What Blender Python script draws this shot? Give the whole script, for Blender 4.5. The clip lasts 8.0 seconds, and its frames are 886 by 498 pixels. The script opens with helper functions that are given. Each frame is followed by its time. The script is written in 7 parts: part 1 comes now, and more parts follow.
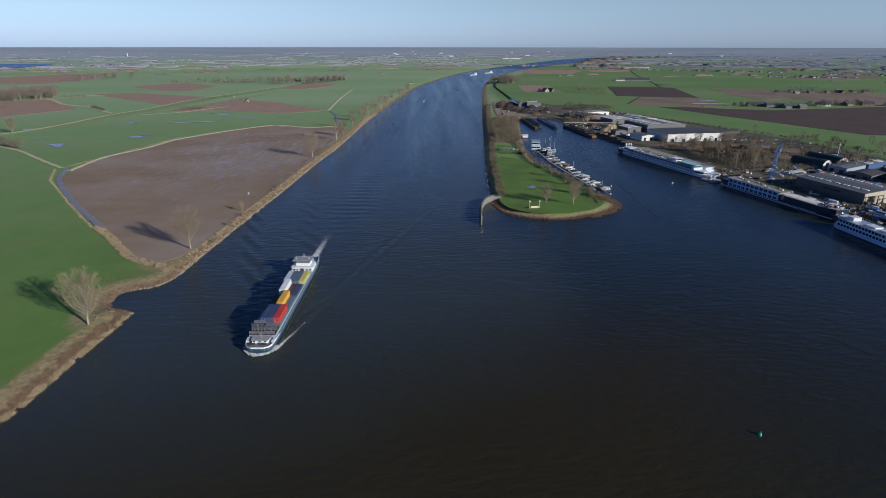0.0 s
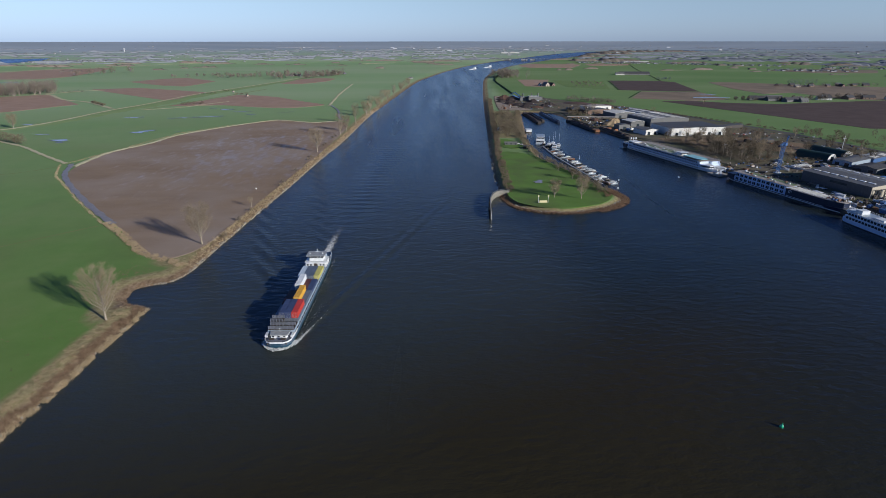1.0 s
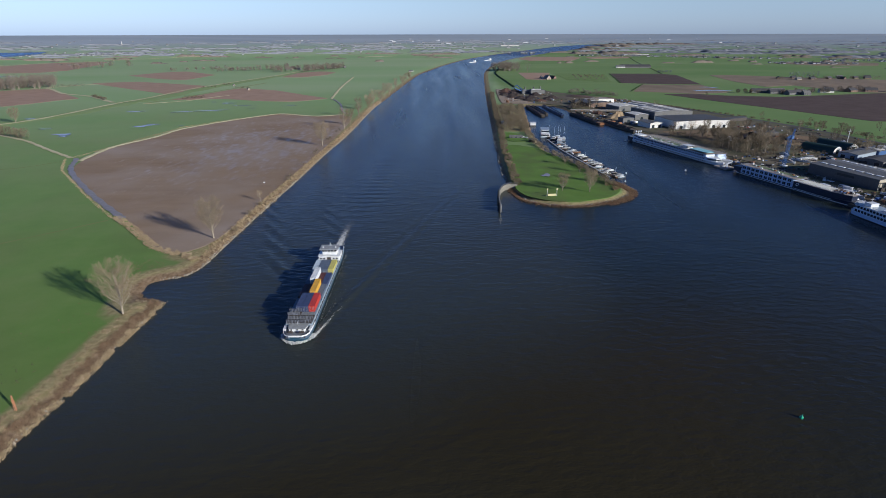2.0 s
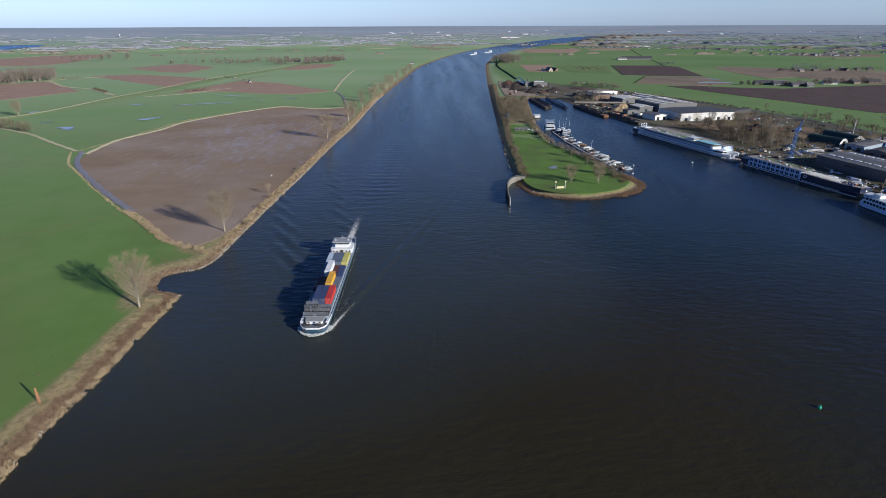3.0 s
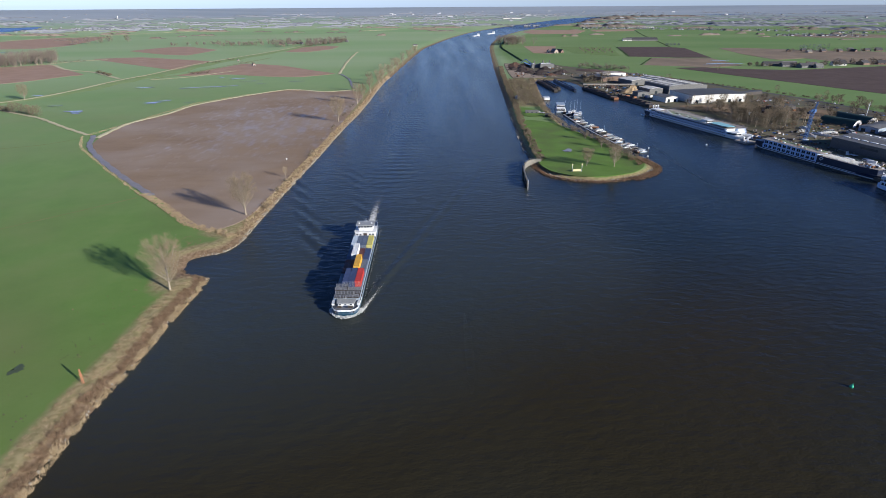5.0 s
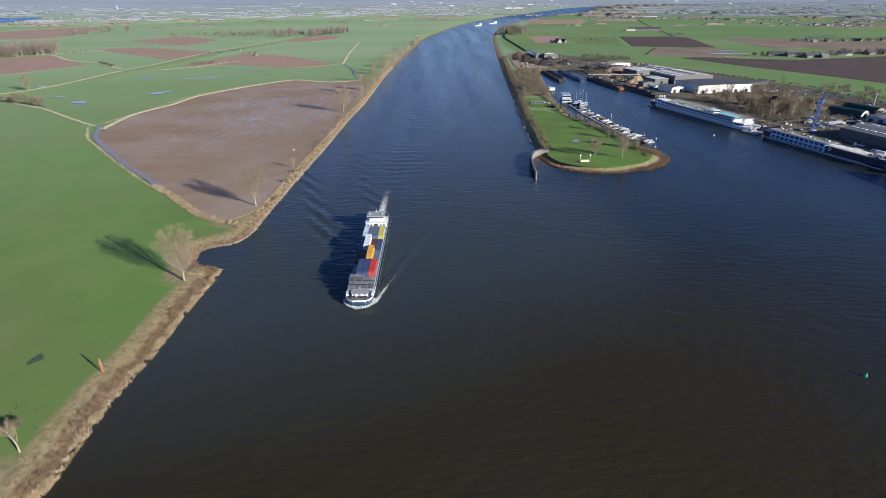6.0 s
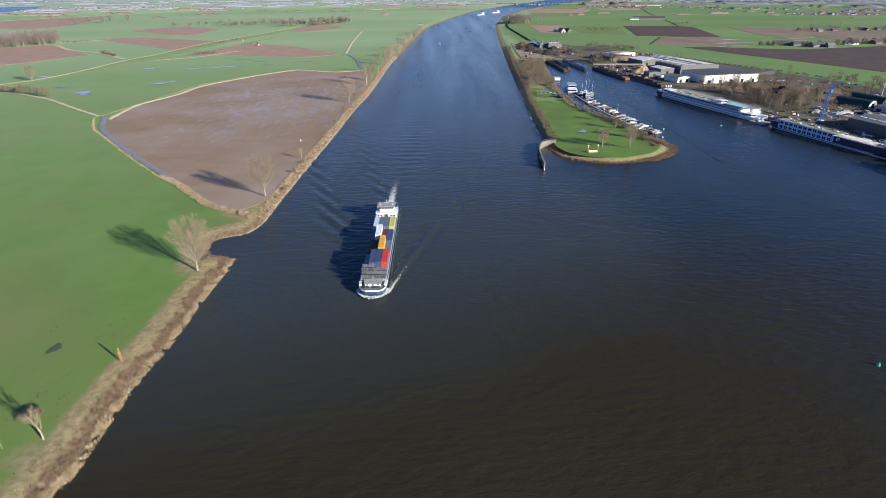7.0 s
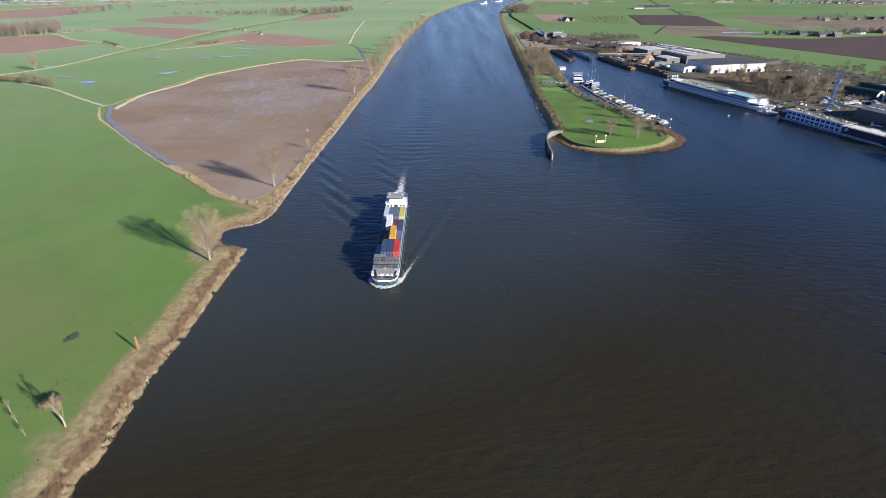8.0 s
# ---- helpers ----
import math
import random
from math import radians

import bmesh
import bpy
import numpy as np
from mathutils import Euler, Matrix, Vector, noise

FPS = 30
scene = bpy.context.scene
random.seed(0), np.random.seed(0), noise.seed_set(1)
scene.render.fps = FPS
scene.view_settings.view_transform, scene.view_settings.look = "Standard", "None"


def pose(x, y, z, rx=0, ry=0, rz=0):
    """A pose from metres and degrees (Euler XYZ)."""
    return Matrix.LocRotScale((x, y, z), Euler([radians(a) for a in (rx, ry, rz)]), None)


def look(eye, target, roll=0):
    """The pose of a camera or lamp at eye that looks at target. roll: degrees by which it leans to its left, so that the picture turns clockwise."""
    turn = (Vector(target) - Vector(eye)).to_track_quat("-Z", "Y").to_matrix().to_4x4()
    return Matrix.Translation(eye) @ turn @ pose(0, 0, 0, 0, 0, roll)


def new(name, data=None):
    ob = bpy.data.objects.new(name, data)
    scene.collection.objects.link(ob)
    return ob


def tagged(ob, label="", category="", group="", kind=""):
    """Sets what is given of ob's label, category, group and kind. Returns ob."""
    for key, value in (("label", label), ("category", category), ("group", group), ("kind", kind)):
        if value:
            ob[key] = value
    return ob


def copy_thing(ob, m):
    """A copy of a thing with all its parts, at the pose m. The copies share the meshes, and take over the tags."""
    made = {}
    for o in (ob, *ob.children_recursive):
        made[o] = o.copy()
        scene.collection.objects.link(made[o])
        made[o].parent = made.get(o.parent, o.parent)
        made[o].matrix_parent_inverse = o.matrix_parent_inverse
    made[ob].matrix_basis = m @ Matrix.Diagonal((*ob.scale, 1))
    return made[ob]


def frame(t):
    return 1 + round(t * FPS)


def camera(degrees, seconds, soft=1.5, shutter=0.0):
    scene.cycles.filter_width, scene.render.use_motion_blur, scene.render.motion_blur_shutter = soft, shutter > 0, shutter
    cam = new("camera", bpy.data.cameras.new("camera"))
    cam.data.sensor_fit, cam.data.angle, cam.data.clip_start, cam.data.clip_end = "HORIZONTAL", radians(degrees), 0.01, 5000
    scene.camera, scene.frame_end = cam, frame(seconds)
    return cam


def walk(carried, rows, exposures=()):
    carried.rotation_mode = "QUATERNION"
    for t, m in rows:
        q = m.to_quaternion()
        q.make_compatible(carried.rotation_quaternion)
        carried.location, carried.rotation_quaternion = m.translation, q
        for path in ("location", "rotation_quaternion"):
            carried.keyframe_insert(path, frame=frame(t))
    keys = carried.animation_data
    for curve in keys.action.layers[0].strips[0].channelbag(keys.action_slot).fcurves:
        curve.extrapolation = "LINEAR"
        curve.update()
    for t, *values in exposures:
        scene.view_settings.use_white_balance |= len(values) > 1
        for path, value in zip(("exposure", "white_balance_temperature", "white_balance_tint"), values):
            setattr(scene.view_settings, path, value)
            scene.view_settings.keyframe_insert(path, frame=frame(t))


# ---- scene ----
cam = camera(78.6, 8.0, soft=0.75)
PATH = [
    (0.0, (0.00, 0.00, 110.00), (-0.00, 187.29, 39.83), 0.05),
    (0.5, (-4.06, -0.24, 110.03), (-3.61, 186.73, 39.02), 0.01),
    (1.0, (-7.95, -0.49, 110.06), (-7.12, 186.12, 38.11), -0.04),
    (1.5, (-11.68, -0.74, 110.08), (-10.56, 185.47, 37.11), -0.08),
    (2.0, (-15.26, -1.01, 110.10), (-13.90, 184.77, 36.03), -0.12),
    (2.5, (-18.68, -1.28, 110.12), (-17.16, 184.02, 34.88), -0.16),
    (3.0, (-21.96, -1.56, 110.13), (-20.33, 183.23, 33.66), -0.21),
    (3.5, (-25.09, -1.86, 110.15), (-23.42, 182.40, 32.38), -0.25),
    (4.0, (-28.09, -2.16, 110.18), (-26.42, 181.52, 31.06), -0.29),
    (4.5, (-30.96, -2.47, 110.20), (-29.33, 180.60, 29.69), -0.33),
    (5.0, (-33.69, -2.80, 110.23), (-32.16, 179.63, 28.29), -0.36),
    (5.5, (-36.31, -3.14, 110.27), (-34.91, 178.63, 26.86), -0.40),
    (6.0, (-38.80, -3.49, 110.31), (-37.57, 177.59, 25.41), -0.42),
    (6.5, (-41.18, -3.86, 110.36), (-40.15, 176.51, 23.95), -0.45),
    (7.0, (-43.45, -4.24, 110.42), (-42.64, 175.39, 22.49), -0.47),
    (7.5, (-45.61, -4.63, 110.49), (-45.05, 174.24, 21.03), -0.48),
    (8.0, (-47.68, -5.04, 110.57), (-47.37, 173.06, 19.58), -0.49),
]
EXPOSURES = [(0.0, 0.14, 6050, 8), (2.0, 0.32, 6080, 8), (4.5, 0.66, 6200, 9), (6.5, 0.97, 6320, 9), (8.0, 1.14, 6400, 9)]
walk(cam, [(t, look(eye, target, roll)) for t, eye, target, roll in PATH], EXPOSURES)

# ---- daylight: low winter sun behind and to the right, clear sky ----
SUN_TO = Vector((0.79, -0.61, 0.0)).normalized()
SUN_EL = radians(18.0)
world = bpy.data.worlds.new("sky")
scene.world = world
world.use_nodes = True
sky = world.node_tree.nodes.new("ShaderNodeTexSky")
sky.sky_type = "NISHITA"
sky.sun_disc = False
sky.sun_elevation = SUN_EL
sky.sun_rotation = math.atan2(SUN_TO.x, SUN_TO.y)
sky.altitude = 100
sky.air_density, sky.dust_density, sky.ozone_density = 1.0, 0.25, 2.5
background = world.node_tree.nodes["Background"]
background.inputs["Strength"].default_value = 0.088
tone = world.node_tree.nodes.new("ShaderNodeMix")
tone.data_type, tone.blend_type = "RGBA", "MULTIPLY"
tone.inputs["Factor"].default_value = 1.0
tint = world.node_tree.nodes.new("ShaderNodeValToRGB")
where = world.node_tree.nodes.new("ShaderNodeTexCoord")
split = world.node_tree.nodes.new("ShaderNodeSeparateXYZ")
for k, (at, colour) in enumerate(((0.0, (0.64, 0.86, 1.7)), (0.08, (0.96, 0.94, 1.1)), (0.14, (0.5, 0.7, 1.25)), (0.33, (0.26, 0.48, 1.1)), (0.58, (0.29, 0.37, 0.52)))):
    stop = tint.color_ramp.elements[k] if k < 2 else tint.color_ramp.elements.new(at)
    stop.position, stop.color = at, (*colour, 1)
world.node_tree.links.new(where.outputs["Generated"], split.inputs[0])
world.node_tree.links.new(split.outputs["Z"], tint.inputs["Fac"])
world.node_tree.links.new(tint.outputs["Color"], tone.inputs[7])
world.node_tree.links.new(sky.outputs[0], tone.inputs[6])
world.node_tree.links.new(tone.outputs[2], background.inputs["Color"])
sun_data = bpy.data.lights.new("sun", "SUN")
sun_data.energy, sun_data.angle, sun_data.color = 5.0, radians(0.5), (1.0, 0.93, 0.82)
sun = new("sun", sun_data)
toward = Vector((SUN_TO.x * math.cos(SUN_EL), SUN_TO.y * math.cos(SUN_EL), math.sin(SUN_EL)))
sun.matrix_world = look(toward * 600, (0, 0, 0))

# ---- materials ----
def shader(name, colours, scale=1.0, detail=4.0, rough=0.85, bump=0.0, bump_scale=None, spread=0.5, metal=0.0, spec=0.3, stretch=None, second=None, rand=0.0):
    """A procedural surface: colours mixed by noise at real size, a second larger noise, grain as bump."""
    mat = bpy.data.materials.new(name)
    mat.use_nodes = True
    nt = mat.node_tree
    n, l = nt.nodes, nt.links
    b = n["Principled BSDF"]
    geo = n.new("ShaderNodeNewGeometry")
    place = n.new("ShaderNodeMapping")
    l.new(geo.outputs["Position"], place.inputs["Vector"])
    if stretch:
        place.inputs["Rotation"].default_value = (0, 0, stretch[0])
        place.inputs["Scale"].default_value = (stretch[1], stretch[2], 1)
    fine = n.new("ShaderNodeTexNoise")
    fine.inputs["Scale"].default_value, fine.inputs["Detail"].default_value = scale, detail
    fine.inputs["Roughness"].default_value = 0.65
    l.new(place.outputs[0], fine.inputs["Vector"])
    ramp = n.new("ShaderNodeValToRGB")
    ramp.color_ramp.elements[0].position, ramp.color_ramp.elements[1].position = 0.5 - spread / 2, 0.5 + spread / 2
    ramp.color_ramp.elements[0].color, ramp.color_ramp.elements[1].color = (*colours[0], 1), (*colours[-1], 1)
    for k, c in enumerate(colours[1:-1]):
        e = ramp.color_ramp.elements.new(0.5 - spread / 2 + spread * (k + 1) / (len(colours) - 1))
        e.color = (*c, 1)
    l.new(fine.outputs["Fac"], ramp.inputs["Fac"])
    out = ramp.outputs["Color"]
    if second:  # (colour, scale, amount)
        wide = n.new("ShaderNodeTexNoise")
        wide.inputs["Scale"].default_value, wide.inputs["Detail"].default_value = second[1], 3
        l.new(geo.outputs["Position"], wide.inputs["Vector"])
        lift = n.new("ShaderNodeMapRange")
        lift.inputs["From Min"].default_value, lift.inputs["From Max"].default_value = 0.42, 0.68
        lift.inputs["To Max"].default_value = second[2]
        l.new(wide.outputs["Fac"], lift.inputs["Value"])
        mix = n.new("ShaderNodeMix")
        mix.data_type = "RGBA"
        l.new(lift.outputs[0], mix.inputs["Factor"])
        l.new(out, mix.inputs[6])
        mix.inputs[7].default_value = (*second[0], 1)
        out = mix.outputs[2]
    if rand:
        info = n.new("ShaderNodeObjectInfo")
        hsv = n.new("ShaderNodeHueSaturation")
        span = n.new("ShaderNodeMapRange")
        span.inputs["To Min"].default_value, span.inputs["To Max"].default_value = 1 - rand, 1 + rand
        l.new(info.outputs["Random"], span.inputs["Value"])
        l.new(span.outputs[0], hsv.inputs["Value"])
        l.new(out, hsv.inputs["Color"])
        out = hsv.outputs["Color"]
    l.new(out, b.inputs["Base Color"])
    b.inputs["Roughness"].default_value, b.inputs["Metallic"].default_value = rough, metal
    b.inputs["Specular IOR Level"].default_value = spec
    if bump:
        grain = n.new("ShaderNodeTexNoise")
        grain.inputs["Scale"].default_value, grain.inputs["Detail"].default_value = bump_scale or scale * 2, 5
        l.new(geo.outputs["Position"], grain.inputs["Vector"])
        node = n.new("ShaderNodeBump")
        node.inputs["Strength"].default_value, node.inputs["Distance"].default_value = 1.0, bump
        l.new(grain.outputs["Fac"], node.inputs["Height"])
        l.new(node.outputs[0], b.inputs["Normal"])
    return mat


def paint(name, colour, rough=0.45, dirt=0.15, metal=0.0, scale=0.8):
    """Painted or coated surface with faint weathering."""
    dark = tuple(c * (1 - dirt) for c in colour)
    return shader(name, (dark, colour), scale=scale, rough=rough, spread=0.3, metal=metal, spec=0.4)


GRASS = shader("pasture", ((0.092, 0.172, 0.04), (0.118, 0.207, 0.05), (0.15, 0.228, 0.066)), scale=0.03, detail=8, rough=0.95, spread=0.5, bump=0.05, bump_scale=0.9, second=((0.175, 0.18, 0.08), 0.011, 0.55), spec=0.1)
PLOUGH = shader("wet_ploughed_soil", ((0.215, 0.148, 0.095), (0.29, 0.205, 0.135)), scale=0.05, detail=9, rough=0.75, spread=0.5, bump=0.15, bump_scale=0.5, second=((0.325, 0.26, 0.215), 0.012, 0.85), stretch=(0.35, 0.4, 1.2), spec=0.25)
SOIL = shader("ploughed_soil", ((0.29, 0.192, 0.138), (0.37, 0.252, 0.186)), scale=0.04, detail=7, rough=0.9, spread=0.4, bump=0.1, bump_scale=0.4, spec=0.15)
DARKSOIL = shader("dark_turned_soil", ((0.07, 0.048, 0.042), (0.105, 0.074, 0.064)), scale=0.04, detail=7, rough=0.9, spread=0.4, bump=0.1, bump_scale=0.4, spec=0.15)
TANSOIL = shader("stubble_field", ((0.2, 0.15, 0.11), (0.26, 0.2, 0.14)), scale=0.04, detail=7, rough=0.9, spread=0.4, spec=0.15, second=((0.12, 0.1, 0.075), 0.012, 0.5))
STRAW = shader("dry_reed", ((0.26, 0.19, 0.115), (0.44, 0.35, 0.23)), scale=0.4, detail=5, rough=0.9, spec=0.15)
REEDBROWN = shader("brown_reed", ((0.12, 0.08, 0.052), (0.25, 0.175, 0.115)), scale=0.5, detail=5, rough=0.9, spec=0.15)
TWIG = shader("bare_twigs", ((0.18, 0.14, 0.09), (0.3, 0.235, 0.16)), scale=0.6, rough=0.9, spec=0.15, rand=0.25)
BARK = shader("pale_bark", ((0.19, 0.155, 0.115), (0.36, 0.31, 0.24)), scale=2.5, rough=0.9, spec=0.15)
BROWNTWIG = shader("brown_twigs", ((0.1, 0.082, 0.056), (0.21, 0.17, 0.118)), scale=0.6, rough=0.9, spec=0.15, rand=0.3)
GREYTWIG = shader("grey_twigs", ((0.135, 0.112, 0.093), (0.22, 0.185, 0.155)), scale=0.3, rough=0.9, spec=0.1)
RUSTREED = shader("rust_brown_reed", ((0.14, 0.088, 0.056), (0.28, 0.185, 0.12)), scale=0.5, detail=5, rough=0.9, spec=0.15)
CONCRETE = shader("weathered_concrete", ((0.12, 0.115, 0.1), (0.24, 0.225, 0.195)), scale=0.8, rough=0.9)
YARD = shader("yard_gravel", ((0.08, 0.068, 0.048), (0.175, 0.145, 0.105)), scale=0.06, detail=8, rough=0.9, second=((0.088, 0.1, 0.046), 0.03, 0.85), spec=0.2)
STONE = shader("bank_stone", ((0.16, 0.14, 0.12), (0.4, 0.36, 0.3)), scale=1.2, rough=0.9)
PATHMAT = shader("dry_verge", ((0.4, 0.36, 0.22), (0.55, 0.5, 0.33)), scale=0.15, rough=0.95, spec=0.15)

TANGREEN = shader("pale_meadow", ((0.12, 0.19, 0.06), (0.17, 0.23, 0.09)), scale=0.05, detail=6, rough=0.95, spec=0.1)
GRASSBRIGHT = shader("mown_lawn", ((0.092, 0.17, 0.036), (0.132, 0.22, 0.054)), scale=0.06, detail=7, rough=0.95, spread=0.5, spec=0.1, second=((0.1, 0.125, 0.05), 0.04, 0.7))
SANDY = shader("trodden_sand", ((0.26, 0.2, 0.15), (0.36, 0.29, 0.22)), scale=0.1, detail=6, rough=0.95, second=((0.15, 0.12, 0.09), 0.04, 0.7))
DIKEGRASS = shader("dike_flank_grass", ((0.19, 0.27, 0.105), (0.24, 0.3, 0.14)), scale=0.05, rough=0.95, spec=0.1)
DIKE = shader("dike_grass", ((0.18, 0.21, 0.1), (0.25, 0.27, 0.14)), scale=0.1, rough=0.95, spec=0.1)
GRASSDARK = shader("coarse_grass", ((0.035, 0.06, 0.02), (0.06, 0.09, 0.03)), scale=0.3, rough=0.95, spec=0.1)
ASPHALT = shader("asphalt", ((0.06, 0.06, 0.062), (0.1, 0.098, 0.095)), scale=0.3, rough=0.9)

# rain water films in the furrows: low roughness in long patches
_n, _l = PLOUGH.node_tree.nodes, PLOUGH.node_tree.links
_geo = _n.new("ShaderNodeNewGeometry")
_map = _n.new("ShaderNodeMapping")
_map.inputs["Rotation"].default_value, _map.inputs["Scale"].default_value = (0, 0, 0.3), (1, 0.4, 1)
_l.new(_geo.outputs["Position"], _map.inputs["Vector"])
_wet = _n.new("ShaderNodeTexNoise")
_wet.inputs["Scale"].default_value, _wet.inputs["Detail"].default_value = 0.17, 9
_l.new(_map.outputs[0], _wet.inputs["Vector"])
_film = _n.new("ShaderNodeMapRange")
_film.inputs["From Min"].default_value, _film.inputs["From Max"].default_value = 0.41, 0.64
_film.inputs["To Min"].default_value, _film.inputs["To Max"].default_value = 0.8, 0.36
_low = _n.new("ShaderNodeMapping")  # the water gathers in the hollow middle of the field
_low.inputs["Location"].default_value, _low.inputs["Scale"].default_value = (2.35, -3.75, 0), (1 / 85, 1 / 150, 0)
_l.new(_geo.outputs["Position"], _low.inputs["Vector"])
_far = _n.new("ShaderNodeVectorMath")
_far.operation = "LENGTH"
_l.new(_low.outputs[0], _far.inputs[0])
_rim = _n.new("ShaderNodeMapRange")
_rim.inputs["From Min"].default_value, _rim.inputs["From Max"].default_value = 0.5, 1.5
_rim.inputs["To Max"].default_value = 0.2
_l.new(_far.outputs["Value"], _rim.inputs["Value"])
_less = _n.new("ShaderNodeMath")
_less.operation = "SUBTRACT"
_l.new(_wet.outputs["Fac"], _less.inputs[0])
_l.new(_rim.outputs[0], _less.inputs[1])
_l.new(_less.outputs[0], _film.inputs["Value"])
_l.new(_film.outputs[0], _n["Principled BSDF"].inputs["Roughness"])
_n["Principled BSDF"].inputs["Specular IOR Level"].default_value = 0.2

# pasture turns to dry grass and earth by the water; distance carries painted haze
_n, _l = GRASS.node_tree.nodes, GRASS.node_tree.links
_b = _n["Principled BSDF"]
_from = _b.inputs["Base Color"].links[0].from_socket
_geo = _n.new("ShaderNodeNewGeometry")


def _blend(attr, lo, hi, ragged, scale, colours, start, cscale, flat=1.0):
    key = _n.new("ShaderNodeAttribute")
    key.attribute_name = attr
    mp = _n.new("ShaderNodeMapping")
    mp.inputs["Scale"].default_value = (flat, 1, 1)
    _l.new(_geo.outputs["Position"], mp.inputs["Vector"])
    rag = _n.new("ShaderNodeTexNoise")
    rag.inputs["Scale"].default_value, rag.inputs["Detail"].default_value = scale, 5
    _l.new(mp.outputs[0], rag.inputs["Vector"])
    add = _n.new("ShaderNodeMath")
    add.operation = "MULTIPLY_ADD"
    add.inputs[1].default_value = ragged
    _l.new(rag.outputs["Fac"], add.inputs[0])
    _l.new(key.outputs["Fac"], add.inputs[2])
    span = _n.new("ShaderNodeMapRange")
    span.inputs["From Min"].default_value, span.inputs["From Max"].default_value = lo + ragged / 2, hi + ragged / 2
    _l.new(add.outputs[0], span.inputs["Value"])
    tone = _n.new("ShaderNodeTexNoise")
    tone.inputs["Scale"].default_value, tone.inputs["Detail"].default_value = cscale, 6
    _l.new(mp.outputs[0], tone.inputs["Vector"])
    ramp = _n.new("ShaderNodeValToRGB")
    ramp.color_ramp.elements[0].position, ramp.color_ramp.elements[1].position = 0.35, 0.65
    ramp.color_ramp.elements[0].color, ramp.color_ramp.elements[1].color = (*colours[0], 1), (*colours[1], 1)
    _l.new(tone.outputs["Fac"], ramp.inputs["Fac"])
    mix = _n.new("ShaderNodeMix")
    mix.data_type = "RGBA"
    _l.new(span.outputs[0], mix.inputs["Factor"])
    _l.new(start, mix.inputs[6])
    _l.new(ramp.outputs["Color"], mix.inputs[7])
    return mix.outputs[2]


# aerial haze put into the colour: paler green with distance
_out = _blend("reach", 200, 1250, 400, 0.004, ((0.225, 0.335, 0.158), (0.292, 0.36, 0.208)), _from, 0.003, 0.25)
# eastern grass tinted darker, standing for the weaker sunlight it sends back
_out = _blend("east", 0.3, 0.7, 0.3, 0.01, ((0.13, 0.212, 0.074), (0.182, 0.25, 0.105)), _out, 0.004, 0.4)
# blue-grey haze painted over the plain from three kilometres out
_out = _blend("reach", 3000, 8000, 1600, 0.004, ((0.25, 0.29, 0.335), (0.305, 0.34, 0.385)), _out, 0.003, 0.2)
_out = _blend("edge", 13, 9.5, 4, 0.25, ((0.2, 0.175, 0.085), (0.31, 0.26, 0.145)), _out, 0.5)
_out = _blend("edge", 6, 3.5, 3, 0.4, ((0.15, 0.105, 0.065), (0.25, 0.18, 0.12)), _out, 0.8)
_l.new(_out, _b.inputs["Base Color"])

WATER = bpy.data.materials.new("river_water")
WATER.use_nodes = True
_n, _l = WATER.node_tree.nodes, WATER.node_tree.links
_b = _n["Principled BSDF"]
_geo = _n.new("ShaderNodeNewGeometry")
_silt = _n.new("ShaderNodeTexNoise")
_silt.inputs["Scale"].default_value, _silt.inputs["Detail"].default_value = 0.006, 4
_l.new(_geo.outputs["Position"], _silt.inputs["Vector"])
_ramp = _n.new("ShaderNodeValToRGB")
_ramp.color_ramp.elements[0].position, _ramp.color_ramp.elements[1].position = 0.35, 0.65
_ramp.color_ramp.elements[0].color, _ramp.color_ramp.elements[1].color = (0.0295, 0.0362, 0.035, 1), (0.0375, 0.0445, 0.0415, 1)
_l.new(_silt.outputs["Fac"], _ramp.inputs["Fac"])
_tone = _ramp.outputs["Color"]
for _key, _colour in (("clear", (0.0138, 0.0195, 0.018)), ("brown", (0.0262, 0.0222, 0.0125))):  # browner tone downstream, darker tone in the harbour
    _where = _n.new("ShaderNodeAttribute")
    _where.attribute_name = _key
    _rag = _n.new("ShaderNodeMapRange")
    _rag.inputs["From Min"].default_value, _rag.inputs["From Max"].default_value = 0.3, 0.7
    _rag.inputs["To Min"].default_value, _rag.inputs["To Max"].default_value = -0.2, 0.2
    _l.new(_silt.outputs["Fac"], _rag.inputs["Value"])
    _add = _n.new("ShaderNodeMath")
    _add.operation, _add.use_clamp = "ADD", True
    _l.new(_where.outputs["Fac"], _add.inputs[0])
    _l.new(_rag.outputs[0], _add.inputs[1])
    _mix = _n.new("ShaderNodeMix")
    _mix.data_type = "RGBA"
    _l.new(_add.outputs[0], _mix.inputs["Factor"])
    _l.new(_tone, _mix.inputs[6])
    _mix.inputs[7].default_value = (*_colour, 1)
    _tone = _mix.outputs[2]
_l.new(_tone, _b.inputs["Base Color"])
_b.inputs["Roughness"].default_value, _b.inputs["IOR"].default_value = 0.12, 1.33
_b.inputs["Specular IOR Level"].default_value = 0.22
_lane = _n.new("ShaderNodeMapping")
_lane.inputs["Rotation"].default_value, _lane.inputs["Scale"].default_value = (0, 0, -0.05), (1, 0.06, 1)
_l.new(_geo.outputs["Position"], _lane.inputs["Vector"])
_slick = _n.new("ShaderNodeTexNoise")
_slick.inputs["Scale"].default_value, _slick.inputs["Detail"].default_value = 0.035, 4
_l.new(_lane.outputs[0], _slick.inputs["Vector"])
_gloss = _n.new("ShaderNodeMapRange")
_gloss.inputs["From Min"].default_value, _gloss.inputs["From Max"].default_value = 0.35, 0.68
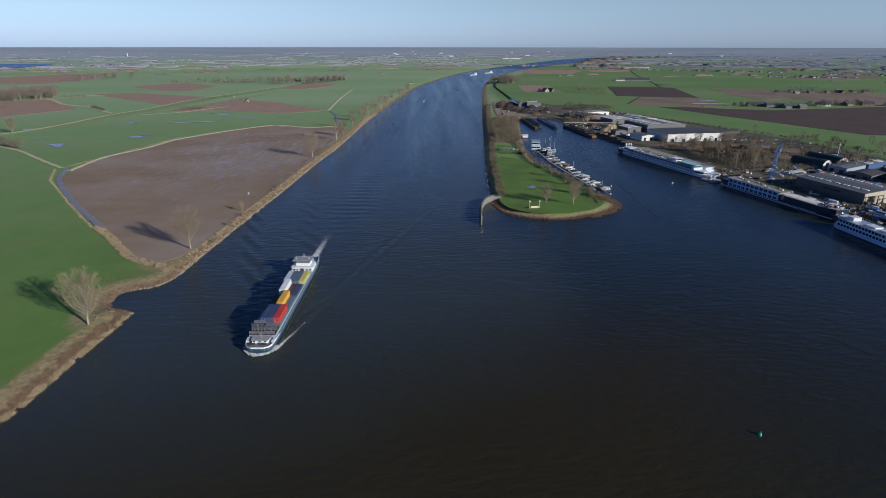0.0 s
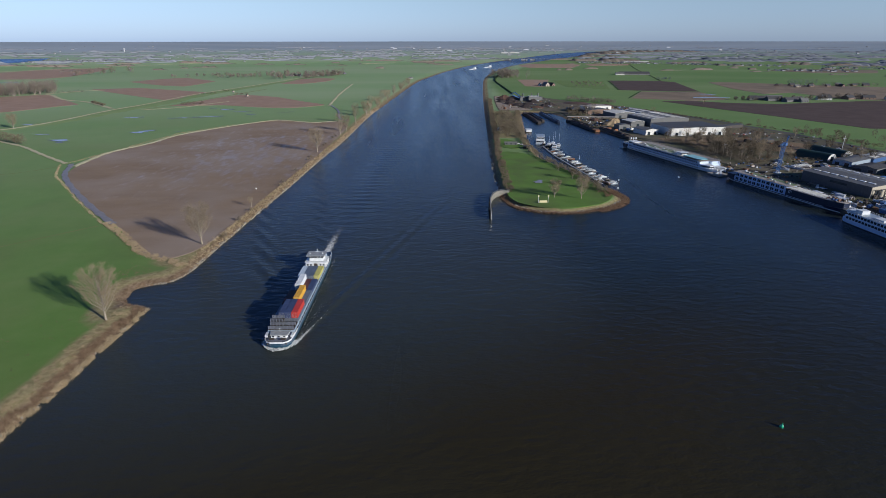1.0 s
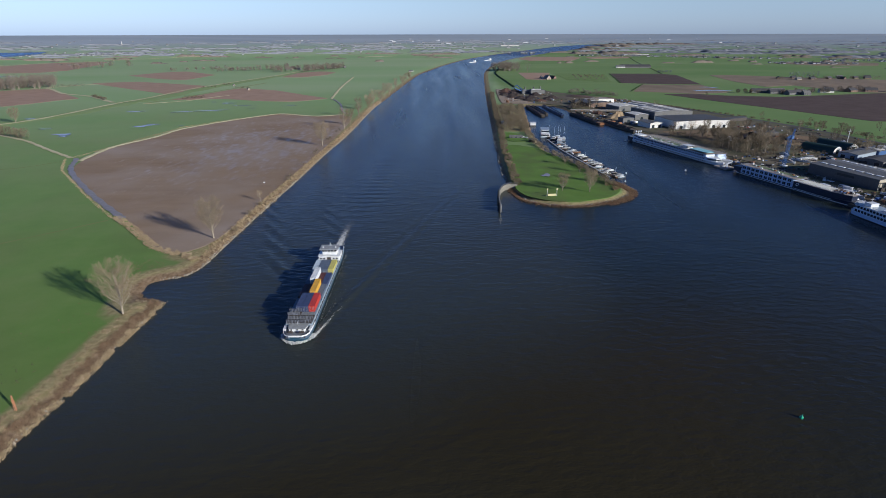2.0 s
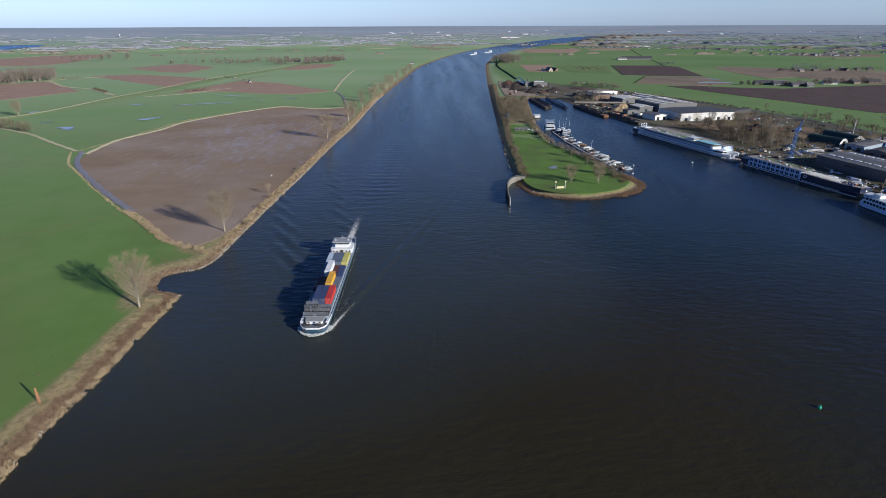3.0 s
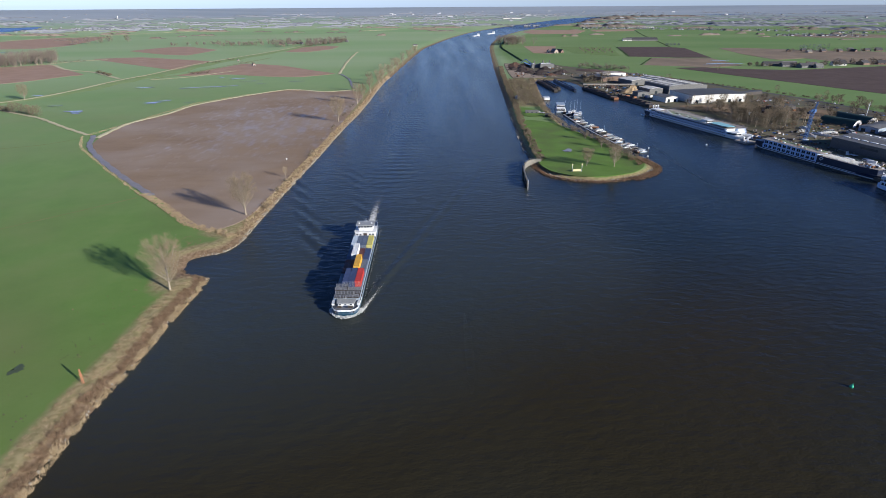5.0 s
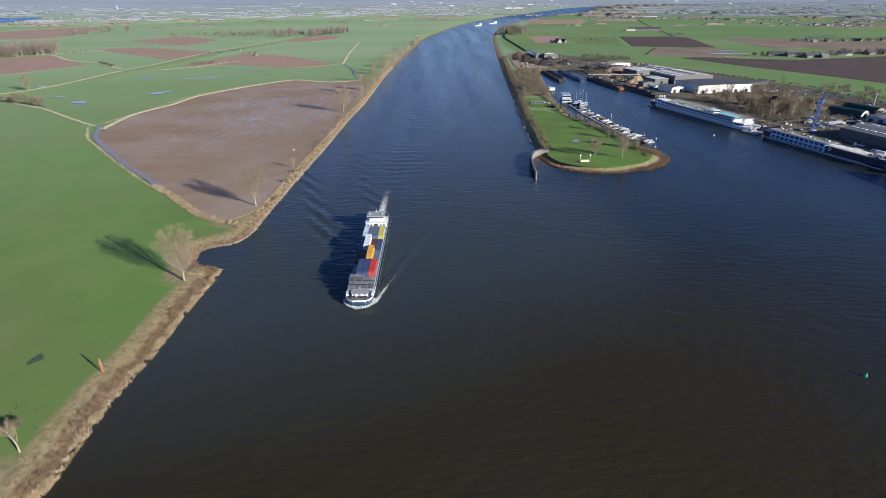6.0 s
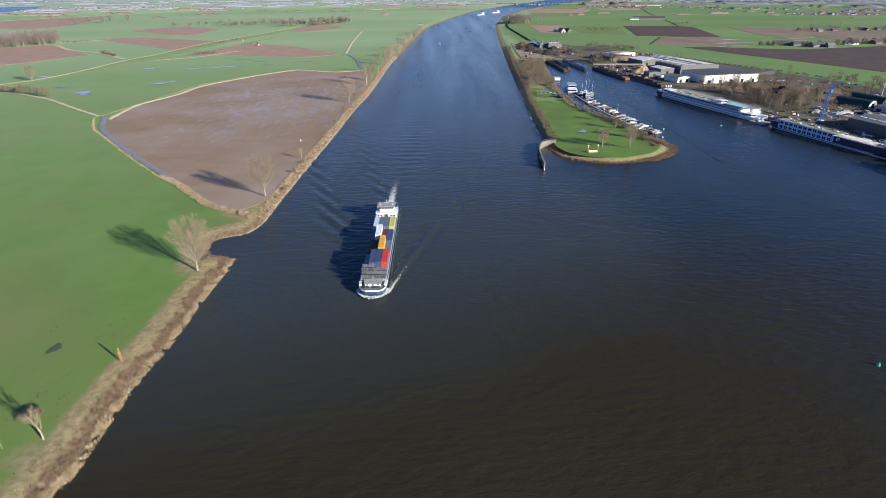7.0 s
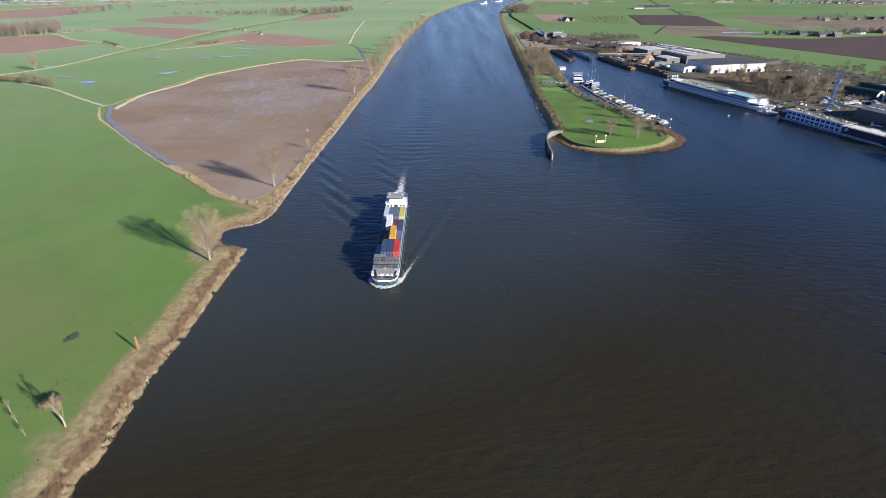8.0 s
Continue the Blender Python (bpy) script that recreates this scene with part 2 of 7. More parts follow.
_gloss.inputs["To Min"].default_value, _gloss.inputs["To Max"].default_value = 0.2, 0.28
_l.new(_slick.outputs["Fac"], _gloss.inputs["Value"])
_l.new(_gloss.outputs[0], _b.inputs["Roughness"])
_waves = None
_calm = _n.new("ShaderNodeAttribute")  # the smoothed track behind a ship
_calm.attribute_name = "calm"
_still = _n.new("ShaderNodeMapRange")
_still.inputs["To Min"].default_value, _still.inputs["To Max"].default_value = 1.0, 0.3
_l.new(_calm.outputs["Fac"], _still.inputs["Value"])
for _scale, _dist, _turn, _long in ((0.09, 0.25, 0.3, 0.45), (0.35, 0.34, -0.25, 0.5), (1.6, 0.085, 0.1, 0.7)):
    _map = _n.new("ShaderNodeMapping")
    _map.inputs["Rotation"].default_value, _map.inputs["Scale"].default_value = (0, 0, _turn), (_long, 1, 1)
    _l.new(_geo.outputs["Position"], _map.inputs["Vector"])
    _tex = _n.new("ShaderNodeTexNoise")
    _tex.inputs["Scale"].default_value, _tex.inputs["Detail"].default_value = _scale, 3
    _l.new(_map.outputs[0], _tex.inputs["Vector"])
    _bump = _n.new("ShaderNodeBump")
    _bump.inputs["Distance"].default_value = _dist
    _l.new(_still.outputs[0], _bump.inputs["Strength"])
    _l.new(_tex.outputs["Fac"], _bump.inputs["Height"])
    if _waves:
        _l.new(_waves.outputs[0], _bump.inputs["Normal"])
    _waves = _bump
_l.new(_waves.outputs[0], _b.inputs["Normal"])
PUDDLE = bpy.data.materials.new("standing_water")
PUDDLE.use_nodes = True
_b = PUDDLE.node_tree.nodes["Principled BSDF"]
_b.inputs["Base Color"].default_value = (0.27, 0.25, 0.24, 1)
_b.inputs["Roughness"].default_value, _b.inputs["IOR"].default_value = 0.18, 1.33
_b.inputs["Specular IOR Level"].default_value = 0.38

HOLLOW = shader("wet_peat", ((0.055, 0.075, 0.048), (0.085, 0.112, 0.062)), scale=0.6, rough=0.7, spec=0.2)
TRACK = shader("worn_grass_track", ((0.15, 0.185, 0.065), (0.2, 0.215, 0.09)), scale=0.2, rough=0.95, spec=0.1)
DITCHWATER = shader("ditch_water", ((0.17, 0.155, 0.15), (0.27, 0.245, 0.235)), scale=0.3, rough=0.45, spec=0.2)

# broken foam lying on the water: thick where the attribute "dense" is high, torn by noise
FOAMSHEET = bpy.data.materials.new("torn_foam")
FOAMSHEET.use_nodes = True
_n, _l = FOAMSHEET.node_tree.nodes, FOAMSHEET.node_tree.links
_b = _n["Principled BSDF"]
_b.inputs["Base Color"].default_value, _b.inputs["Roughness"].default_value = (0.62, 0.62, 0.6, 1), 0.8
_geo = _n.new("ShaderNodeNewGeometry")
_map = _n.new("ShaderNodeMapping")
_map.inputs["Scale"].default_value = (1, 0.55, 1)
_l.new(_geo.outputs["Position"], _map.inputs["Vector"])
_torn = _n.new("ShaderNodeTexNoise")
_torn.inputs["Scale"].default_value, _torn.inputs["Detail"].default_value = 0.9, 7
_torn.inputs["Roughness"].default_value = 0.7
_l.new(_map.outputs[0], _torn.inputs["Vector"])
_key = _n.new("ShaderNodeAttribute")
_key.attribute_name = "dense"
_sum = _n.new("ShaderNodeMath")
_sum.operation = "ADD"
_l.new(_torn.outputs["Fac"], _sum.inputs[0])
_l.new(_key.outputs["Fac"], _sum.inputs[1])
_cut = _n.new("ShaderNodeMapRange")
_cut.inputs["From Min"].default_value, _cut.inputs["From Max"].default_value = 0.82, 1.2
_l.new(_sum.outputs[0], _cut.inputs["Value"])
_l.new(_cut.outputs[0], _b.inputs["Alpha"])
# ---- mesh helpers ----
def mesh_object(name, verts, faces, mat, parent=None, label="", smooth=False):
    me = bpy.data.meshes.new(name)
    me.from_pydata([tuple(v) for v in verts], [], [tuple(f) for f in faces])
    me.materials.append(mat)
    if smooth:
        me.polygons.foreach_set("use_smooth", [True] * len(me.polygons))
    me.update()
    ob = new(name, me)
    if parent:
        ob.parent = parent
    if label:
        ob["label"] = label
    return ob


class Shape:
    """Collects simple solids into one mesh."""

    def __init__(self):
        self.v, self.f = [], []

    def add(self, verts, faces):
        k = len(self.v)
        self.v += [tuple(p) for p in verts]
        self.f += [tuple(k + i for i in face) for face in faces]
        return self

    def box(self, x0, x1, y0, y1, z0, z1, bevel=0.0):
        if bevel:
            return self.prism([(x0 + bevel, y0), (x1 - bevel, y0), (x1, y0 + bevel), (x1, y1 - bevel), (x1 - bevel, y1), (x0 + bevel, y1), (x0, y1 - bevel), (x0, y0 + bevel)], z0, z1)
        return self.add([(x, y, z) for z in (z0, z1) for x, y in ((x0, y0), (x1, y0), (x1, y1), (x0, y1))],
                        [(3, 2, 1, 0), (4, 5, 6, 7), (0, 1, 5, 4), (1, 2, 6, 5), (2, 3, 7, 6), (3, 0, 4, 7)])

    def prism(self, outline, z0, z1, top=None):
        """An upright solid over an outline that runs anticlockwise; top: another outline for its upper end."""
        n = len(outline)
        up = top or outline
        return self.add([(x, y, z0) for x, y in outline] + [(x, y, z1) for x, y in up],
                        [tuple(reversed(range(n))), tuple(range(n, 2 * n))] + [(i, (i + 1) % n, n + (i + 1) % n, n + i) for i in range(n)])

    def tube(self, a, b, r0, r1=None, sides=8, cap=True):
        a, b = Vector(a), Vector(b)
        r1 = r0 if r1 is None else r1
        d = (b - a).normalized()
        u = d.cross(Vector((0, 0, 1)) if abs(d.z) < 0.95 else Vector((1, 0, 0))).normalized()
        w = d.cross(u)
        ring = [(math.cos(2 * math.pi * i / sides), math.sin(2 * math.pi * i / sides)) for i in range(sides)]
        verts = [a + (u * c + w * s) * r0 for c, s in ring] + [b + (u * c + w * s) * r1 for c, s in ring]
        faces = [(i, (i + 1) % sides, sides + (i + 1) % sides, sides + i) for i in range(sides)]
        if cap:
            faces += [tuple(reversed(range(sides))), tuple(range(sides, 2 * sides))]
        return self.add(verts, faces)

    def beam(self, a, b, w, h=None):
        """A squared bar from a to b."""
        a, b = Vector(a), Vector(b)
        h = h or w
        d = (b - a).normalized()
        u = d.cross(Vector((0, 0, 1)) if abs(d.z) < 0.95 else Vector((1, 0, 0))).normalized() * (w / 2)
        s = d.cross(u).normalized() * (h / 2)
        return self.add([p + i * u + j * s for p in (a, b) for i, j in ((-1, -1), (1, -1), (1, 1), (-1, 1))],
                        [(3, 2, 1, 0), (4, 5, 6, 7), (0, 1, 5, 4), (1, 2, 6, 5), (2, 3, 7, 6), (3, 0, 4, 7)])

    def build(self, name, mat, parent=None, label="", smooth=False):
        return mesh_object(name, self.v, self.f, mat, parent, label, smooth)


def empty(name, m, label, category, group="", kind=""):
    ob = new(name)
    ob.empty_display_size = 1
    ob.matrix_world = m
    return tagged(ob, label, category, group, kind)


# ---- the plan of the land ----
EYE_UP = 110.0


def lay(x, y, z=0.0):
    """Beyond three kilometres points are drawn nearer along the camera's line of sight, up a gentle rise, so that the
    plain closes within five kilometres.
    """
    r = math.hypot(x, y)
    if r < 3000:
        return Vector((x, y, z))
    k = 2.579 * min(r, 60000) / (1 + 0.0005263 * min(r, 60000)) / r
    if r > 60000:
        return Vector((x * k, y * k, EYE_UP * (1 - k * r / 60000)))
    return Vector((x * k, y * k, EYE_UP * (1 - k) + z * k))


def rounded(line, rounds=2, closed=False):
    """Corner cutting."""
    for _ in range(rounds):
        out = [] if closed else [line[0]]
        for a, b in zip(line, line[1:] + line[:1] if closed else line[1:]):
            out += [(0.75 * a[0] + 0.25 * b[0], 0.75 * a[1] + 0.25 * b[1]), (0.25 * a[0] + 0.75 * b[0], 0.25 * a[1] + 0.75 * b[1])]
        line = out if closed else out + [line[-1]]
    return line


WEST_SHORE = rounded([(-160, -1200), (-147, -200), (-140, 50), (-137, 82), (-140, 88), (-137, 93), (-138, 103), (-139, 130), (-137, 152), (-138, 178), (-136, 212), (-141, 215), (-151, 219),
                      (-154, 231), (-148, 238), (-140, 239), (-135, 252), (-135, 276), (-134, 309), (-132, 370), (-129, 440), (-127, 536), (-121, 630), (-119, 876), (-111, 980),
                      (-100, 1185), (-74, 1606), (-42, 1810), (14, 2148), (122, 2638), (259, 3054), (391, 3412), (802, 4500), (1167, 5350), (1600, 6000), (4500, 7600), (16000, 9000)], 1)
EAST_SHORE = rounded([(16000, 8900), (4500, 7450), (1700, 5800), (1217, 4650), (853, 3880), (472, 3030), (297, 2570), (177, 2068), (124, 1730), (98, 1409), (68, 979), (56, 772), (48, 634), (41, 510),
                      (38, 434), (39, 396), (43, 372), (51, 361), (64, 354), (80, 352), (96, 358), (112, 366), (125, 381), (126, 396), (121, 411), (115, 440), (108, 475),
                      (98, 503), (92, 532), (91, 582), (95, 642), (103, 720), (114, 820), (123, 900), (142, 905), (176, 885), (182, 783), (200, 697), (220, 632),
                      (235, 560), (252, 490), (268, 440), (294, 340), (320, 240), (345, 0), (360, -1200)], 1)
WEST_LAND = WEST_SHORE + [(90000, 9100), (90000, 90000), (-90000, 90000), (-90000, -1200)]
EAST_LAND = EAST_SHORE + [(90000, -1200), (90000, 8900)]
WEST_ARM = [(-6000, 2600), (-2217, 2930), (-2362, 3395), (-2640, 3900), (-2734, 3636), (-6000, 4600)]


def signed(px, py, poly):
    """Distance of points to a polygon's edge, positive inside."""
    best, inside = np.full(px.shape, 1e12), np.zeros(px.shape, bool)
    for (ax, ay), (bx, by) in zip(poly, poly[1:] + poly[:1]):
        dx, dy = bx - ax, by - ay
        s = np.clip(((px - ax) * dx + (py - ay) * dy) / (dx * dx + dy * dy + 1e-9), 0, 1)
        best = np.minimum(best, (px - ax - s * dx) ** 2 + (py - ay - s * dy) ** 2)
        if ay != by:
            inside ^= ((ay > py) != (by > py)) & (px < dx * (py - ay) / dy + ax)
    return np.sqrt(best) * np.where(inside, 1, -1)


def steps(low, high, near0, near1, step, grow):
    """Even steps between near0 and near1, growing ones outside."""
    line = list(np.arange(near0, near1 + step, step))
    gap = step
    while line[-1] < high:
        gap *= grow
        line.append(line[-1] + gap)
    gap = step
    while line[0] > low:
        gap *= grow
        line.insert(0, line[0] - gap)
    return np.array(line)


def land_height(px, py, cell=3.0):
    ripple = 1.2 * np.sin(px * 0.23 + 1.3 * np.sin(py * 0.11)) * np.sin(py * 0.31 + 0.7) + 0.6 * np.sin(px * 0.9 + py * 0.7) * np.sin(py * 0.83 - px * 0.4)
    edge = np.maximum(signed(px, py, WEST_LAND), signed(px, py, EAST_LAND))
    edge = np.minimum(edge, -signed(px, py, WEST_ARM))
    wide = np.maximum(6.0, 0.9 * cell)
    return 2.0 * np.clip((edge + ripple * (np.hypot(px, py) < 1500) * 0.9) / wide, -2, 1), edge


xs = steps(-52000, 52000, -200, 300, 3.0, 1.045)
ys = steps(-900, 62000, 60, 600, 3.0, 1.03)
gx, gy = np.meshgrid(xs, ys)
cell = np.maximum(*np.meshgrid(np.gradient(xs), np.gradient(ys)))
gz, shore = land_height(gx, gy, cell)
nx, ny = len(xs), len(ys)
quads = [(j * nx + i, j * nx + i + 1, (j + 1) * nx + i + 1, (j + 1) * nx + i) for j in range(ny - 1) for i in range(nx - 1)]
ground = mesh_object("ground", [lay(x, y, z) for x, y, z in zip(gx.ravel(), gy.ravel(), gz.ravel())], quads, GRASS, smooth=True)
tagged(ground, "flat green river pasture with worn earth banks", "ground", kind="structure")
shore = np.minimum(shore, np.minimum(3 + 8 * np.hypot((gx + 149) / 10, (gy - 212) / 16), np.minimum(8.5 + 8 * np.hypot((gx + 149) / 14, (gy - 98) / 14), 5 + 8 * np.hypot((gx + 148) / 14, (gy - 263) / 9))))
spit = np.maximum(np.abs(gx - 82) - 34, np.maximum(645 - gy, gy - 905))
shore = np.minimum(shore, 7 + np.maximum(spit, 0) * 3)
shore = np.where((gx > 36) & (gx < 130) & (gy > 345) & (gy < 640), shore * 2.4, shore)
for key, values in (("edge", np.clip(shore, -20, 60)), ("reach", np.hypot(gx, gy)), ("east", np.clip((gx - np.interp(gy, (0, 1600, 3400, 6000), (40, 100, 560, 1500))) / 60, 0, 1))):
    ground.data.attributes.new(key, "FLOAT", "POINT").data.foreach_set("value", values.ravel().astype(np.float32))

# the river's surface, with the waves that the passing ship throws
SHIP_BOW, SHIP_LONG = Vector((-70.6, 175.0, 0.0)), 96.0
wx = np.unique(np.concatenate([xs, (xs[1:] + xs[:-1])[(xs[1:] < 70) & (xs[1:] > -160)] / 2]))
wy = np.unique(np.concatenate([ys, (ys[1:] + ys[:-1])[(ys[1:] < 640) & (ys[1:] > 100)] / 2]))
hx, hy = np.meshgrid(wx, wy)
back, side = hy - SHIP_BOW.y, np.abs(hx - SHIP_BOW.x)
arm = back * 0.31 + 1.5
west = hx < SHIP_BOW.x
track = np.interp(hy, (150, 271, 420, 640, 1000, 1400, 2000), (-70, -69, -64, -61, -50, -28, 20))
trail = np.exp(-(((side - arm) / (3.0 + 0.03 * np.maximum(back, 0))) ** 2)) * np.cos((side - arm) * 2 * math.pi / 7.5) * np.where(west, 0.4, 1.1)
slant = np.sin((side - 0.7 * back) * 0.82 * 2 * math.pi / 8.5)
trail += 1.8 * west * np.exp(-(((side - arm - 2) / 6.5) ** 2)) * slant * np.clip((back - 50) / 30, 0, 1)
trail += 1.2 * west * np.exp(-(((side - 0.23 * (back - 90)) / 5.0) ** 2)) * slant * np.clip((back - 100) / 20, 0, 1)
across = np.exp(-(((hx - track) / (9 + 0.02 * np.maximum(back, 0))) ** 2)) * np.sin(back * 2 * math.pi / 10.5) * np.clip((back - 130) / 70, 0, 1) * np.exp(-np.maximum(back - 200, 0) / 260)
fade = np.clip(back / 12, 0, 1) * np.exp(-np.maximum(back, 0) / 220)
hz = (0.34 * trail * fade + 0.11 * across) * (np.abs(hx) < 400)
wide = len(wx)
water = mesh_object("water", [lay(x, y, z) for x, y, z in zip(hx.ravel(), hy.ravel(), hz.ravel())],
                    [(j * wide + i, j * wide + i + 1, (j + 1) * wide + i + 1, (j + 1) * wide + i) for j in range(len(wy) - 1) for i in range(wide - 1)], WATER, smooth=True)
calm = 0.6 * np.exp(-(((hx - track) / (3.0 + 0.012 * np.maximum(hy - 271, 0))) ** 2)) * np.clip((hy - 268) / 20, 0, 1) * np.exp(-np.maximum(hy - 271, 0) / 600)
for line_y, line_x in (((600, 737, 1000, 1454, 2000), (-80, -75, -67, -54, 10)), ((600, 735, 1000, 1450, 2000), (-48, -39, -24, 2, 60)), ((480, 520, 777, 1615, 2200), (-6, -4, 3, 55, 140))):
    calm = np.maximum(calm, np.exp(-(((hx - np.interp(hy, line_y, line_x)) / (1.5 + 0.003 * hy)) ** 2)) * np.clip((hy - line_y[0]) / 120, 0, 1) * 0.8)
# water tone: brown downstream of the ship, darker in the harbour, blended along a line off the point
tone_line = np.interp(hy, (60, 170, 222, 300, 345), (70, 46, 62, 58, 30))
clear = 0.5 + 0.5 * np.tanh((hx - tone_line) / np.interp(hy, (100, 200, 345), (32, 14, 24))) * np.clip((2400 - hy) / 600, 0, 1)
clear = np.where(hy > 345, np.clip((hx - 36 - 0.06 * (hy - 345)) / 8, 0, 1) * (hy < 960), clear)
brown = np.clip((190 - hy + 0.45 * (hx + 60)) / 85, 0, 1) * np.clip(1 - (hx - 60) / 140, 0.5, 1)
calm = np.maximum(calm, np.clip((hy - 2000) / 1400, 0, 0.75))  # waves flattened past two kilometres so the far river looks paler from the camera
for ax, ay, bx, by in ((214, 413.6, 120, 420), (300, 313, 150, 324), (205, 372, 168, 392)):  # slicks in the harbour mouth
    part_way = np.clip(((hx - ax) * (bx - ax) + (hy - ay) * (by - ay)) / ((bx - ax) ** 2 + (by - ay) ** 2), 0, 1)
    off = np.hypot(hx - ax - part_way * (bx - ax), hy - ay - part_way * (by - ay))
    calm = np.maximum(calm, np.exp(-((off / 2.2) ** 2)) * (1 - 0.5 * part_way))
for key, values in (("calm", calm), ("clear", clear), ("brown", brown)):
    water.data.attributes.new(key, "FLOAT", "POINT").data.foreach_set("value", values.ravel().astype(np.float32))
tagged(water, "dark brown river water rippled by wind", "water", kind="structure")


LAYER = [0]


def field(name, outline, mat, label, z=2.12, soft=1):
    """A flat sheet of tilled or mown land with a low edge."""
    LAYER[0] += 1
    z += 0.012 * LAYER[0]
    line = outline
    if soft:
        line = []
        for a, b, c in zip(outline[-1:] + outline[:-1], outline, outline[1:] + outline[:1]):
            for e in (a, c):
                cut = min(9.0, 0.3 * math.dist(b, e)) / max(math.dist(b, e), 1e-6)
                line.append((b[0] + cut * (e[0] - b[0]), b[1] + cut * (e[1] - b[1])))
        line = rounded(line, 1, True)
    area = sum(a[0] * b[1] - b[0] * a[1] for a, b in zip(line, line[1:] + line[:1]))
    line = line if area > 0 else line[::-1]
    bm = bmesh.new()
    vs = [bm.verts.new(lay(x, y, z)) for x, y in line]
    top = bm.faces.new(vs)
    low = [bm.verts.new(lay(x, y, z - 0.3)) for x, y in line]
    for i in range(len(vs)):
        k = (i + 1) % len(vs)
        bm.faces.new((vs[k], vs[i], low[i], low[k]))
    bmesh.ops.triangulate(bm, faces=[top])
    me = bpy.data.meshes.new(name)
    bm.to_mesh(me)
    bm.free()
    me.materials.append(mat)
    return tagged(new(name, me), label, "field", kind="structure")


def ribbon(name, line, width, mat, label, z=2.3, category="path", high=0.0):
    """A strip of ground along a line, slightly domed by high."""
    line = rounded(line, 2)
    verts, faces = [], []
    for k, (x, y) in enumerate(line):
        a, b = line[max(k - 1, 0)], line[min(k + 1, len(line) - 1)]
        d = Vector((b[0] - a[0], b[1] - a[1], 0)).normalized()
        s = Vector((-d.y, d.x, 0)) * width / 2 * (1 + 0.25 * math.sin(k * 2.3))
        for f, up in ((-1, 0), (-0.4, high), (0.4, high), (1, 0)):
            verts.append(lay(x + f * s.x, y + f * s.y, z + up))
        if k:
            n = len(verts)
            faces += [(n - 8 + i, n - 7 + i, n - 3 + i, n - 4 + i) for i in range(3)]
    return tagged(mesh_object(name, verts, [f[::-1] for f in faces], mat), label, category, kind="structure")



field("field_ploughed", [(-342, 487), (-347, 528), (-349, 559), (-341, 583), (-331, 616), (-330, 649), (-326, 673), (-304, 716), (-285, 749), (-251, 795), (-237, 800), (-190, 770), (-168, 780), (-150, 790), (-131, 740), (-131, 546), (-135, 439), (-138, 365), (-139, 314), (-140, 286), (-147, 268), (-157, 265), (-172, 274), (-199, 308), (-217, 329), (-229, 341), (-254, 367), (-280, 396), (-306, 426), (-329, 455)], PLOUGH, "bare brown ploughed field, wet after rain")
SOILY = "bare reddish brown ploughed field among pastures"
field("field_west", [(-1150, 1100), (-912, 1150), (-850, 1203), (-818, 1178), (-758, 1108), (-657, 1007), (-677, 991), (-699, 922), (-719, 888), (-900, 820)], SOIL, SOILY)
field("field_mid", [(-839, 1336), (-740, 1375), (-527, 1257), (-526, 1093), (-542, 1084), (-624, 1153)], SOIL, SOILY)
field("field_far", [(-882, 1584), (-841, 1713), (-793, 1758), (-642, 1605), (-649, 1416), (-731, 1457)], SOIL, SOILY)
field("field_strip", [(-490, 980), (-468, 1060), (-442, 1188), (-427, 1199), (-342, 1146), (-267, 1057), (-209, 998), (-263, 951), (-324, 962), (-400, 1000), (-455, 985)], SOIL, SOILY)
field("field_small", [(-436, 1506), (-431, 1676), (-378, 1744), (-322, 1714), (-327, 1599), (-376, 1501)], SOIL, SOILY)
field("field_low", [(-1800, 2050), (-1585, 2068), (-1587, 2249), (-1525, 2323), (-1385, 2393), (-1286, 2140), (-1192, 1821), (-1216, 1700), (-1304, 1685), (-1600, 1700)], SOIL, "broad dull brown field by the dike")
field("field_river", [(218, 1663), (310, 1655), (249, 1396), (206, 1417)], SOIL, "bare brown ploughed field beside a farm", soft=0)
field("field_orchard", [(314, 1631), (453, 1595), (391, 1319), (303, 1392)], TANGREEN, "pale green orchard meadow", soft=0)
field("field_dark", [(472, 1616), (607, 1604), (639, 1556), (575, 1260), (508, 1265), (406, 1303)], DARKSOIL, "dark freshly turned field", soft=0)
field("field_tan", [(444, 1262), (502, 1250), (569, 1245), (555, 1087), (478, 1060), (371, 1110)], TANSOIL, "pale stubble field with standing water", soft=0)
field("field_black", [(410, 1054), (466, 1061), (514, 1028), (603, 1003), (817, 1059), (1300, 1150), (1000, 640), (553, 714), (528, 773), (502, 836), (462, 925), (431, 1004)], DARKSOIL, "broad dark turned field", soft=0)
field("field_stubble", [(724, 1548), (790, 1542), (930, 1449), (1150, 1330), (1050, 1100), (825, 1069), (776, 1105), (775, 1153), (766, 1232), (684, 1197), (688, 1344)], TANSOIL, "brown stubble field")
field("field_distant", [(339, 2574), (427, 2810), (662, 2709), (546, 2387), (363, 2411)], SOIL, "long brown field beyond the farms")
field("field_ridge", [(691, 2770), (932, 2801), (852, 2619), (669, 2585)], SOIL, "long brown field beyond the farms")
field("field_east", [(1237, 2161), (1538, 2257), (1654, 2151), (1515, 1970), (1300, 1995)], TANSOIL, "long dull brown field on the plain")
field("field_sand", [(-408, 2802), (-337, 2926), (-227, 2981), (-240, 2930), (-330, 2860)], PATHMAT, "strip of bare sand by the river")
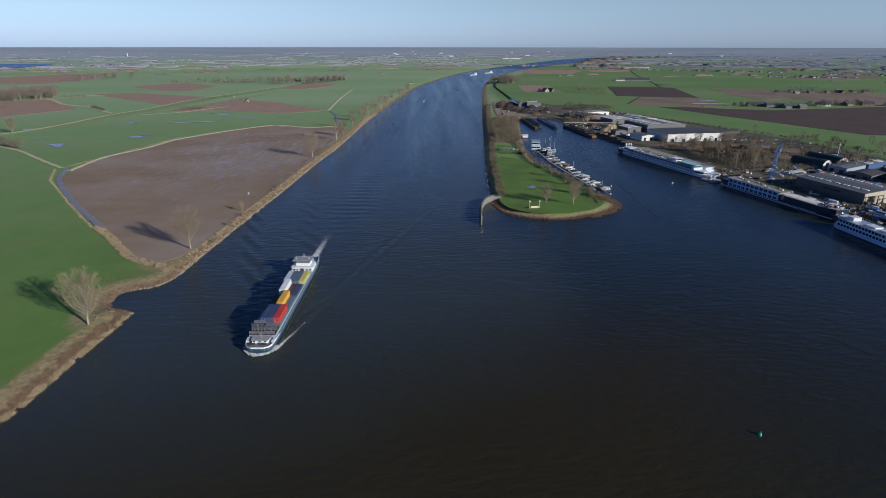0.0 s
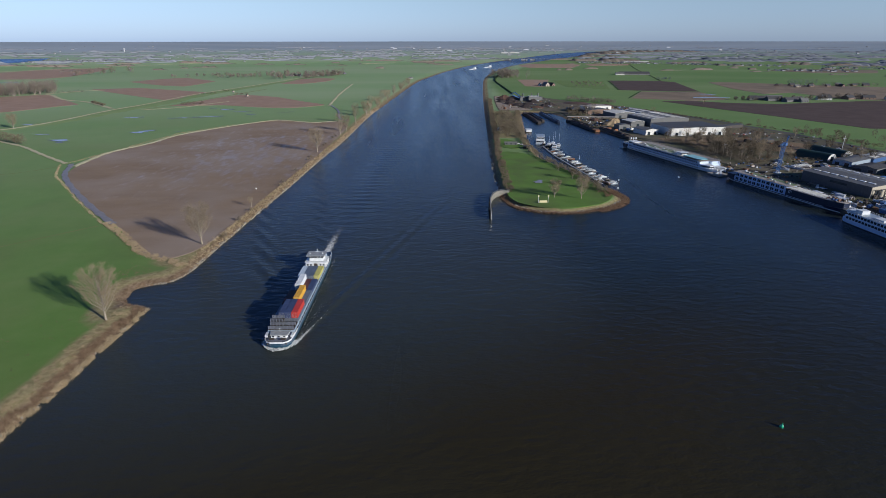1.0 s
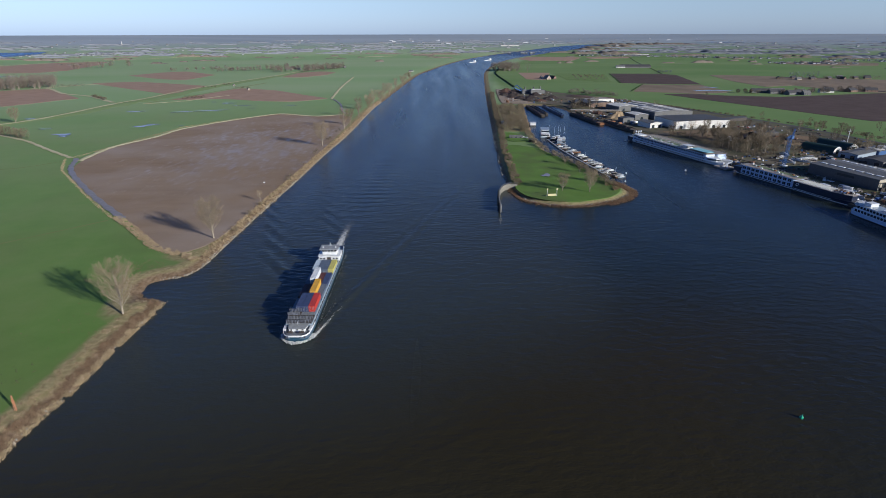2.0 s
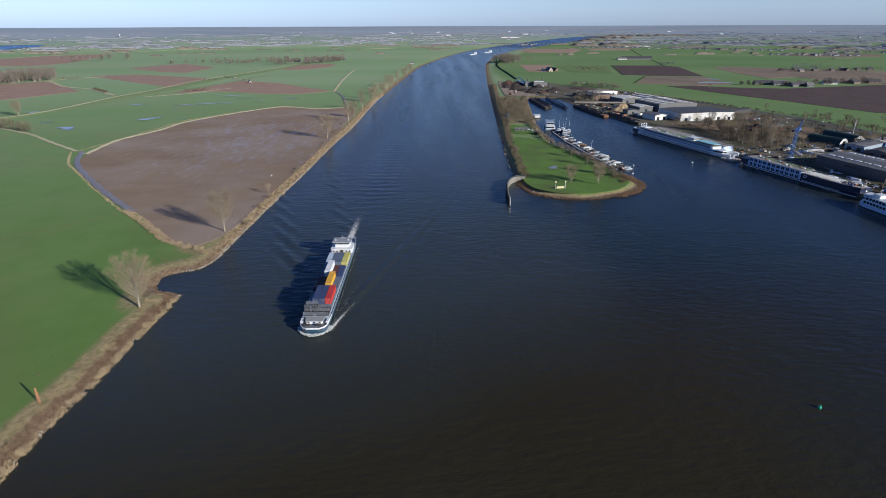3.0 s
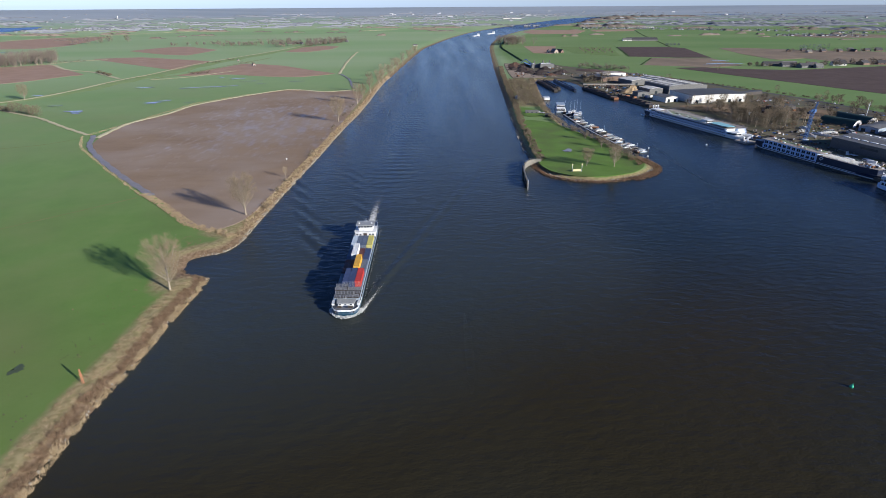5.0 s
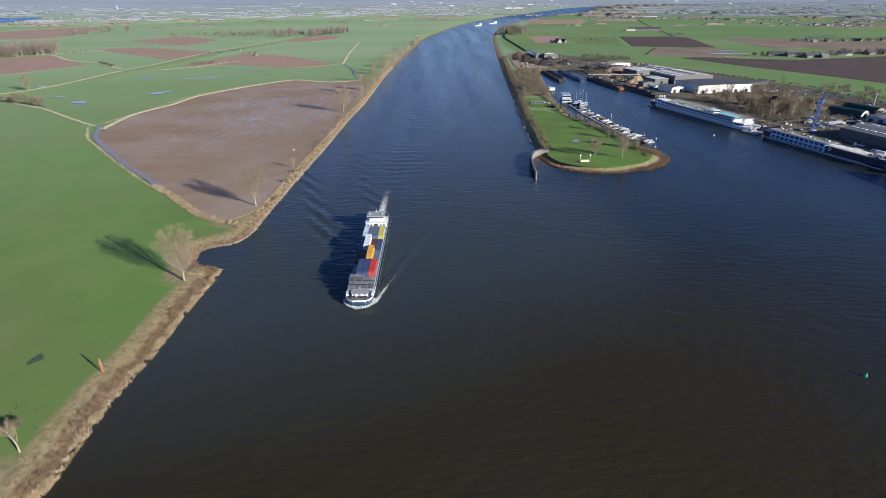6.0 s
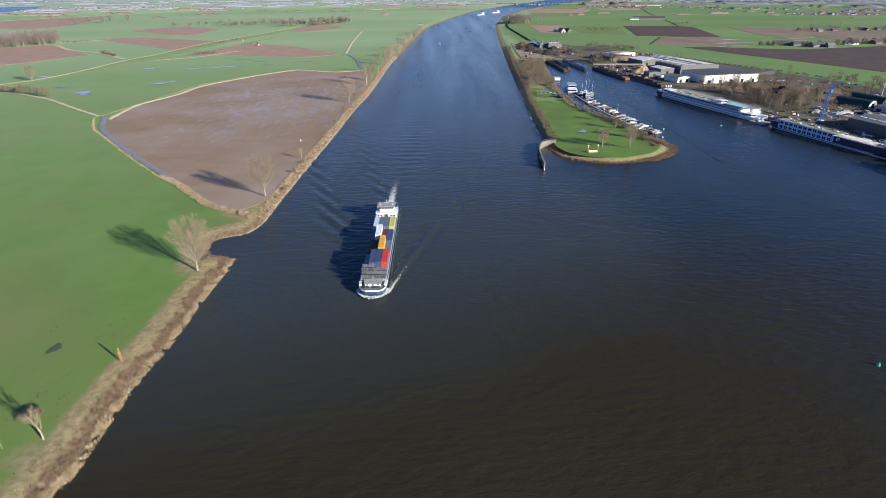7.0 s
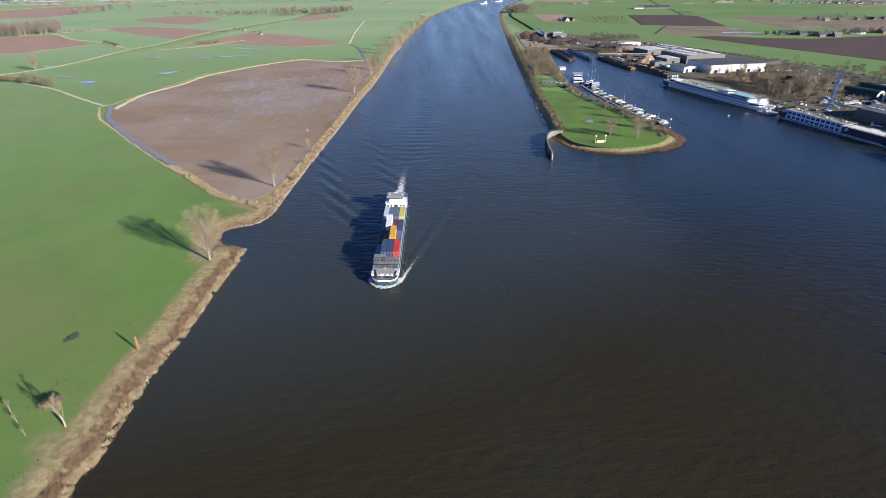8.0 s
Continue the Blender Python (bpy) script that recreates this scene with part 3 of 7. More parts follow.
field("yard_harbour", [(86, 905), (101, 1166), (192, 1142), (240, 1050), (318, 962), (368, 850), (404, 749), (432, 673), (447, 543), (470, 300), (345, 150), (302, 340), (276, 440), (260, 490), (243, 560), (228, 632), (208, 697), (190, 783), (184, 890), (146, 914)], YARD, "trodden gravel and mud of a harbour yard")
field("yard_lawn", [(240, 640), (345, 650), (400, 600), (420, 540), (330, 560), (270, 600)], GRASS, "rough grass between the sheds", z=2.3)
DRY = "straw-coloured grass track along a low dike"
ribbon("dike_flank", [(-700, 560), (-590, 690), (-571, 727), (-548, 793), (-540, 929), (-518, 1009), (-516, 1182), (-486, 1357), (-446, 1589), (-425, 1802), (-424, 1917)], 34, DIKEGRASS, "long low dike with coarse green flanks", high=0.5, category="dike", z=2.05)
ribbon("path_dike", [(-700, 560), (-587, 690), (-565, 727), (-555, 793), (-555, 929), (-538, 1009), (-539, 1182), (-504, 1357), (-457, 1589), (-433, 1802), (-430, 1917)], 6, PATHMAT, DRY, z=2.62, high=0.3)
ribbon("path_lower", [(-507, 934), (-480, 1014), (-462, 1132), (-444, 1213), (-420, 1330)], 5, DIKE, DRY, high=0.4)
ribbon("path_strip", [(-505, 925), (-492, 933), (-453, 962), (-445, 978), (-425, 1029), (-408, 1056)], 4, PATHMAT, DRY, high=0.3)
ribbon("path_branch", [(-850, 1203), (-829, 1190), (-770, 1119), (-734, 1086), (-669, 1053), (-606, 987), (-564, 944)], 7, PATHMAT, DRY, high=0.4)
ribbon("path_branch", [(-880, 1200), (-844, 1240), (-831, 1279), (-790, 1316)], 6, PATHMAT, DRY, high=0.4)
ribbon("path_top", [(-1900, 2000), (-1612, 2105), (-1560, 2300), (-1484, 2405), (-1393, 2588), (-1315, 2805), (-1226, 2920)], 9, PATHMAT, DRY, high=0.5)
ribbon("path_verge", [(-560, 660), (-537, 639), (-469, 598), (-438, 571), (-411, 547), (-381, 522), (-359, 504)], 4, PATHMAT, "dry grass verge of a ditch", high=0.3)
ribbon("path_fieldside", [(-344, 490), (-349, 528), (-351, 559), (-343, 583), (-333, 616), (-332, 649), (-328, 673), (-306, 716), (-287, 749), (-253, 797), (-237, 802), (-190, 772), (-168, 782), (-150, 792)], 5.5, PATHMAT, "dry reed margin of a ploughed field", high=0.4)
ribbon("path_creek", [(-205, 985), (-212, 1060), (-228, 1236), (-240, 1490)], 5, PATHMAT, "dry bank of a winding creek", high=0.3)
ribbon("creek", [(-202, 989), (-183, 938), (-171, 893), (-158, 814), (-140, 790)], 3.2, DITCHWATER, "winding creek with dark water", z=2.4, category="ditch")
ribbon("ditch", [(-354, 503), (-346, 489), (-339, 471), (-326, 450), (-303, 421), (-277, 391), (-251, 362), (-226, 336), (-214, 324)], 4.4, DITCHWATER, "narrow water-filled ditch beside a field", z=2.4, category="ditch")
for line in ([(-440, 438), (-397.5, 456.4), (-376, 466), (-358, 492)], [(-300, 238), (-257, 283), (-240, 301), (-222, 321)]):
    ribbon("path_worn", line, 1.6, TRACK, "faint worn track across a pasture", z=2.08)
ribbon("road_east", [(227, 2120), (186, 1884), (152, 1669), (146, 1557), (148, 1370), (148, 1209)], 6, GRASSDARK, "low grass dike with a dark flank", high=1.5, category="dike")
ribbon("road_field", [(897, 2739), (758, 2220), (711, 1991), (666, 1804), (617, 1603)], 6, GRASSDARK, "dark drainage ditch between fields", category="ditch")
ribbon("ditch_dark", [(406, 1303), (438, 1450), (472, 1616)], 5, GRASSDARK, "dark drainage ditch between fields", category="ditch")
ribbon("ditch_tan", [(366, 1110), (405, 1190), (444, 1266)], 4, GRASSDARK, "dark drainage ditch between fields", category="ditch")
ribbon("road_yard", [(230, 1050), (310, 950), (362, 845), (400, 740), (430, 660), (452, 540), (470, 400)], 7, ASPHALT, "grey asphalt lane behind the harbour", z=2.45, category="road")


def pool(x, y, w, h, turn=0.0, z=2.5, mat=None, seed=0, label="shallow pool of rain water lying in grass"):
    """An irregular sheet of standing water."""
    rng = random.Random(seed)
    bm = bmesh.new()
    n = 26
    phase = [rng.uniform(0, 6.28) for _ in range(3)]
    vs = []
    for i in range(n):
        a = 2 * math.pi * i / n
        r = 1 + 0.28 * math.sin(2 * a + phase[0]) + 0.22 * math.sin(3 * a + phase[1]) + 0.16 * math.sin(7 * a + phase[2])
        px, py = w / 2 * r * math.cos(a), h / 2 * r * math.sin(a)
        c, s = math.cos(turn), math.sin(turn)
        vs.append(bm.verts.new((x + px * c - py * s, y + px * s + py * c, z)))
    bm.faces.new(vs)
    bmesh.ops.triangulate(bm, faces=bm.faces[:])
    me = bpy.data.meshes.new("puddle")
    bm.to_mesh(me)
    bm.free()
    me.materials.append(mat or PUDDLE)
    return tagged(new("puddle", me), label, "puddle", group="puddles in the fields", kind="structure")


for k, (x, y, w, h) in enumerate(((-388, 690, 20, 11), (-380, 704, 12, 7), (-467, 830, 26, 7), (-396, 824, 22, 9), (-360, 837, 40, 9), (-449, 631, 24, 10), (-440, 618, 12, 4), (-497, 671, 14, 5), (-565, 758, 24, 14), (-365, 931, 22, 10), (-395, 947, 12, 5),
                                  (-304, 864, 14, 4), (-330, 900, 30, 4), (-255, 893, 20, 5), (-342, 692, 10, 3), (-159, 845, 7, 5), (530, 1120, 60, 22), (560, 1190, 30, 18), (-1200, 1560, 60, 14))):
    pool(x, y, w, h, turn=0.08 * (k % 5), seed=k)
pool(72, 430, 8, 8, 0.0, 2.7, PUDDLE, 20, "shallow pool of rain water on a lawn")
pool(-172.7, 144.7, 4.6, 4.2, 0.82, 2.06, HOLLOW, 43, "dark wet hollow in a pasture")

field("yard_sand", [(88, 912), (102, 1160), (128, 1150), (112, 1000), (140, 930), (150, 912)], SANDY, "bare sandy ground of a scrap yard", z=2.2)
# ---- trees, bushes, reeds ----
def blade(v, f, a, b, w, rng):
    """A thin three-cornered twig from a to b."""
    d = b - a
    s = d.cross(Vector((rng.uniform(-1, 1), rng.uniform(-1, 1), rng.uniform(-1, 1)))).normalized() * w
    k = len(v)
    v += [a - s, a + s, b]
    f.append((k, k + 1, k + 2))


def tree_meshes(seed, height, spread, limbs, twig_w=0.021, lean=0.0, clear=0.12, fine=4):
    """Trunk with limbs, and a crown of bare twigs: two meshes to share between trees."""
    rng = random.Random(seed)
    wood, v, f = Shape(), [], []
    fork = height * clear
    top = Vector((lean * height, 0, height * 0.78))
    r0 = height * 0.013 + 0.08
    pts = [Vector((0, 0, -0.4)), Vector((0.1, 0.05, fork)), Vector((lean * height * 0.5 + 0.3, 0.2, height * 0.45)), top]
    rad = [r0 * 1.25, r0, r0 * 0.6, r0 * 0.18]
    for a, b, p, q in zip(pts, pts[1:], rad, rad[1:]):
        wood.tube(a, b, p, q, 7, False)

    def spine(t):
        t = min(max(t, 0), 0.999) * 3
        i = int(t)
        return pts[i].lerp(pts[i + 1], t - i)

    def within(p):
        return ((p.x - lean * height * 0.6) ** 2 + p.y**2) / (spread * 1.12) ** 2 + ((p.z - height * 0.6) / (height * 0.43)) ** 2 < 1.0 + 0.18 * math.sin(3 * math.atan2(p.y, p.x) + p.z)

    for k in range(limbs):
        t = 0.32 + 0.6 * (k + rng.random()) / limbs
        a = spine(t)
        turn = k * 2.4 + rng.uniform(-0.4, 0.4)
        out = spread * math.sqrt(max(0.05, 1 - ((t - 0.55) / 0.6) ** 2)) * rng.uniform(0.4, 0.9)
        rise = height * (0.3 - 0.2 * t) * rng.uniform(0.8, 1.2) + out * 0.8
        mid = a + Vector((math.cos(turn) * out * 0.55, math.sin(turn) * out * 0.55, rise * 0.4))
        end = a + Vector((math.cos(turn) * out, math.sin(turn) * out, rise))
        end.z = min(end.z, height * rng.uniform(0.88, 1.0))
        r = r0 * 0.26 * (1.2 - t)
        wood.tube(a, mid, r + 0.03, r * 0.6 + 0.02, 5, False)
        wood.tube(mid, end, r * 0.6 + 0.02, 0.02, 4, False)
        for j in range(9):
            s = rng.uniform(0.25, 1.0)
            p = a.lerp(mid, s * 2) if s < 0.5 else mid.lerp(end, s * 2 - 1)
            d = Vector((math.cos(turn) + rng.uniform(-1, 1), math.sin(turn) + rng.uniform(-1, 1), rng.uniform(0.3, 1.9))).normalized()
            q = p + d * height * rng.uniform(0.07, 0.14)
            if not within(q):
                q = p + (q - p) * 0.5
            q.z = min(q.z, height * 1.03)
            blade(v, f, p, q, 0.03, rng)
            for _ in range(6):
                m = p.lerp(q, rng.uniform(0.2, 1.0))
                e = (d + Vector((rng.uniform(-0.8, 0.8), rng.uniform(-0.8, 0.8), rng.uniform(-0.2, 0.7)))).normalized()
                n = m + e * height * rng.uniform(0.035, 0.075)
                if not within(n):
                    continue
                blade(v, f, m, n, twig_w, rng)
                for _ in range(fine):
                    m2 = m.lerp(n, rng.uniform(0.2, 1.0))
                    e2 = (e + Vector((rng.uniform(-1, 1), rng.uniform(-1, 1), rng.uniform(-0.3, 0.6)))).normalized()
                    blade(v, f, m2, m2 + e2 * height * rng.uniform(0.02, 0.05), twig_w * 0.8, rng)
    return wood, v, f


def make_tree(name, seed, height, spread, limbs, label, group="", bark=None, twig=None, **kw):
    wood, v, f = tree_meshes(seed, height, spread, limbs, **kw)
    thing = empty(name, pose(0, 0, -500), label, "tree", group)
    wood.build("trunk", bark or BARK, thing, smooth=True)
    mesh_object("crown", v, f, twig or TWIG, thing)
    return thing


def plant(master, x, y, turn=0.0, size=1.0, z=2.0, label=""):
    made = copy_thing(master, lay_pose(x, y, z, turn) @ Matrix.Diagonal((size, size, size, 1)))
    if label:
        made["label"] = label
    return made


def lay_pose(x, y, z=2.0, turn=0.0):
    p = lay(x, y, z)
    return pose(p.x, p.y, p.z, 0, 0, math.degrees(turn))


def discard(thing):
    for ob in (*thing.children_recursive, thing):
        bpy.data.objects.remove(ob)


def thicket(name, spots, mat, label, category="trees", tri=40, size=1.4, kind="stuff", group="", seed=3, stems=True):
    """Many leafless bushes or distant trees in one mesh. spots: x, y, z, width, height."""
    rng = random.Random(seed)
    v, f = [], []
    for x, y, z, w, h in spots:
        p0 = lay(x, y, z)
        k = 1.0 if math.hypot(x, y) < 3000 else p0.xy.length / math.hypot(x, y)
        w, h = w * k, h * k
        if stems:
            blade(v, f, p0 - Vector((0, 0, 0.3)), p0 + Vector((0, 0, h * 0.8)), 0.03 * h, rng)
        lobes = [(rng.uniform(-0.5, 0.5) * w, rng.uniform(-0.5, 0.5) * w, rng.uniform(0.45, 0.75) * h, rng.uniform(0.3, 0.5)) for _ in range(3)]
        for n in range(int(tri * 2.6)):
            lx, ly, lz, lr = lobes[n % 3]
            a, c = rng.uniform(0, 6.28), rng.uniform(-1, 1)
            s = math.sqrt(1 - c * c) * rng.uniform(0.5, 1.05)
            q = p0 + Vector((lx * 0.6 + w * lr * s * math.cos(a), ly * 0.6 + w * lr * s * math.sin(a), max(0.05 * h, lz + h * 0.38 * c)))
            d = Vector((math.cos(a) * 0.7 + rng.uniform(-0.6, 0.6), math.sin(a) * 0.7 + rng.uniform(-0.6, 0.6), rng.uniform(0.1, 1.2))).normalized()
            blade(v, f, q, q + d * size * k * rng.uniform(0.5, 1.3), size * k * 0.085, rng)
    return tagged(mesh_object(name, v, f, mat), label, category, group, kind)


def along(line, step, rng, low, high):
    """Spots beside a line: low to high metres to its left."""
    out = []
    for (ax, ay), (bx, by) in zip(line, line[1:]):
        d = math.hypot(bx - ax, by - ay)
        for _ in range(max(1, int(d / step + rng.random()))):
            s, o = rng.random(), rng.uniform(low, high)
            out.append((ax + s * (bx - ax) - (by - ay) / d * o, ay + s * (by - ay) + (bx - ax) / d * o))
    return out


def reed_bed(name, spots, mat, tall, label, seed=1, blades=7, w=0.09, wide=0.55, gaps=0.0):
    rng = random.Random(seed)
    if spots:
        pts = np.array(spots)
        h, _ = land_height(pts[:, 0], pts[:, 1])
    v, f = [], []
    for (x, y), z in zip(spots, h):
        z = max(z, -0.2)
        t = tall * rng.uniform(0.6, 1.2) * (0.6 + 0.8 * max(0, min(1, 0.5 + 1.2 * noise.noise(Vector((x * 0.45, y * 0.45, seed))))))
        if gaps and noise.noise(Vector((x * 0.3, y * 0.3, 9 + seed))) < gaps - 0.5:
            continue
        for _ in range(blades):
            a = Vector((x + rng.uniform(-wide, wide), y + rng.uniform(-wide, wide), z - 0.1))
            blade(v, f, a, a + Vector((rng.uniform(-0.4, 0.4), rng.uniform(-0.4, 0.4), t * rng.uniform(0.7, 1.2))), w * rng.uniform(0.7, 1.6), rng)
    return tagged(mesh_object(name, v, f, mat), label, "reeds", kind="stuff")


rng = random.Random(11)


def stretch(line, y0, y1):
    return [p for p in line if y0 <= p[1] <= y1]


near_bank = stretch(WEST_SHORE, 40, 214)
cove_bank = stretch(WEST_SHORE, 214, 262)
long_bank = stretch(WEST_SHORE, 250, 1000)
reed_bed("brown_reeds", along(near_bank, 0.06, rng, 0.8, 4.6), REEDBROWN, 1.0, "brown winter reeds along the river bank", 2, blades=9, w=0.045, gaps=0.3)
reed_bed("rusty_reeds", along(near_bank, 0.2, rng, 1.2, 5.0), RUSTREED, 0.95, "rust-brown dead weeds among the reeds", 22, blades=9, w=0.05, gaps=0.5)
reed_bed("pale_reeds", along(near_bank, 0.05, rng, -1.3, 1.2), STRAW, 1.25, "pale straw-coloured reeds at the water's edge", 3, w=0.05, gaps=0.33)
reed_bed("trampled_grass", along(near_bank, 0.04, rng, 4.2, 11), STRAW, 0.34, "trampled dry grass beside the reeds", 4, blades=8, w=0.035, wide=0.7, gaps=0.46)
reed_bed("dead_tussocks", along(near_bank, 0.9, rng, 4.5, 10), REEDBROWN, 0.6, "brown tussocks in trampled grass", 24, blades=9, w=0.05, wide=0.5, gaps=0.5)
reed_bed("cove_reeds", along(cove_bank, 0.35, rng, 0.0, 3.0), REEDBROWN, 0.9, "thin brown reeds round a muddy cove", 5)
reed_bed("bank_reeds", along(long_bank, 0.12, rng, -0.2, 5.5), STRAW, 1.15, "pale straw-coloured reeds on a stony river bank", 6, blades=12, w=0.045, gaps=0.36)
reed_bed("bank_scrub", along(stretch(WEST_SHORE, 256, 900), 0.6, rng, 1, 6.5), REEDBROWN, 1.3, "brown scrub along the river bank", 7, blades=10, w=0.05)
ditch_side = [(-219, 328), (-197, 306), (-172, 278), (-158, 268), (-148, 264), (-140, 258)]
reed_bed("ditch_reeds", along(ditch_side, 0.05, rng, -4.0, 0.8), STRAW, 1.2, "pale reeds along a field ditch", 8, blades=11, w=0.035, gaps=0.3)
reed_bed("ditch_grass", along([(-358, 500), (-334, 458), (-276, 391), (-219, 328)], 0.5, rng, -5.0, -3.0) + along([(-359, 505), (-353, 545), (-337, 652), (-334, 680), (-296, 748), (-247, 792), (-177, 775)], 0.5, rng, -1.5, 1.5), STRAW, 0.9, "dry grass along a ditch", 9, blades=5)
reed_bed("meadow_tufts", [(rng.gauss(-163, 6), rng.gauss(246, 6)) for _ in range(160)] + [(rng.gauss(-158, 8), rng.gauss(188, 12)) for _ in range(50)], REEDBROWN, 0.35, "tufts of dead grass in the pasture", 10, blades=5, w=0.1)
head = [p for p in stretch(EAST_SHORE, 340, 420) if p[0] < 140]
reed_bed("point_reeds", along(head, 0.09, rng, -3.0, -0.2) + along([p for p in head if p[0] > 98], 0.07, rng, -6.5, -0.5), RUSTREED, 1.3, "rust-brown reeds round a grassy point", 12)
reed_bed("point_grass", along(head, 0.3, rng, -5.5, -2.5), REEDBROWN, 0.5, "coarse brown grass round a lawn", 14, blades=6)
reed_bed("point_edge", along(head, 0.5, rng, -1.0, 0.6), STRAW, 1.0, "pale dead reeds at the water's edge", 13)

# bare trees on the western bank
WHITE_TREE = make_tree("bare_tree", 5, 25.0, 9.2, 54, "tall leafless tree with pale bark on a river bank", "bare trees on the bank", fine=7, twig_w=0.0155)
SLIM_TREE = make_tree("bare_tree", 9, 22.0, 5.0, 24, "slim leafless tree on a river bank", "bare trees on the bank", fine=3)
OPEN_TREE = make_tree("bare_tree", 21, 20.0, 5.2, 20, "open leafless tree with a thin crown", "bare trees on the bank", fine=3, clear=0.2)
BROWN_TREE = make_tree("bare_tree", 33, 14.0, 5.4, 26, "brown leafless tree with a dense crown", "bare trees by the harbour", bark=BARK, twig=BROWNTWIG, twig_w=0.022, fine=8)
plant(WHITE_TREE, -146.8, 199.0, 0.4, 1.0)
plant(WHITE_TREE, -143.6, 288.5, 2.2, 1.0, label="tall leafless tree between field and river")
plant(OPEN_TREE, -139.5, 362, 1.0, 0.42, label="small leafless sapling at the field's edge")
for k, (x, y, s) in enumerate(((-136, 561, 1.05), (-131, 670, 0.95), (-128, 700, 0.85), (-126, 767, 1.0), (-121, 845, 0.95), (-119, 880, 1.0), (-113, 935, 0.9), (-112, 1010, 0.95), (-108, 1060, 0.9), (-103, 1150, 0.9), (-96, 1260, 0.9), (-92, 1330, 0.8), (-88, 1400, 0.9))):
    plant(SLIM_TREE if k % 2 else WHITE_TREE, x, y, k * 1.1, s * (1.35 if k % 2 else 1.0), label="leafless tree with a fine tan crown on a river bank")
NEAR_TREE = make_tree("bare_tree", 41, 12.0, 2.0, 9, "leaning leafless tree on a grassy bank", "bare trees on the bank", twig=TWIG, lean=-0.12, clear=0.2)
plant(NEAR_TREE, -150, 104, 0.5, 1.0)
for x, y, t, s in ((-168.9, 109.9, 2.6, 0.42), (-164.1, 105.6, 0.9, 0.32), (-158.7, 100.9, 1.7, 0.3)):
    plant(NEAR_TREE, x, y, t, s, label="stunted leafless sapling in rough grass")
plant(WHITE_TREE, -568, 722, 0.3, 0.85, label="lone leafless tree in a pasture")
thicket("hedge", [(-572 + 4 * i, 656 - 2.0 * i + rng.uniform(-2, 2), 2, 7, 6 + 5 * (i > 12)) for i in range(26)], BROWNTWIG, "dark bushes beside a ditch", "bushes", 170, 1.1)
thicket("underbrush", [(-158.6 + rng.uniform(-1.5, 1.5), 112.2 + rng.uniform(-1.7, 1.7), 2, 2.4, 2.2) for _ in range(11)], BROWNTWIG, "dark brambles behind a leaning tree", "bushes", 90, 0.6)
thicket("bank_bush", [(-135.5 + rng.uniform(-2, 2), y, 1.8, 3, 2.6) for y in (300, 330, 352, 420, 431, 470, 520, 533, 590, 600, 640, 655, 700, 735)], BROWNTWIG, "low bushes on the river bank", "bushes", 50, 1.0)

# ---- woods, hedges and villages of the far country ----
# distance haze is mixed into both tree colours as bluish grey
FARWOOD = shader("hazed_leafless_wood", ((0.185, 0.195, 0.22), (0.23, 0.24, 0.268)), scale=0.02, rough=0.95, spec=0.05)
FARPINE = shader("hazed_dark_wood", ((0.125, 0.138, 0.156), (0.16, 0.174, 0.192)), scale=0.02, rough=0.95, spec=0.05)


def row(x0, y0, x1, y1, step, w, h, deep=0.0):
    n = max(2, int(math.hypot(x1 - x0, y1 - y0) / step))
    return [(x0 + (x1 - x0) * i / n + rng.uniform(-1, 1) * step * 0.4, y0 + (y1 - y0) * i / n + rng.uniform(-0.5, 0.5) * (step * 0.4 + deep), 2, w * rng.uniform(0.7, 1.3), h * rng.uniform(0.6, 1.15)) for i in range(n)]


wood = []
for _ in range(680):
    t, s = rng.random(), rng.random()
    wood.append((-1080 + 235 * t - 70 * s, 980 + 245 * t + 110 * s, 2, 11, 23 * rng.uniform(0.8, 1.1)))
thicket("wood", wood, GREYTWIG, "dense leafless wood beside a field", "wood", 120, 1.5)
thicket("tree_row", row(-700, 1760, -330, 1900, 7, 11, 15, 60) + row(-420, 1720, -330, 1900, 6, 12, 19, 40) + row(-505, 1700, -460, 1760, 6, 10, 20), GREYTWIG, "leafless trees round farmsteads", "trees", 170, 2.0)
thicket("tree_row", [(x + rng.uniform(-9, 9), y + rng.uniform(-6, 6), 2, 15, 20) for x, y in ((-1208, 1877), (-1196, 1934), (-1175, 1962), (-1190, 2060), (-1121, 2053)) for _ in range(4)] + row(-860, 1790, -700, 1830, 22, 10, 11, 30), GREYTWIG, "scattered leafless trees in meadows", "trees", 170, 2.0)
thicket("hedge", row(-655, 1040, -600, 985, 3, 6, 4, 6) + row(-850, 1240, -810, 1270, 6, 7, 5) + row(-470, 1000, -440, 1020, 3, 6, 5) + row(-440, 1190, -420, 1210, 6, 6, 4) + row(-520, 1215, -495, 1225, 6, 5, 3) + row(-500, 1270, -480, 1275, 6, 5, 4), BROWNTWIG, "low hedge beside a track", "hedge", 36, 1.4)
thicket("tree_row", [(rng.gauss(192, 20), rng.gauss(1775, 28), 2, 17, 23) for _ in range(60)], GREYTWIG, "round clump of leafless trees by the river", "trees", 170, 2.0)
thicket("hedge", row(236, 1075, 310, 1012, 3, 7, 9, 12) + [(276, 1030, 2, 11, 13)], GREYTWIG, "brown hedge behind the harbour", "hedge", 130, 1.2)
thicket("tree_row", row(560, 1075, 600, 1060, 9, 8, 7) + row(640, 1060, 690, 1050, 10, 9, 9) + row(700, 1080, 860, 1120, 12, 9, 9, 30), GREYTWIG, "leafless trees round farm buildings", "trees", 170, 2.0)
thicket("tree_row", row(830, 1385, 1100, 1430, 9, 9, 8, 50), GREYTWIG, "leafless trees between hamlet houses", "trees", 60, 1.6)
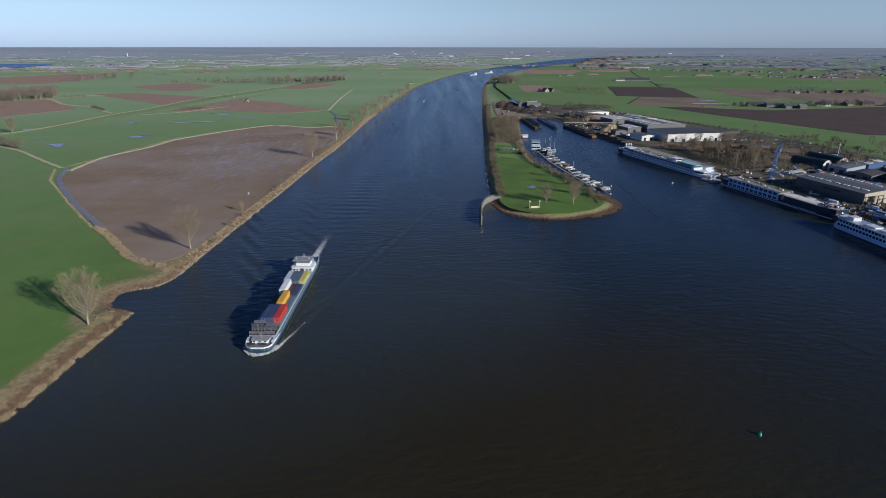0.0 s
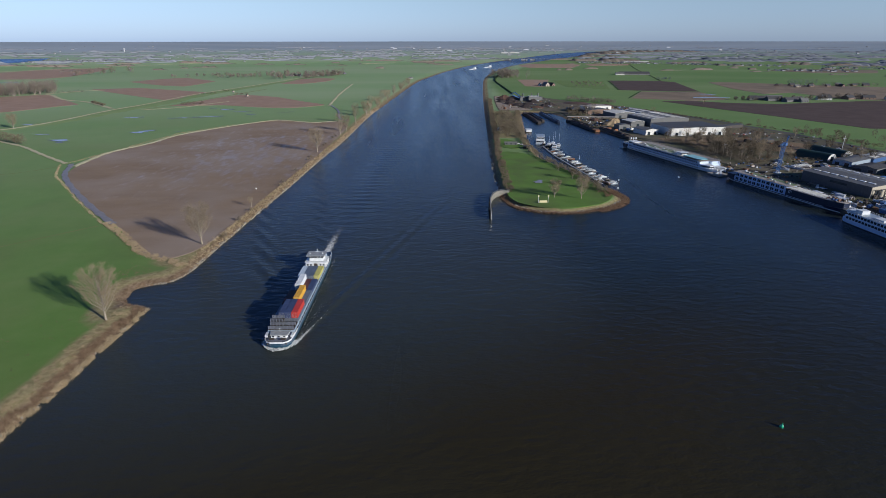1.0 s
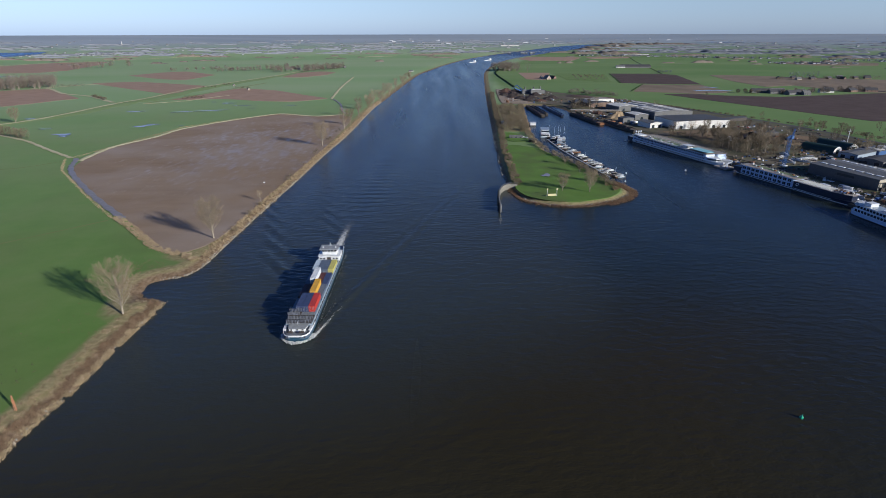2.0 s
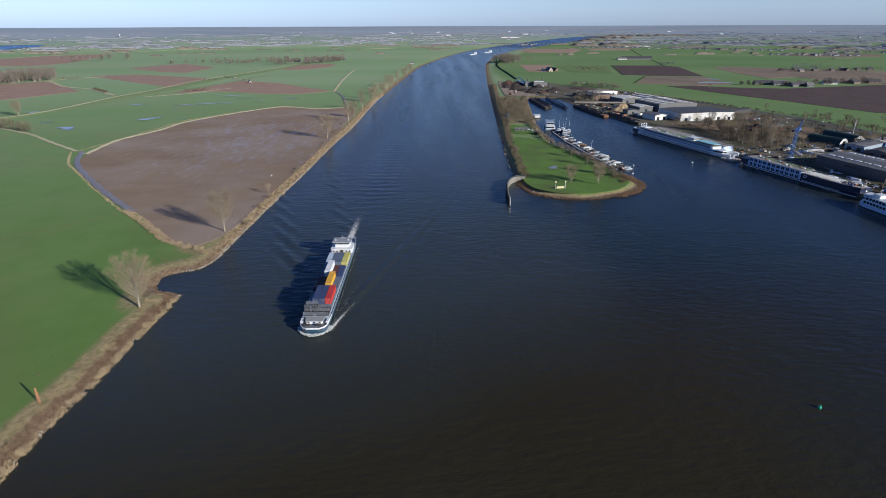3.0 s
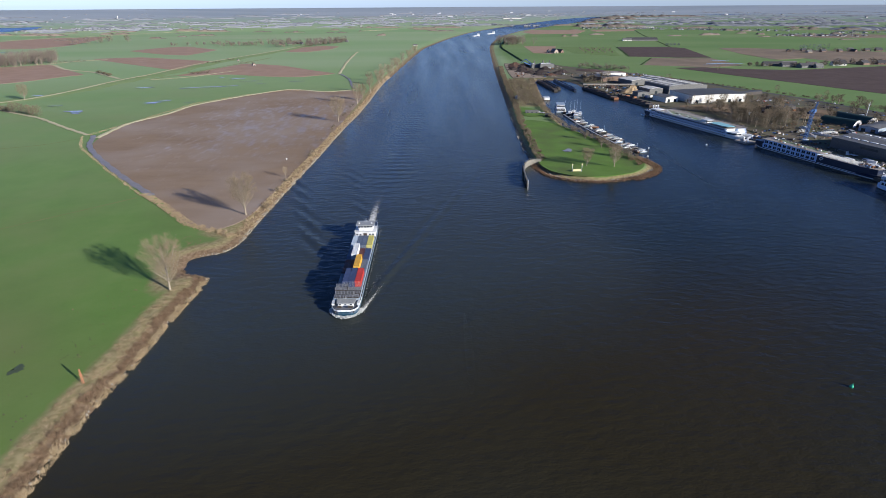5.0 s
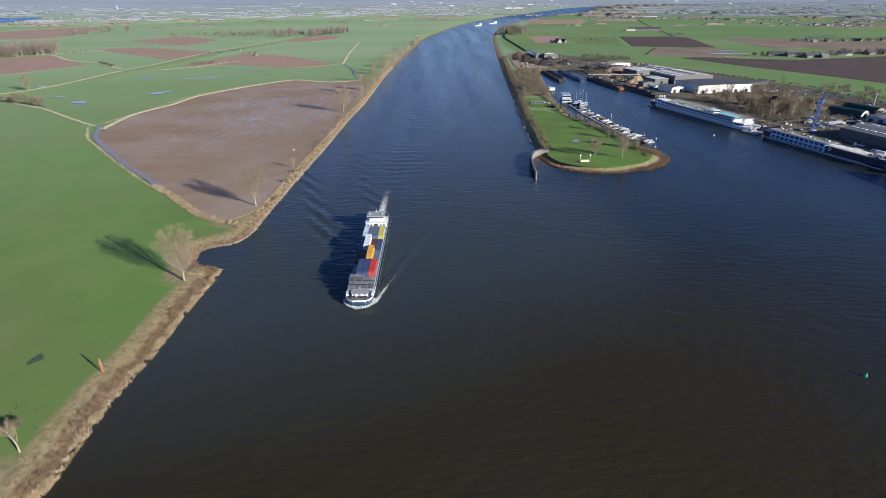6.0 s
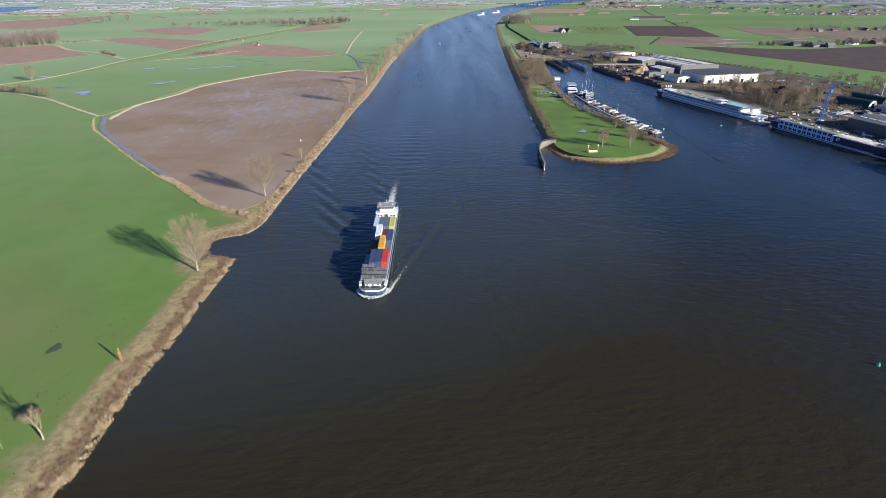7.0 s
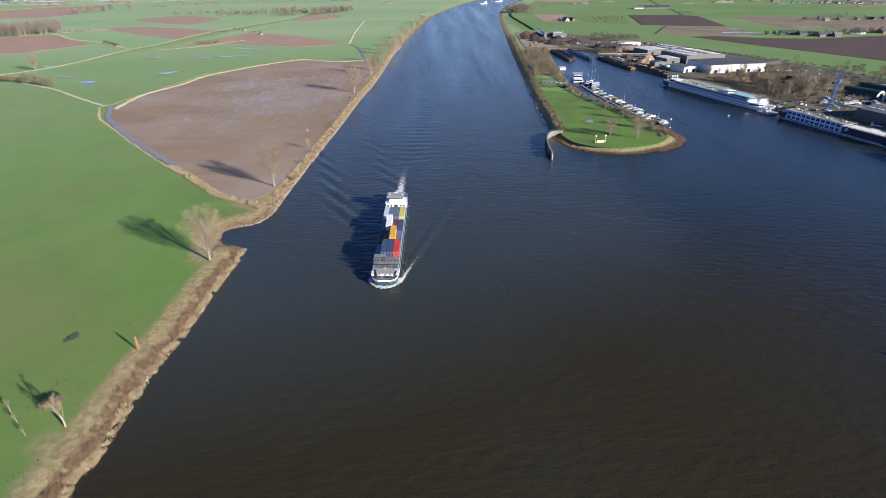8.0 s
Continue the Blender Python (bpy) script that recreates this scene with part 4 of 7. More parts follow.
thicket("orchard_trees", [(330 + 16 * i + 6 * j, 1400 + 45 * j + rng.uniform(-6, 6), 2, 5, 5) for i in range(5) for j in range(4)], GREYTWIG, "low orchard trees in rows", "trees", 70, 1.4)
thicket("conifers", [(880 + 9 * i, 1440 + rng.uniform(-8, 8), 2, 6, 15) for i in range(9)] + [(620 + 7 * i, 1640 + rng.uniform(-4, 4), 2, 5, 7) for i in range(6)], FARPINE, "dark conifers beside a farm", "trees", 60, 2.0)
thicket("tree_row", row(360, 1500, 430, 1470, 22, 6, 6) + [(470, 1010, 2, 6, 8), (330, 880, 2, 8, 10), (425, 745, 2, 6, 8), (505, 640, 2, 7, 9), (455, 690, 2, 8, 8), (480, 600, 2, 9, 9)], BROWNTWIG, "single leafless trees at field edges", "trees", 70, 1.6)


def land_ok(x, y, gap=25):
    px, py = np.array([x]), np.array([y])
    return min(max(signed(px, py, WEST_LAND)[0], signed(px, py, EAST_LAND)[0]), -signed(px, py, WEST_ARM)[0]) > gap




def canopy(name, bands, mat, label):
    """Far woods seen as one rough roof of crowns: long strips with uneven tops. bands: x0, y0, x1, y1, height, depth."""
    v, f = [], []
    for x0, y0, x1, y1, h, deep in bands:
        n = max(6, int(math.hypot(x1 - x0, y1 - y0) / (0.0016 * math.hypot(x0, y0) + 3)))
        rows_, lump = [], 1.0
        for i in range(n + 1):
            s = i / n
            if i % 3 == 0:
                lump = rng.choice((0.35, 0.7, 0.9, 1.0, 1.15))
            x, y = x0 + s * (x1 - x0), y0 + s * (y1 - y0)
            ends = min(1.0, 6 * s + 0.15, 6 * (1 - s) + 0.15)
            k0 = len(v)
            for q, share in ((0.0, 0.0), (0.12, 0.75), (0.5, 1.0), (0.88, 0.8), (1.0, 0.0)):
                up = h * share * ends * lump * rng.uniform(0.6, 1.1)
                v.append(lay(x, y + deep * (q + rng.uniform(-0.06, 0.06)), 1 + up))
            rows_.append(k0)
        for a, b in zip(rows_, rows_[1:]):
            f += [(a + j, b + j, b + j + 1, a + j + 1) for j in range(4)]
    return tagged(mesh_object(name, v, f, mat, smooth=True), label, "woods", kind="stuff")


darker, bands, groves = [], [], []
for k in range(620):
    az = rng.uniform(-0.8, 0.8)
    r = rng.choice((rng.uniform(3000, 4200), rng.uniform(3200, 5200), rng.uniform(3600, 6000), rng.uniform(4500, 8000), rng.uniform(4500, 10000)) if k % 9 else (rng.uniform(2200, 3000),))
    if az < -0.15 and r < 2500:
        continue
    x, y = r * math.sin(az), r * math.cos(az)
    long, tilt = r * rng.uniform(0.015, 0.075) * (0.6 if r < 3000 else 1), rng.uniform(-0.12, 0.12)
    x1, y1 = x + long * math.cos(tilt), y + long * math.sin(tilt)
    if not (land_ok(x, y, 80) and land_ok(x1, y1, 80) and land_ok((x + x1) / 2, (y + y1) / 2, 80)):
        continue
    if k % 3 == 0:
        (groves if r < 3300 else bands if k % 2 else darker).append((x, y, x1, y1, rng.uniform(4, 9), 0.008 * r))
    else:
        (bands if r > 3300 else groves).append((x, y, x1, y1, rng.uniform(5, 12), 0.012 * r))
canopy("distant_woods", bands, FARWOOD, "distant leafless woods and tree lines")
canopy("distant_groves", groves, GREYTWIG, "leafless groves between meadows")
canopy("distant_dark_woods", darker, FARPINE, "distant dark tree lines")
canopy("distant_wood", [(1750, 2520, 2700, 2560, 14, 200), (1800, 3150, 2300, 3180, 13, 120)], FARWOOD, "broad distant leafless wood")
canopy("river_bend_wood", [(640, 3380, 800, 3400, 9, 60), (720, 3140, 900, 3170, 13, 120), (860, 3080, 1075, 3040, 17, 160), (910, 3900, 1250, 3950, 15, 150), (1180, 4650, 1600, 4700, 15, 200), (1500, 5500, 2600, 5700, 15, 250)], GREYTWIG, "leafless wood on a river bend")
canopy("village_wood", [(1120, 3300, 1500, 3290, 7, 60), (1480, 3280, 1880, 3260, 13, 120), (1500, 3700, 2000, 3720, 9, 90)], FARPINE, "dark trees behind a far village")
# ---- farms and far towns ----
BRICK = paint("red_brick_wall", (0.2, 0.135, 0.105), 0.9, 0.35)
WHITEWALL = paint("white_wall", (0.66, 0.64, 0.6), 0.7, 0.3)
GREYWALL = paint("grey_sheet_wall", (0.14, 0.14, 0.14), 0.7, 0.35)
ROOFTILE = paint("dark_roof_tiles", (0.065, 0.063, 0.07), 0.85, 0.35)
ROOFGREY = paint("grey_sheet_roof", (0.16, 0.158, 0.155), 0.6, 0.4)
FARBRICK = paint("pale_brick_wall", (0.4, 0.33, 0.27), 0.9, 0.3)
PANE = paint("dark_window_pane", (0.03, 0.04, 0.05), 0.15, 0.2)


def gable(w, d, h, rise, over=0.4):
    """Walls with gables, and a ridged roof along y, as two shapes."""
    walls = Shape().add([(-w / 2, -d / 2, 0), (w / 2, -d / 2, 0), (w / 2, d / 2, 0), (-w / 2, d / 2, 0), (-w / 2, -d / 2, h), (w / 2, -d / 2, h), (w / 2, d / 2, h), (-w / 2, d / 2, h), (0, -d / 2, h + rise), (0, d / 2, h + rise)],
                        [(3, 2, 1, 0), (0, 1, 5, 8, 4), (2, 3, 7, 9, 6), (1, 2, 6, 5), (3, 0, 4, 7), (4, 8, 9, 7), (5, 6, 9, 8)])
    roof = Shape()
    drop = over * rise / (w / 2)
    for s in (-1, 1):
        a = [(0, -d / 2 - over, h + rise + 0.05), (s * (w / 2 + over), -d / 2 - over, h - drop + 0.05), (s * (w / 2 + over), d / 2 + over, h - drop + 0.05), (0, d / 2 + over, h + rise + 0.05)]
        b = [(x, y, z + 0.25) for x, y, z in a]
        faces = [(0, 1, 2, 3), (7, 6, 5, 4), (0, 4, 5, 1), (1, 5, 6, 2), (2, 6, 7, 3), (3, 7, 4, 0)]
        roof.add(a + b, faces if s < 0 else [q[::-1] for q in faces])
    return walls, roof


def house(name, x, y, w, d, h, rise, turn, wall, roof, label, windows=3, category="house", group=""):
    thing = empty(name, lay_pose(x, y, 2.0, turn), label, category, group)
    a, b = gable(w, d, h, rise)
    a.build("wall", wall, thing)
    b.build("roof", roof, thing)
    for k in range(windows):
        p = -d / 2 + d * (k + 0.5) / windows
        for s in (-1, 1):
            Shape().box(s * w / 2 - 0.05, s * w / 2 + 0.05, p - 0.7, p + 0.7, h * 0.35, h * 0.8).build("window", PANE, thing)
    Shape().box(-1.0, 1.0, -d / 2 - 0.06, -d / 2 + 0.06, 0, min(2.4, h * 0.8)).build("door", PANE, thing)
    return thing


FARM = "farms on the plain"
house("barn", 640, 1900, 26, 100, 4, 6, 1.55, GREYWALL, ROOFTILE, "long dark-roofed barn among meadows", 4, "barn", FARM)
house("barn", 590, 1890, 14, 28, 4, 4, 1.45, WHITEWALL, ROOFGREY, "grey-roofed shed beside a barn", 3, "barn", FARM)
house("farmhouse", 258, 1420, 11, 20, 4, 6, 0.3, FARBRICK, ROOFGREY, "pale brick farmhouse with a grey roof", 4, "house", FARM)
house("barn", 272, 1432, 10, 22, 3, 5, 0.6, BRICK, ROOFTILE, "brick barn behind a farmhouse", 3, "barn", FARM)
house("farmhouse", 246, 1436, 7, 12, 3, 4, 0.0, WHITEWALL, ROOFTILE, "small white cottage by a farm", 2, "house", FARM)
for k, (x, y, w, d, wall, roof) in enumerate(((607, 1080, 12, 34, GREYWALL, ROOFTILE), (630, 1066, 12, 30, GREYWALL, ROOFTILE), (650, 1046, 13, 32, GREYWALL, ROOFTILE), (640, 1085, 10, 30, WHITEWALL, ROOFGREY), (668, 1036, 10, 14, GREYWALL, ROOFGREY), (672, 1062, 10, 22, WHITEWALL, ROOFTILE),
                                              (735, 1080, 12, 24, WHITEWALL, ROOFTILE), (752, 1100, 11, 16, WHITEWALL, ROOFTILE), (790, 1090, 15, 18, BRICK, ROOFTILE), (830, 1092, 12, 22, BRICK, ROOFTILE), (866, 1080, 11, 20, WHITEWALL, ROOFTILE))):
    house("barn" if d > 22 else "farmhouse", x, y, w, d, 3.6, 4.2, 1.4 + 0.25 * (k % 3), wall, roof, ("dark-roofed farm shed beside a ploughed field", "farmhouse with a dark tiled roof and pale walls")[d <= 22], 3, "barn" if d > 22 else "house", FARM)
for k in range(11):
    house("farmhouse", 840 + 24 * k + rng.uniform(-6, 6), 1400 + 3 * k + rng.uniform(-25, 25), 8, rng.uniform(10, 18), 2.6, 3.6, rng.uniform(0, 3), (BRICK, FARBRICK, BRICK)[k % 3], (ROOFTILE, ROOFGREY, ROOFTILE)[k % 3], "brick farmhouse with a tiled roof in a hamlet", 2, "house", "houses of a hamlet")
for k in range(14):
    house("farmhouse", -520 + 14 * k + rng.uniform(-5, 5), 1810 + 8 * k + rng.uniform(-20, 30), 8, rng.uniform(9, 16), 2.8, 4, rng.uniform(0, 3), (BRICK, GREYWALL, WHITEWALL)[k % 3], (ROOFTILE, ROOFGREY)[k % 2], "farmhouse with a tiled roof among bare trees", 2, "house", "houses of a hamlet")
house("field_hut", -470, 1255, 4, 6, 2.0, 2.0, 0.5, FARBRICK, ROOFGREY, "small pale hut beside a track", 1, "hut")
house("field_hut", -405, 1155, 5, 8, 2.5, 2.5, 0.5, FARBRICK, ROOFTILE, "small pale hut beside a ploughed strip", 1, "hut")
house("white_cottage", -98, 1722, 5, 12, 2.2, 2, 1.4, WHITEWALL, ROOFGREY, "white boathouse on the river bank", 1, "hut")


def town(name, spots, wall, roof, label):
    """Far buildings, too small to tell apart, in one mesh for the walls and one for the roofs."""
    a, b = Shape(), Shape()
    for x, y, w, d, h in spots:
        p = lay(x, y, 2)
        k = p.xy.length / math.hypot(x, y)
        w, d, h = w * k, d * k, h * k
        a.box(p.x - w / 2, p.x + w / 2, p.y - d / 2, p.y + d / 2, p.z - 3, p.z + h)
        b.prism([(p.x - w / 2 - 0.3, p.y - d / 2 - 0.3), (p.x + w / 2 + 0.3, p.y - d / 2 - 0.3), (p.x + w / 2 + 0.3, p.y + d / 2), (p.x - w / 2 - 0.3, p.y + d / 2)], p.z + h + 0.02, p.z + h * 1.5,
                [(p.x - w / 2, p.y - 0.3), (p.x + w / 2, p.y - 0.3), (p.x + w / 2, p.y + 0.3), (p.x - w / 2, p.y + 0.3)])
    tagged(a.build(name, wall), label, "houses", kind="stuff")
    tagged(b.build(name + "_roofs", roof), "roofs of " + label, "roofs", kind="stuff")


def scatter(n, az0, az1, r0, r1, w=(9, 22), h=(4, 7)):
    out = []
    while len(out) < n:
        az, r = rng.uniform(az0, az1), rng.uniform(r0, r1)
        x, y = r * math.sin(az), r * math.cos(az)
        if land_ok(x, y, 30):
            out.append((x, y, rng.uniform(*w), rng.uniform(8, 14), rng.uniform(*h)))
    return out


FARWALL = paint("bluish_grey_far_wall", (0.34, 0.345, 0.365), 0.8, 0.4)
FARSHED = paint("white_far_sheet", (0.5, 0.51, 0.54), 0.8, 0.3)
SMALL = ((5, 10), (2.5, 5))
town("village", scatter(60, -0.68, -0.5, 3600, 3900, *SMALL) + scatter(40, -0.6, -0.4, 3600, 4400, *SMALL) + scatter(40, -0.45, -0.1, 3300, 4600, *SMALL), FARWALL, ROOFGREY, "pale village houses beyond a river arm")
lines = (((700, 2950), (1180, 2700)), ((1180, 2700), (1500, 2480)), ((1560, 2330), (1900, 2200)), ((300, 3500), (640, 3330)), ((1250, 2150), (1500, 2050)))
hamlets, grove = [], []
for (ax, ay), (bx, by) in lines:
    n = int(math.hypot(bx - ax, by - ay) / 16)
    for i in range(n):
        s = rng.random()
        x, y = ax + s * (bx - ax) + rng.uniform(-12, 12), ay + s * (by - ay) + rng.uniform(-25, 25)
        hamlets.append((x, y, rng.uniform(6, 12), rng.uniform(8, 14), rng.uniform(2.5, 4.5)))
    grove += row(ax, ay, bx, by, 6, 11, 9, 70)
town("village_east", hamlets, FARWALL, ROOFTILE, "houses of a far village with dark roofs")
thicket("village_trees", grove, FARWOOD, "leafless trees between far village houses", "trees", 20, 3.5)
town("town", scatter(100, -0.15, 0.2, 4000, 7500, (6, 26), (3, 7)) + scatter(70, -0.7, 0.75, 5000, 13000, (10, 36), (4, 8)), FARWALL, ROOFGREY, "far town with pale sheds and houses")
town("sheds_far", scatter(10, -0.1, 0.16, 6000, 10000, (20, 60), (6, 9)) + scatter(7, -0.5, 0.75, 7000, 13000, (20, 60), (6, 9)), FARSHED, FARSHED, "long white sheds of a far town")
town("glasshouses", [(1020, 3010, 130, 30, 3), (620, 5200, 160, 40, 5)], WHITEWALL, WHITEWALL, "long white sheds on the plain")
mast = empty("water_tower", lay_pose(-3350, 6100, 2, 0) @ Matrix.Diagonal((0.55, 0.55, 0.55, 1)), "slender white tower on the far horizon", "tower")
Shape().tube((0, 0, 0), (0, 0, 26), 3.0, 2.6, 12).build("shaft", WHITEWALL, mast)
Shape().tube((0, 0, 26), (0, 0, 33), 5.0, 5.4, 12).build("tank", WHITEWALL, mast)
# ---- the container ship under way ----
HULLBLUE = paint("teal_hull_paint", (0.018, 0.06, 0.1), 0.4, 0.3)
NAVY = paint("navy_hull_paint", (0.012, 0.02, 0.05), 0.35, 0.3)
HULLWHITE = paint("white_ship_paint", (0.68, 0.69, 0.7), 0.4, 0.2)
HULLSIDE = paint("slate_hull_paint", (0.075, 0.105, 0.15), 0.4, 0.25)
HULLGREY = paint("grey_blue_hull_paint", (0.3, 0.36, 0.43), 0.4, 0.2)
DECKGREY = paint("grey_deck_paint", (0.32, 0.33, 0.34), 0.6, 0.25)
DECKTAN = paint("worn_hatch_boards", (0.36, 0.31, 0.27), 0.7, 0.25)
RACKGREY = paint("dark_rack_steel", (0.16, 0.17, 0.2), 0.5, 0.3)
HOLD = paint("dark_hold_steel", (0.05, 0.04, 0.035), 0.6, 0.3)
GLASS = paint("dark_ship_glass", (0.015, 0.02, 0.03), 0.08, 0.1)
STEEL = paint("galvanised_steel", (0.45, 0.46, 0.47), 0.4, 0.2, metal=0.6)
RUST = shader("rusty_steel", ((0.13, 0.06, 0.035), (0.3, 0.14, 0.07)), scale=1.0, rough=0.85)
FROTH = shader("thin_froth", ((0.12, 0.12, 0.115), (0.36, 0.36, 0.34)), scale=0.7, rough=0.8)
FOAM = shader("foam", ((0.4, 0.41, 0.4), (0.75, 0.75, 0.73)), scale=1.5, rough=0.8)
BOX = {"blue": paint("blue_container", (0.05, 0.07, 0.15), 0.5, 0.3), "red": paint("red_container", (0.46, 0.05, 0.04), 0.5, 0.25), "yellow": paint("yellow_container", (0.6, 0.34, 0.05), 0.5, 0.2),
       "white": paint("white_container", (0.62, 0.64, 0.67), 0.5, 0.2), "slate": paint("slate_container", (0.11, 0.14, 0.2), 0.5, 0.25), "grey": paint("grey_container", (0.3, 0.32, 0.35), 0.5, 0.3),
       "maroon": paint("shaded_maroon_container", (0.1, 0.035, 0.03), 0.5, 0.3), "lime": paint("yellow_green_container", (0.48, 0.44, 0.14), 0.5, 0.2), "pale": paint("pale_blue_container", (0.45, 0.52, 0.6), 0.5, 0.2)}


def hull_rings(profile, rows):
    """profile: y, half width, sheer at each station; rows: (height as a share of the sheer, width factor). Rings run round the stern and bow."""
    rings = []
    for share, wide in rows:
        right = [(w * wide, y, s * share if share > 0 else share) for y, w, s in profile]
        rings.append(right + [(-x, y, z) for x, y, z in reversed(right)])
    return rings


def skin(rings, cap_top=True):
    sh = Shape()
    n = len(rings[0])
    verts = [p for ring in rings for p in ring]
    faces = []
    for r in range(len(rings) - 1):
        for i in range(n):
            k = (i + 1) % n
            faces.append((r * n + i, r * n + k, (r + 1) * n + k, (r + 1) * n + i))
    if cap_top:
        faces.append(tuple(range((len(rings) - 1) * n, len(rings) * n)))
    faces.append(tuple(reversed(range(n))))
    return sh.add(verts, faces)


def pane(name, mesh, mat, parent, x, y, z, turn=0.0):
    """A further piece on one shared mesh."""
    ob = new(name, mesh)
    ob.parent = parent
    ob.matrix_local = pose(x, y, z, 0, 0, turn)
    return ob


def shared_box(name, w, d, h, mat):
    me = bpy.data.meshes.new(name)
    sh = Shape().box(-w / 2, w / 2, -d / 2, d / 2, -h / 2, h / 2)
    me.from_pydata(sh.v, [], sh.f)
    me.materials.append(mat)
    return me


def rail(parent, line, z, high=1.0, mat=None, step=3.0):
    """A railing with posts and two bars along a line of x, y."""
    sh = Shape()
    for (ax, ay), (bx, by) in zip(line, line[1:]):
        n = max(1, int(math.hypot(bx - ax, by - ay) / step))
        for i in range(n + 1):
            px, py = ax + (bx - ax) * i / n, ay + (by - ay) * i / n
            sh.beam((px, py, z), (px, py, z + high), 0.07)
        for up in (0.5, 1.0):
            sh.beam((ax, ay, z + high * up), (bx, by, z + high * up), 0.06)
    return sh.build("railing", mat or HULLWHITE, parent)


SHIP = pose(SHIP_BOW.x, SHIP_BOW.y + 1.5, 0, 0, 0, 0.4)
ship = empty("container_ship", SHIP, "long inland container ship with teal hull and white wheelhouse", "ship")
stations = [(2.6, 2.6, 2.5), (3.4, 4.1, 2.5), (5.0, 5.1, 2.55), (9, 5.6, 2.7), (13, 5.7, 2.8), (40, 5.72, 2.9), (82, 5.7, 2.9), (89, 5.4, 3.3), (94, 4.6, 3.5), (96, 3.4, 3.5)]
skin(hull_rings(stations, ((-1.2, 0.86), (0.05, 0.93), (0.55, 0.985))), True).build("hull", HULLBLUE, ship)
skin(hull_rings(stations, ((0.56, 0.99), (0.95, 1.0))), True).build("strake", HULLSIDE, ship, "grey-blue upper strake of the hull")
bulwark, bow_bulwark = Shape(), Shape()
edge = [(w, y, s * 0.95) for y, w, s in stations]
for side in (-1, 1):
    for (ax, ay, az), (bx, by, bz) in zip(edge, edge[1:]):
        tall = 0.6 if by < 14 or ay > 80 else 0.25
        (bow_bulwark if by < 14 else bulwark).add([(side * ax, ay, az), (side * bx, by, bz), (side * bx, by, bz + tall), (side * ax, ay, az + tall), (side * (ax - 0.15), ay, az), (side * (bx - 0.15), by, bz), (side * (bx - 0.15), by, bz + tall), (side * (ax - 0.15), ay, az + tall)],
                    [(0, 1, 2, 3), (7, 6, 5, 4), (3, 2, 6, 7), (0, 3, 7, 4), (1, 5, 6, 2)])
bow_bulwark.box(-2.6, 2.6, 2.52, 2.68, 2.3, 2.97)
bulwark.build("bulwark", HULLGREY, ship)
bow_bulwark.build("bow_bulwark", HULLWHITE, ship, "white bulwark round the bow")
Shape().box(-1.8, 1.8, 2.42, 2.5, 1.6, 2.1).build("name_board", HULLBLUE, ship, "teal board on the bow")
coaming = Shape()
for x0, x1, y0, y1 in ((-5.15, -4.98, 10, 74), (4.98, 5.15, 10, 74), (-5.15, 5.15, 9.85, 10), (-5.15, 5.15, 74, 74.2)):
    coaming.box(x0, x1, y0, y1, 2.6, 4.0)
coaming.build("coaming", HULLGREY, ship)
Shape().box(-4.98, 4.98, 10, 74, 2.75, 2.85).build("hold_floor", HOLD, ship)
for side in (-1, 1):
    for k in range(16):
        Shape().box(side * 5.4 - 0.12, side * 5.4 + 0.12, 14 + 4 * k, 14.6 + 4 * k, 2.7, 3.3).build("bollard", HOLD, ship)
# foredeck
Shape().prism([(-3.0, 6.2), (3.0, 6.2), (3.6, 9.6), (-3.6, 9.6)], 2.5, 3.8, [(-2.9, 6.5), (2.9, 6.5), (3.5, 9.6), (-3.5, 9.6)]).build("forecastle", HULLWHITE, ship)
Shape().prism([(-3.4, 3.6), (3.4, 3.6), (4.9, 6.6), (5.3, 9.6), (-5.3, 9.6), (-4.9, 6.6)], 2.48, 2.56).build("fore_deck", RACKGREY, ship, "dark grey open fore deck")
Shape().prism([(-3.3, 6.0), (3.3, 6.0), (3.9, 9.7), (-3.9, 9.7)], 3.8, 3.98).build("forecastle_roof", DECKGREY, ship, "grey roof of the fore house")
for x in (-2.4, 0, 2.4):
    Shape().box(x * 0.9 - 0.35, x * 0.9 + 0.35, 6.2, 6.4, 3.1, 3.5).build("window", GLASS, ship)
for x in (-2.2, 2.2):
    Shape().tube((x - 0.9, 4.6, 3.3), (x + 0.9, 4.6, 3.3), 0.45, 0.45, 10).build("winch", HOLD, ship)
    Shape().beam((x * 1.4, 3.4, 2.9), (x * 1.7, 2.9, 1.7), 0.35).build("anchor", HOLD, ship)
for side in (-1, 1):
    Shape().prism([(side * 4.95 - 0.5, 6.5), (side * 4.95 + 0.5, 6.5), (side * 5.1 + 0.5, 9.3), (side * 5.1 - 0.5, 9.3)], 2.7, 3.6).build("locker", HULLWHITE, ship)
mast = Shape().tube((0, 8.5, 3.9), (0, 8.5, 5.8), 0.07, 0.05, 6).beam((-0.25, 8.5, 5.4), (0.25, 8.5, 5.4), 0.06)
mast.build("foremast", HULLWHITE, ship)
Shape().box(-4.9, 4.9, 10.1, 13.2, 4.0, 4.15).build("hatch_board", DECKGREY, ship, "worn grey hatch boards")
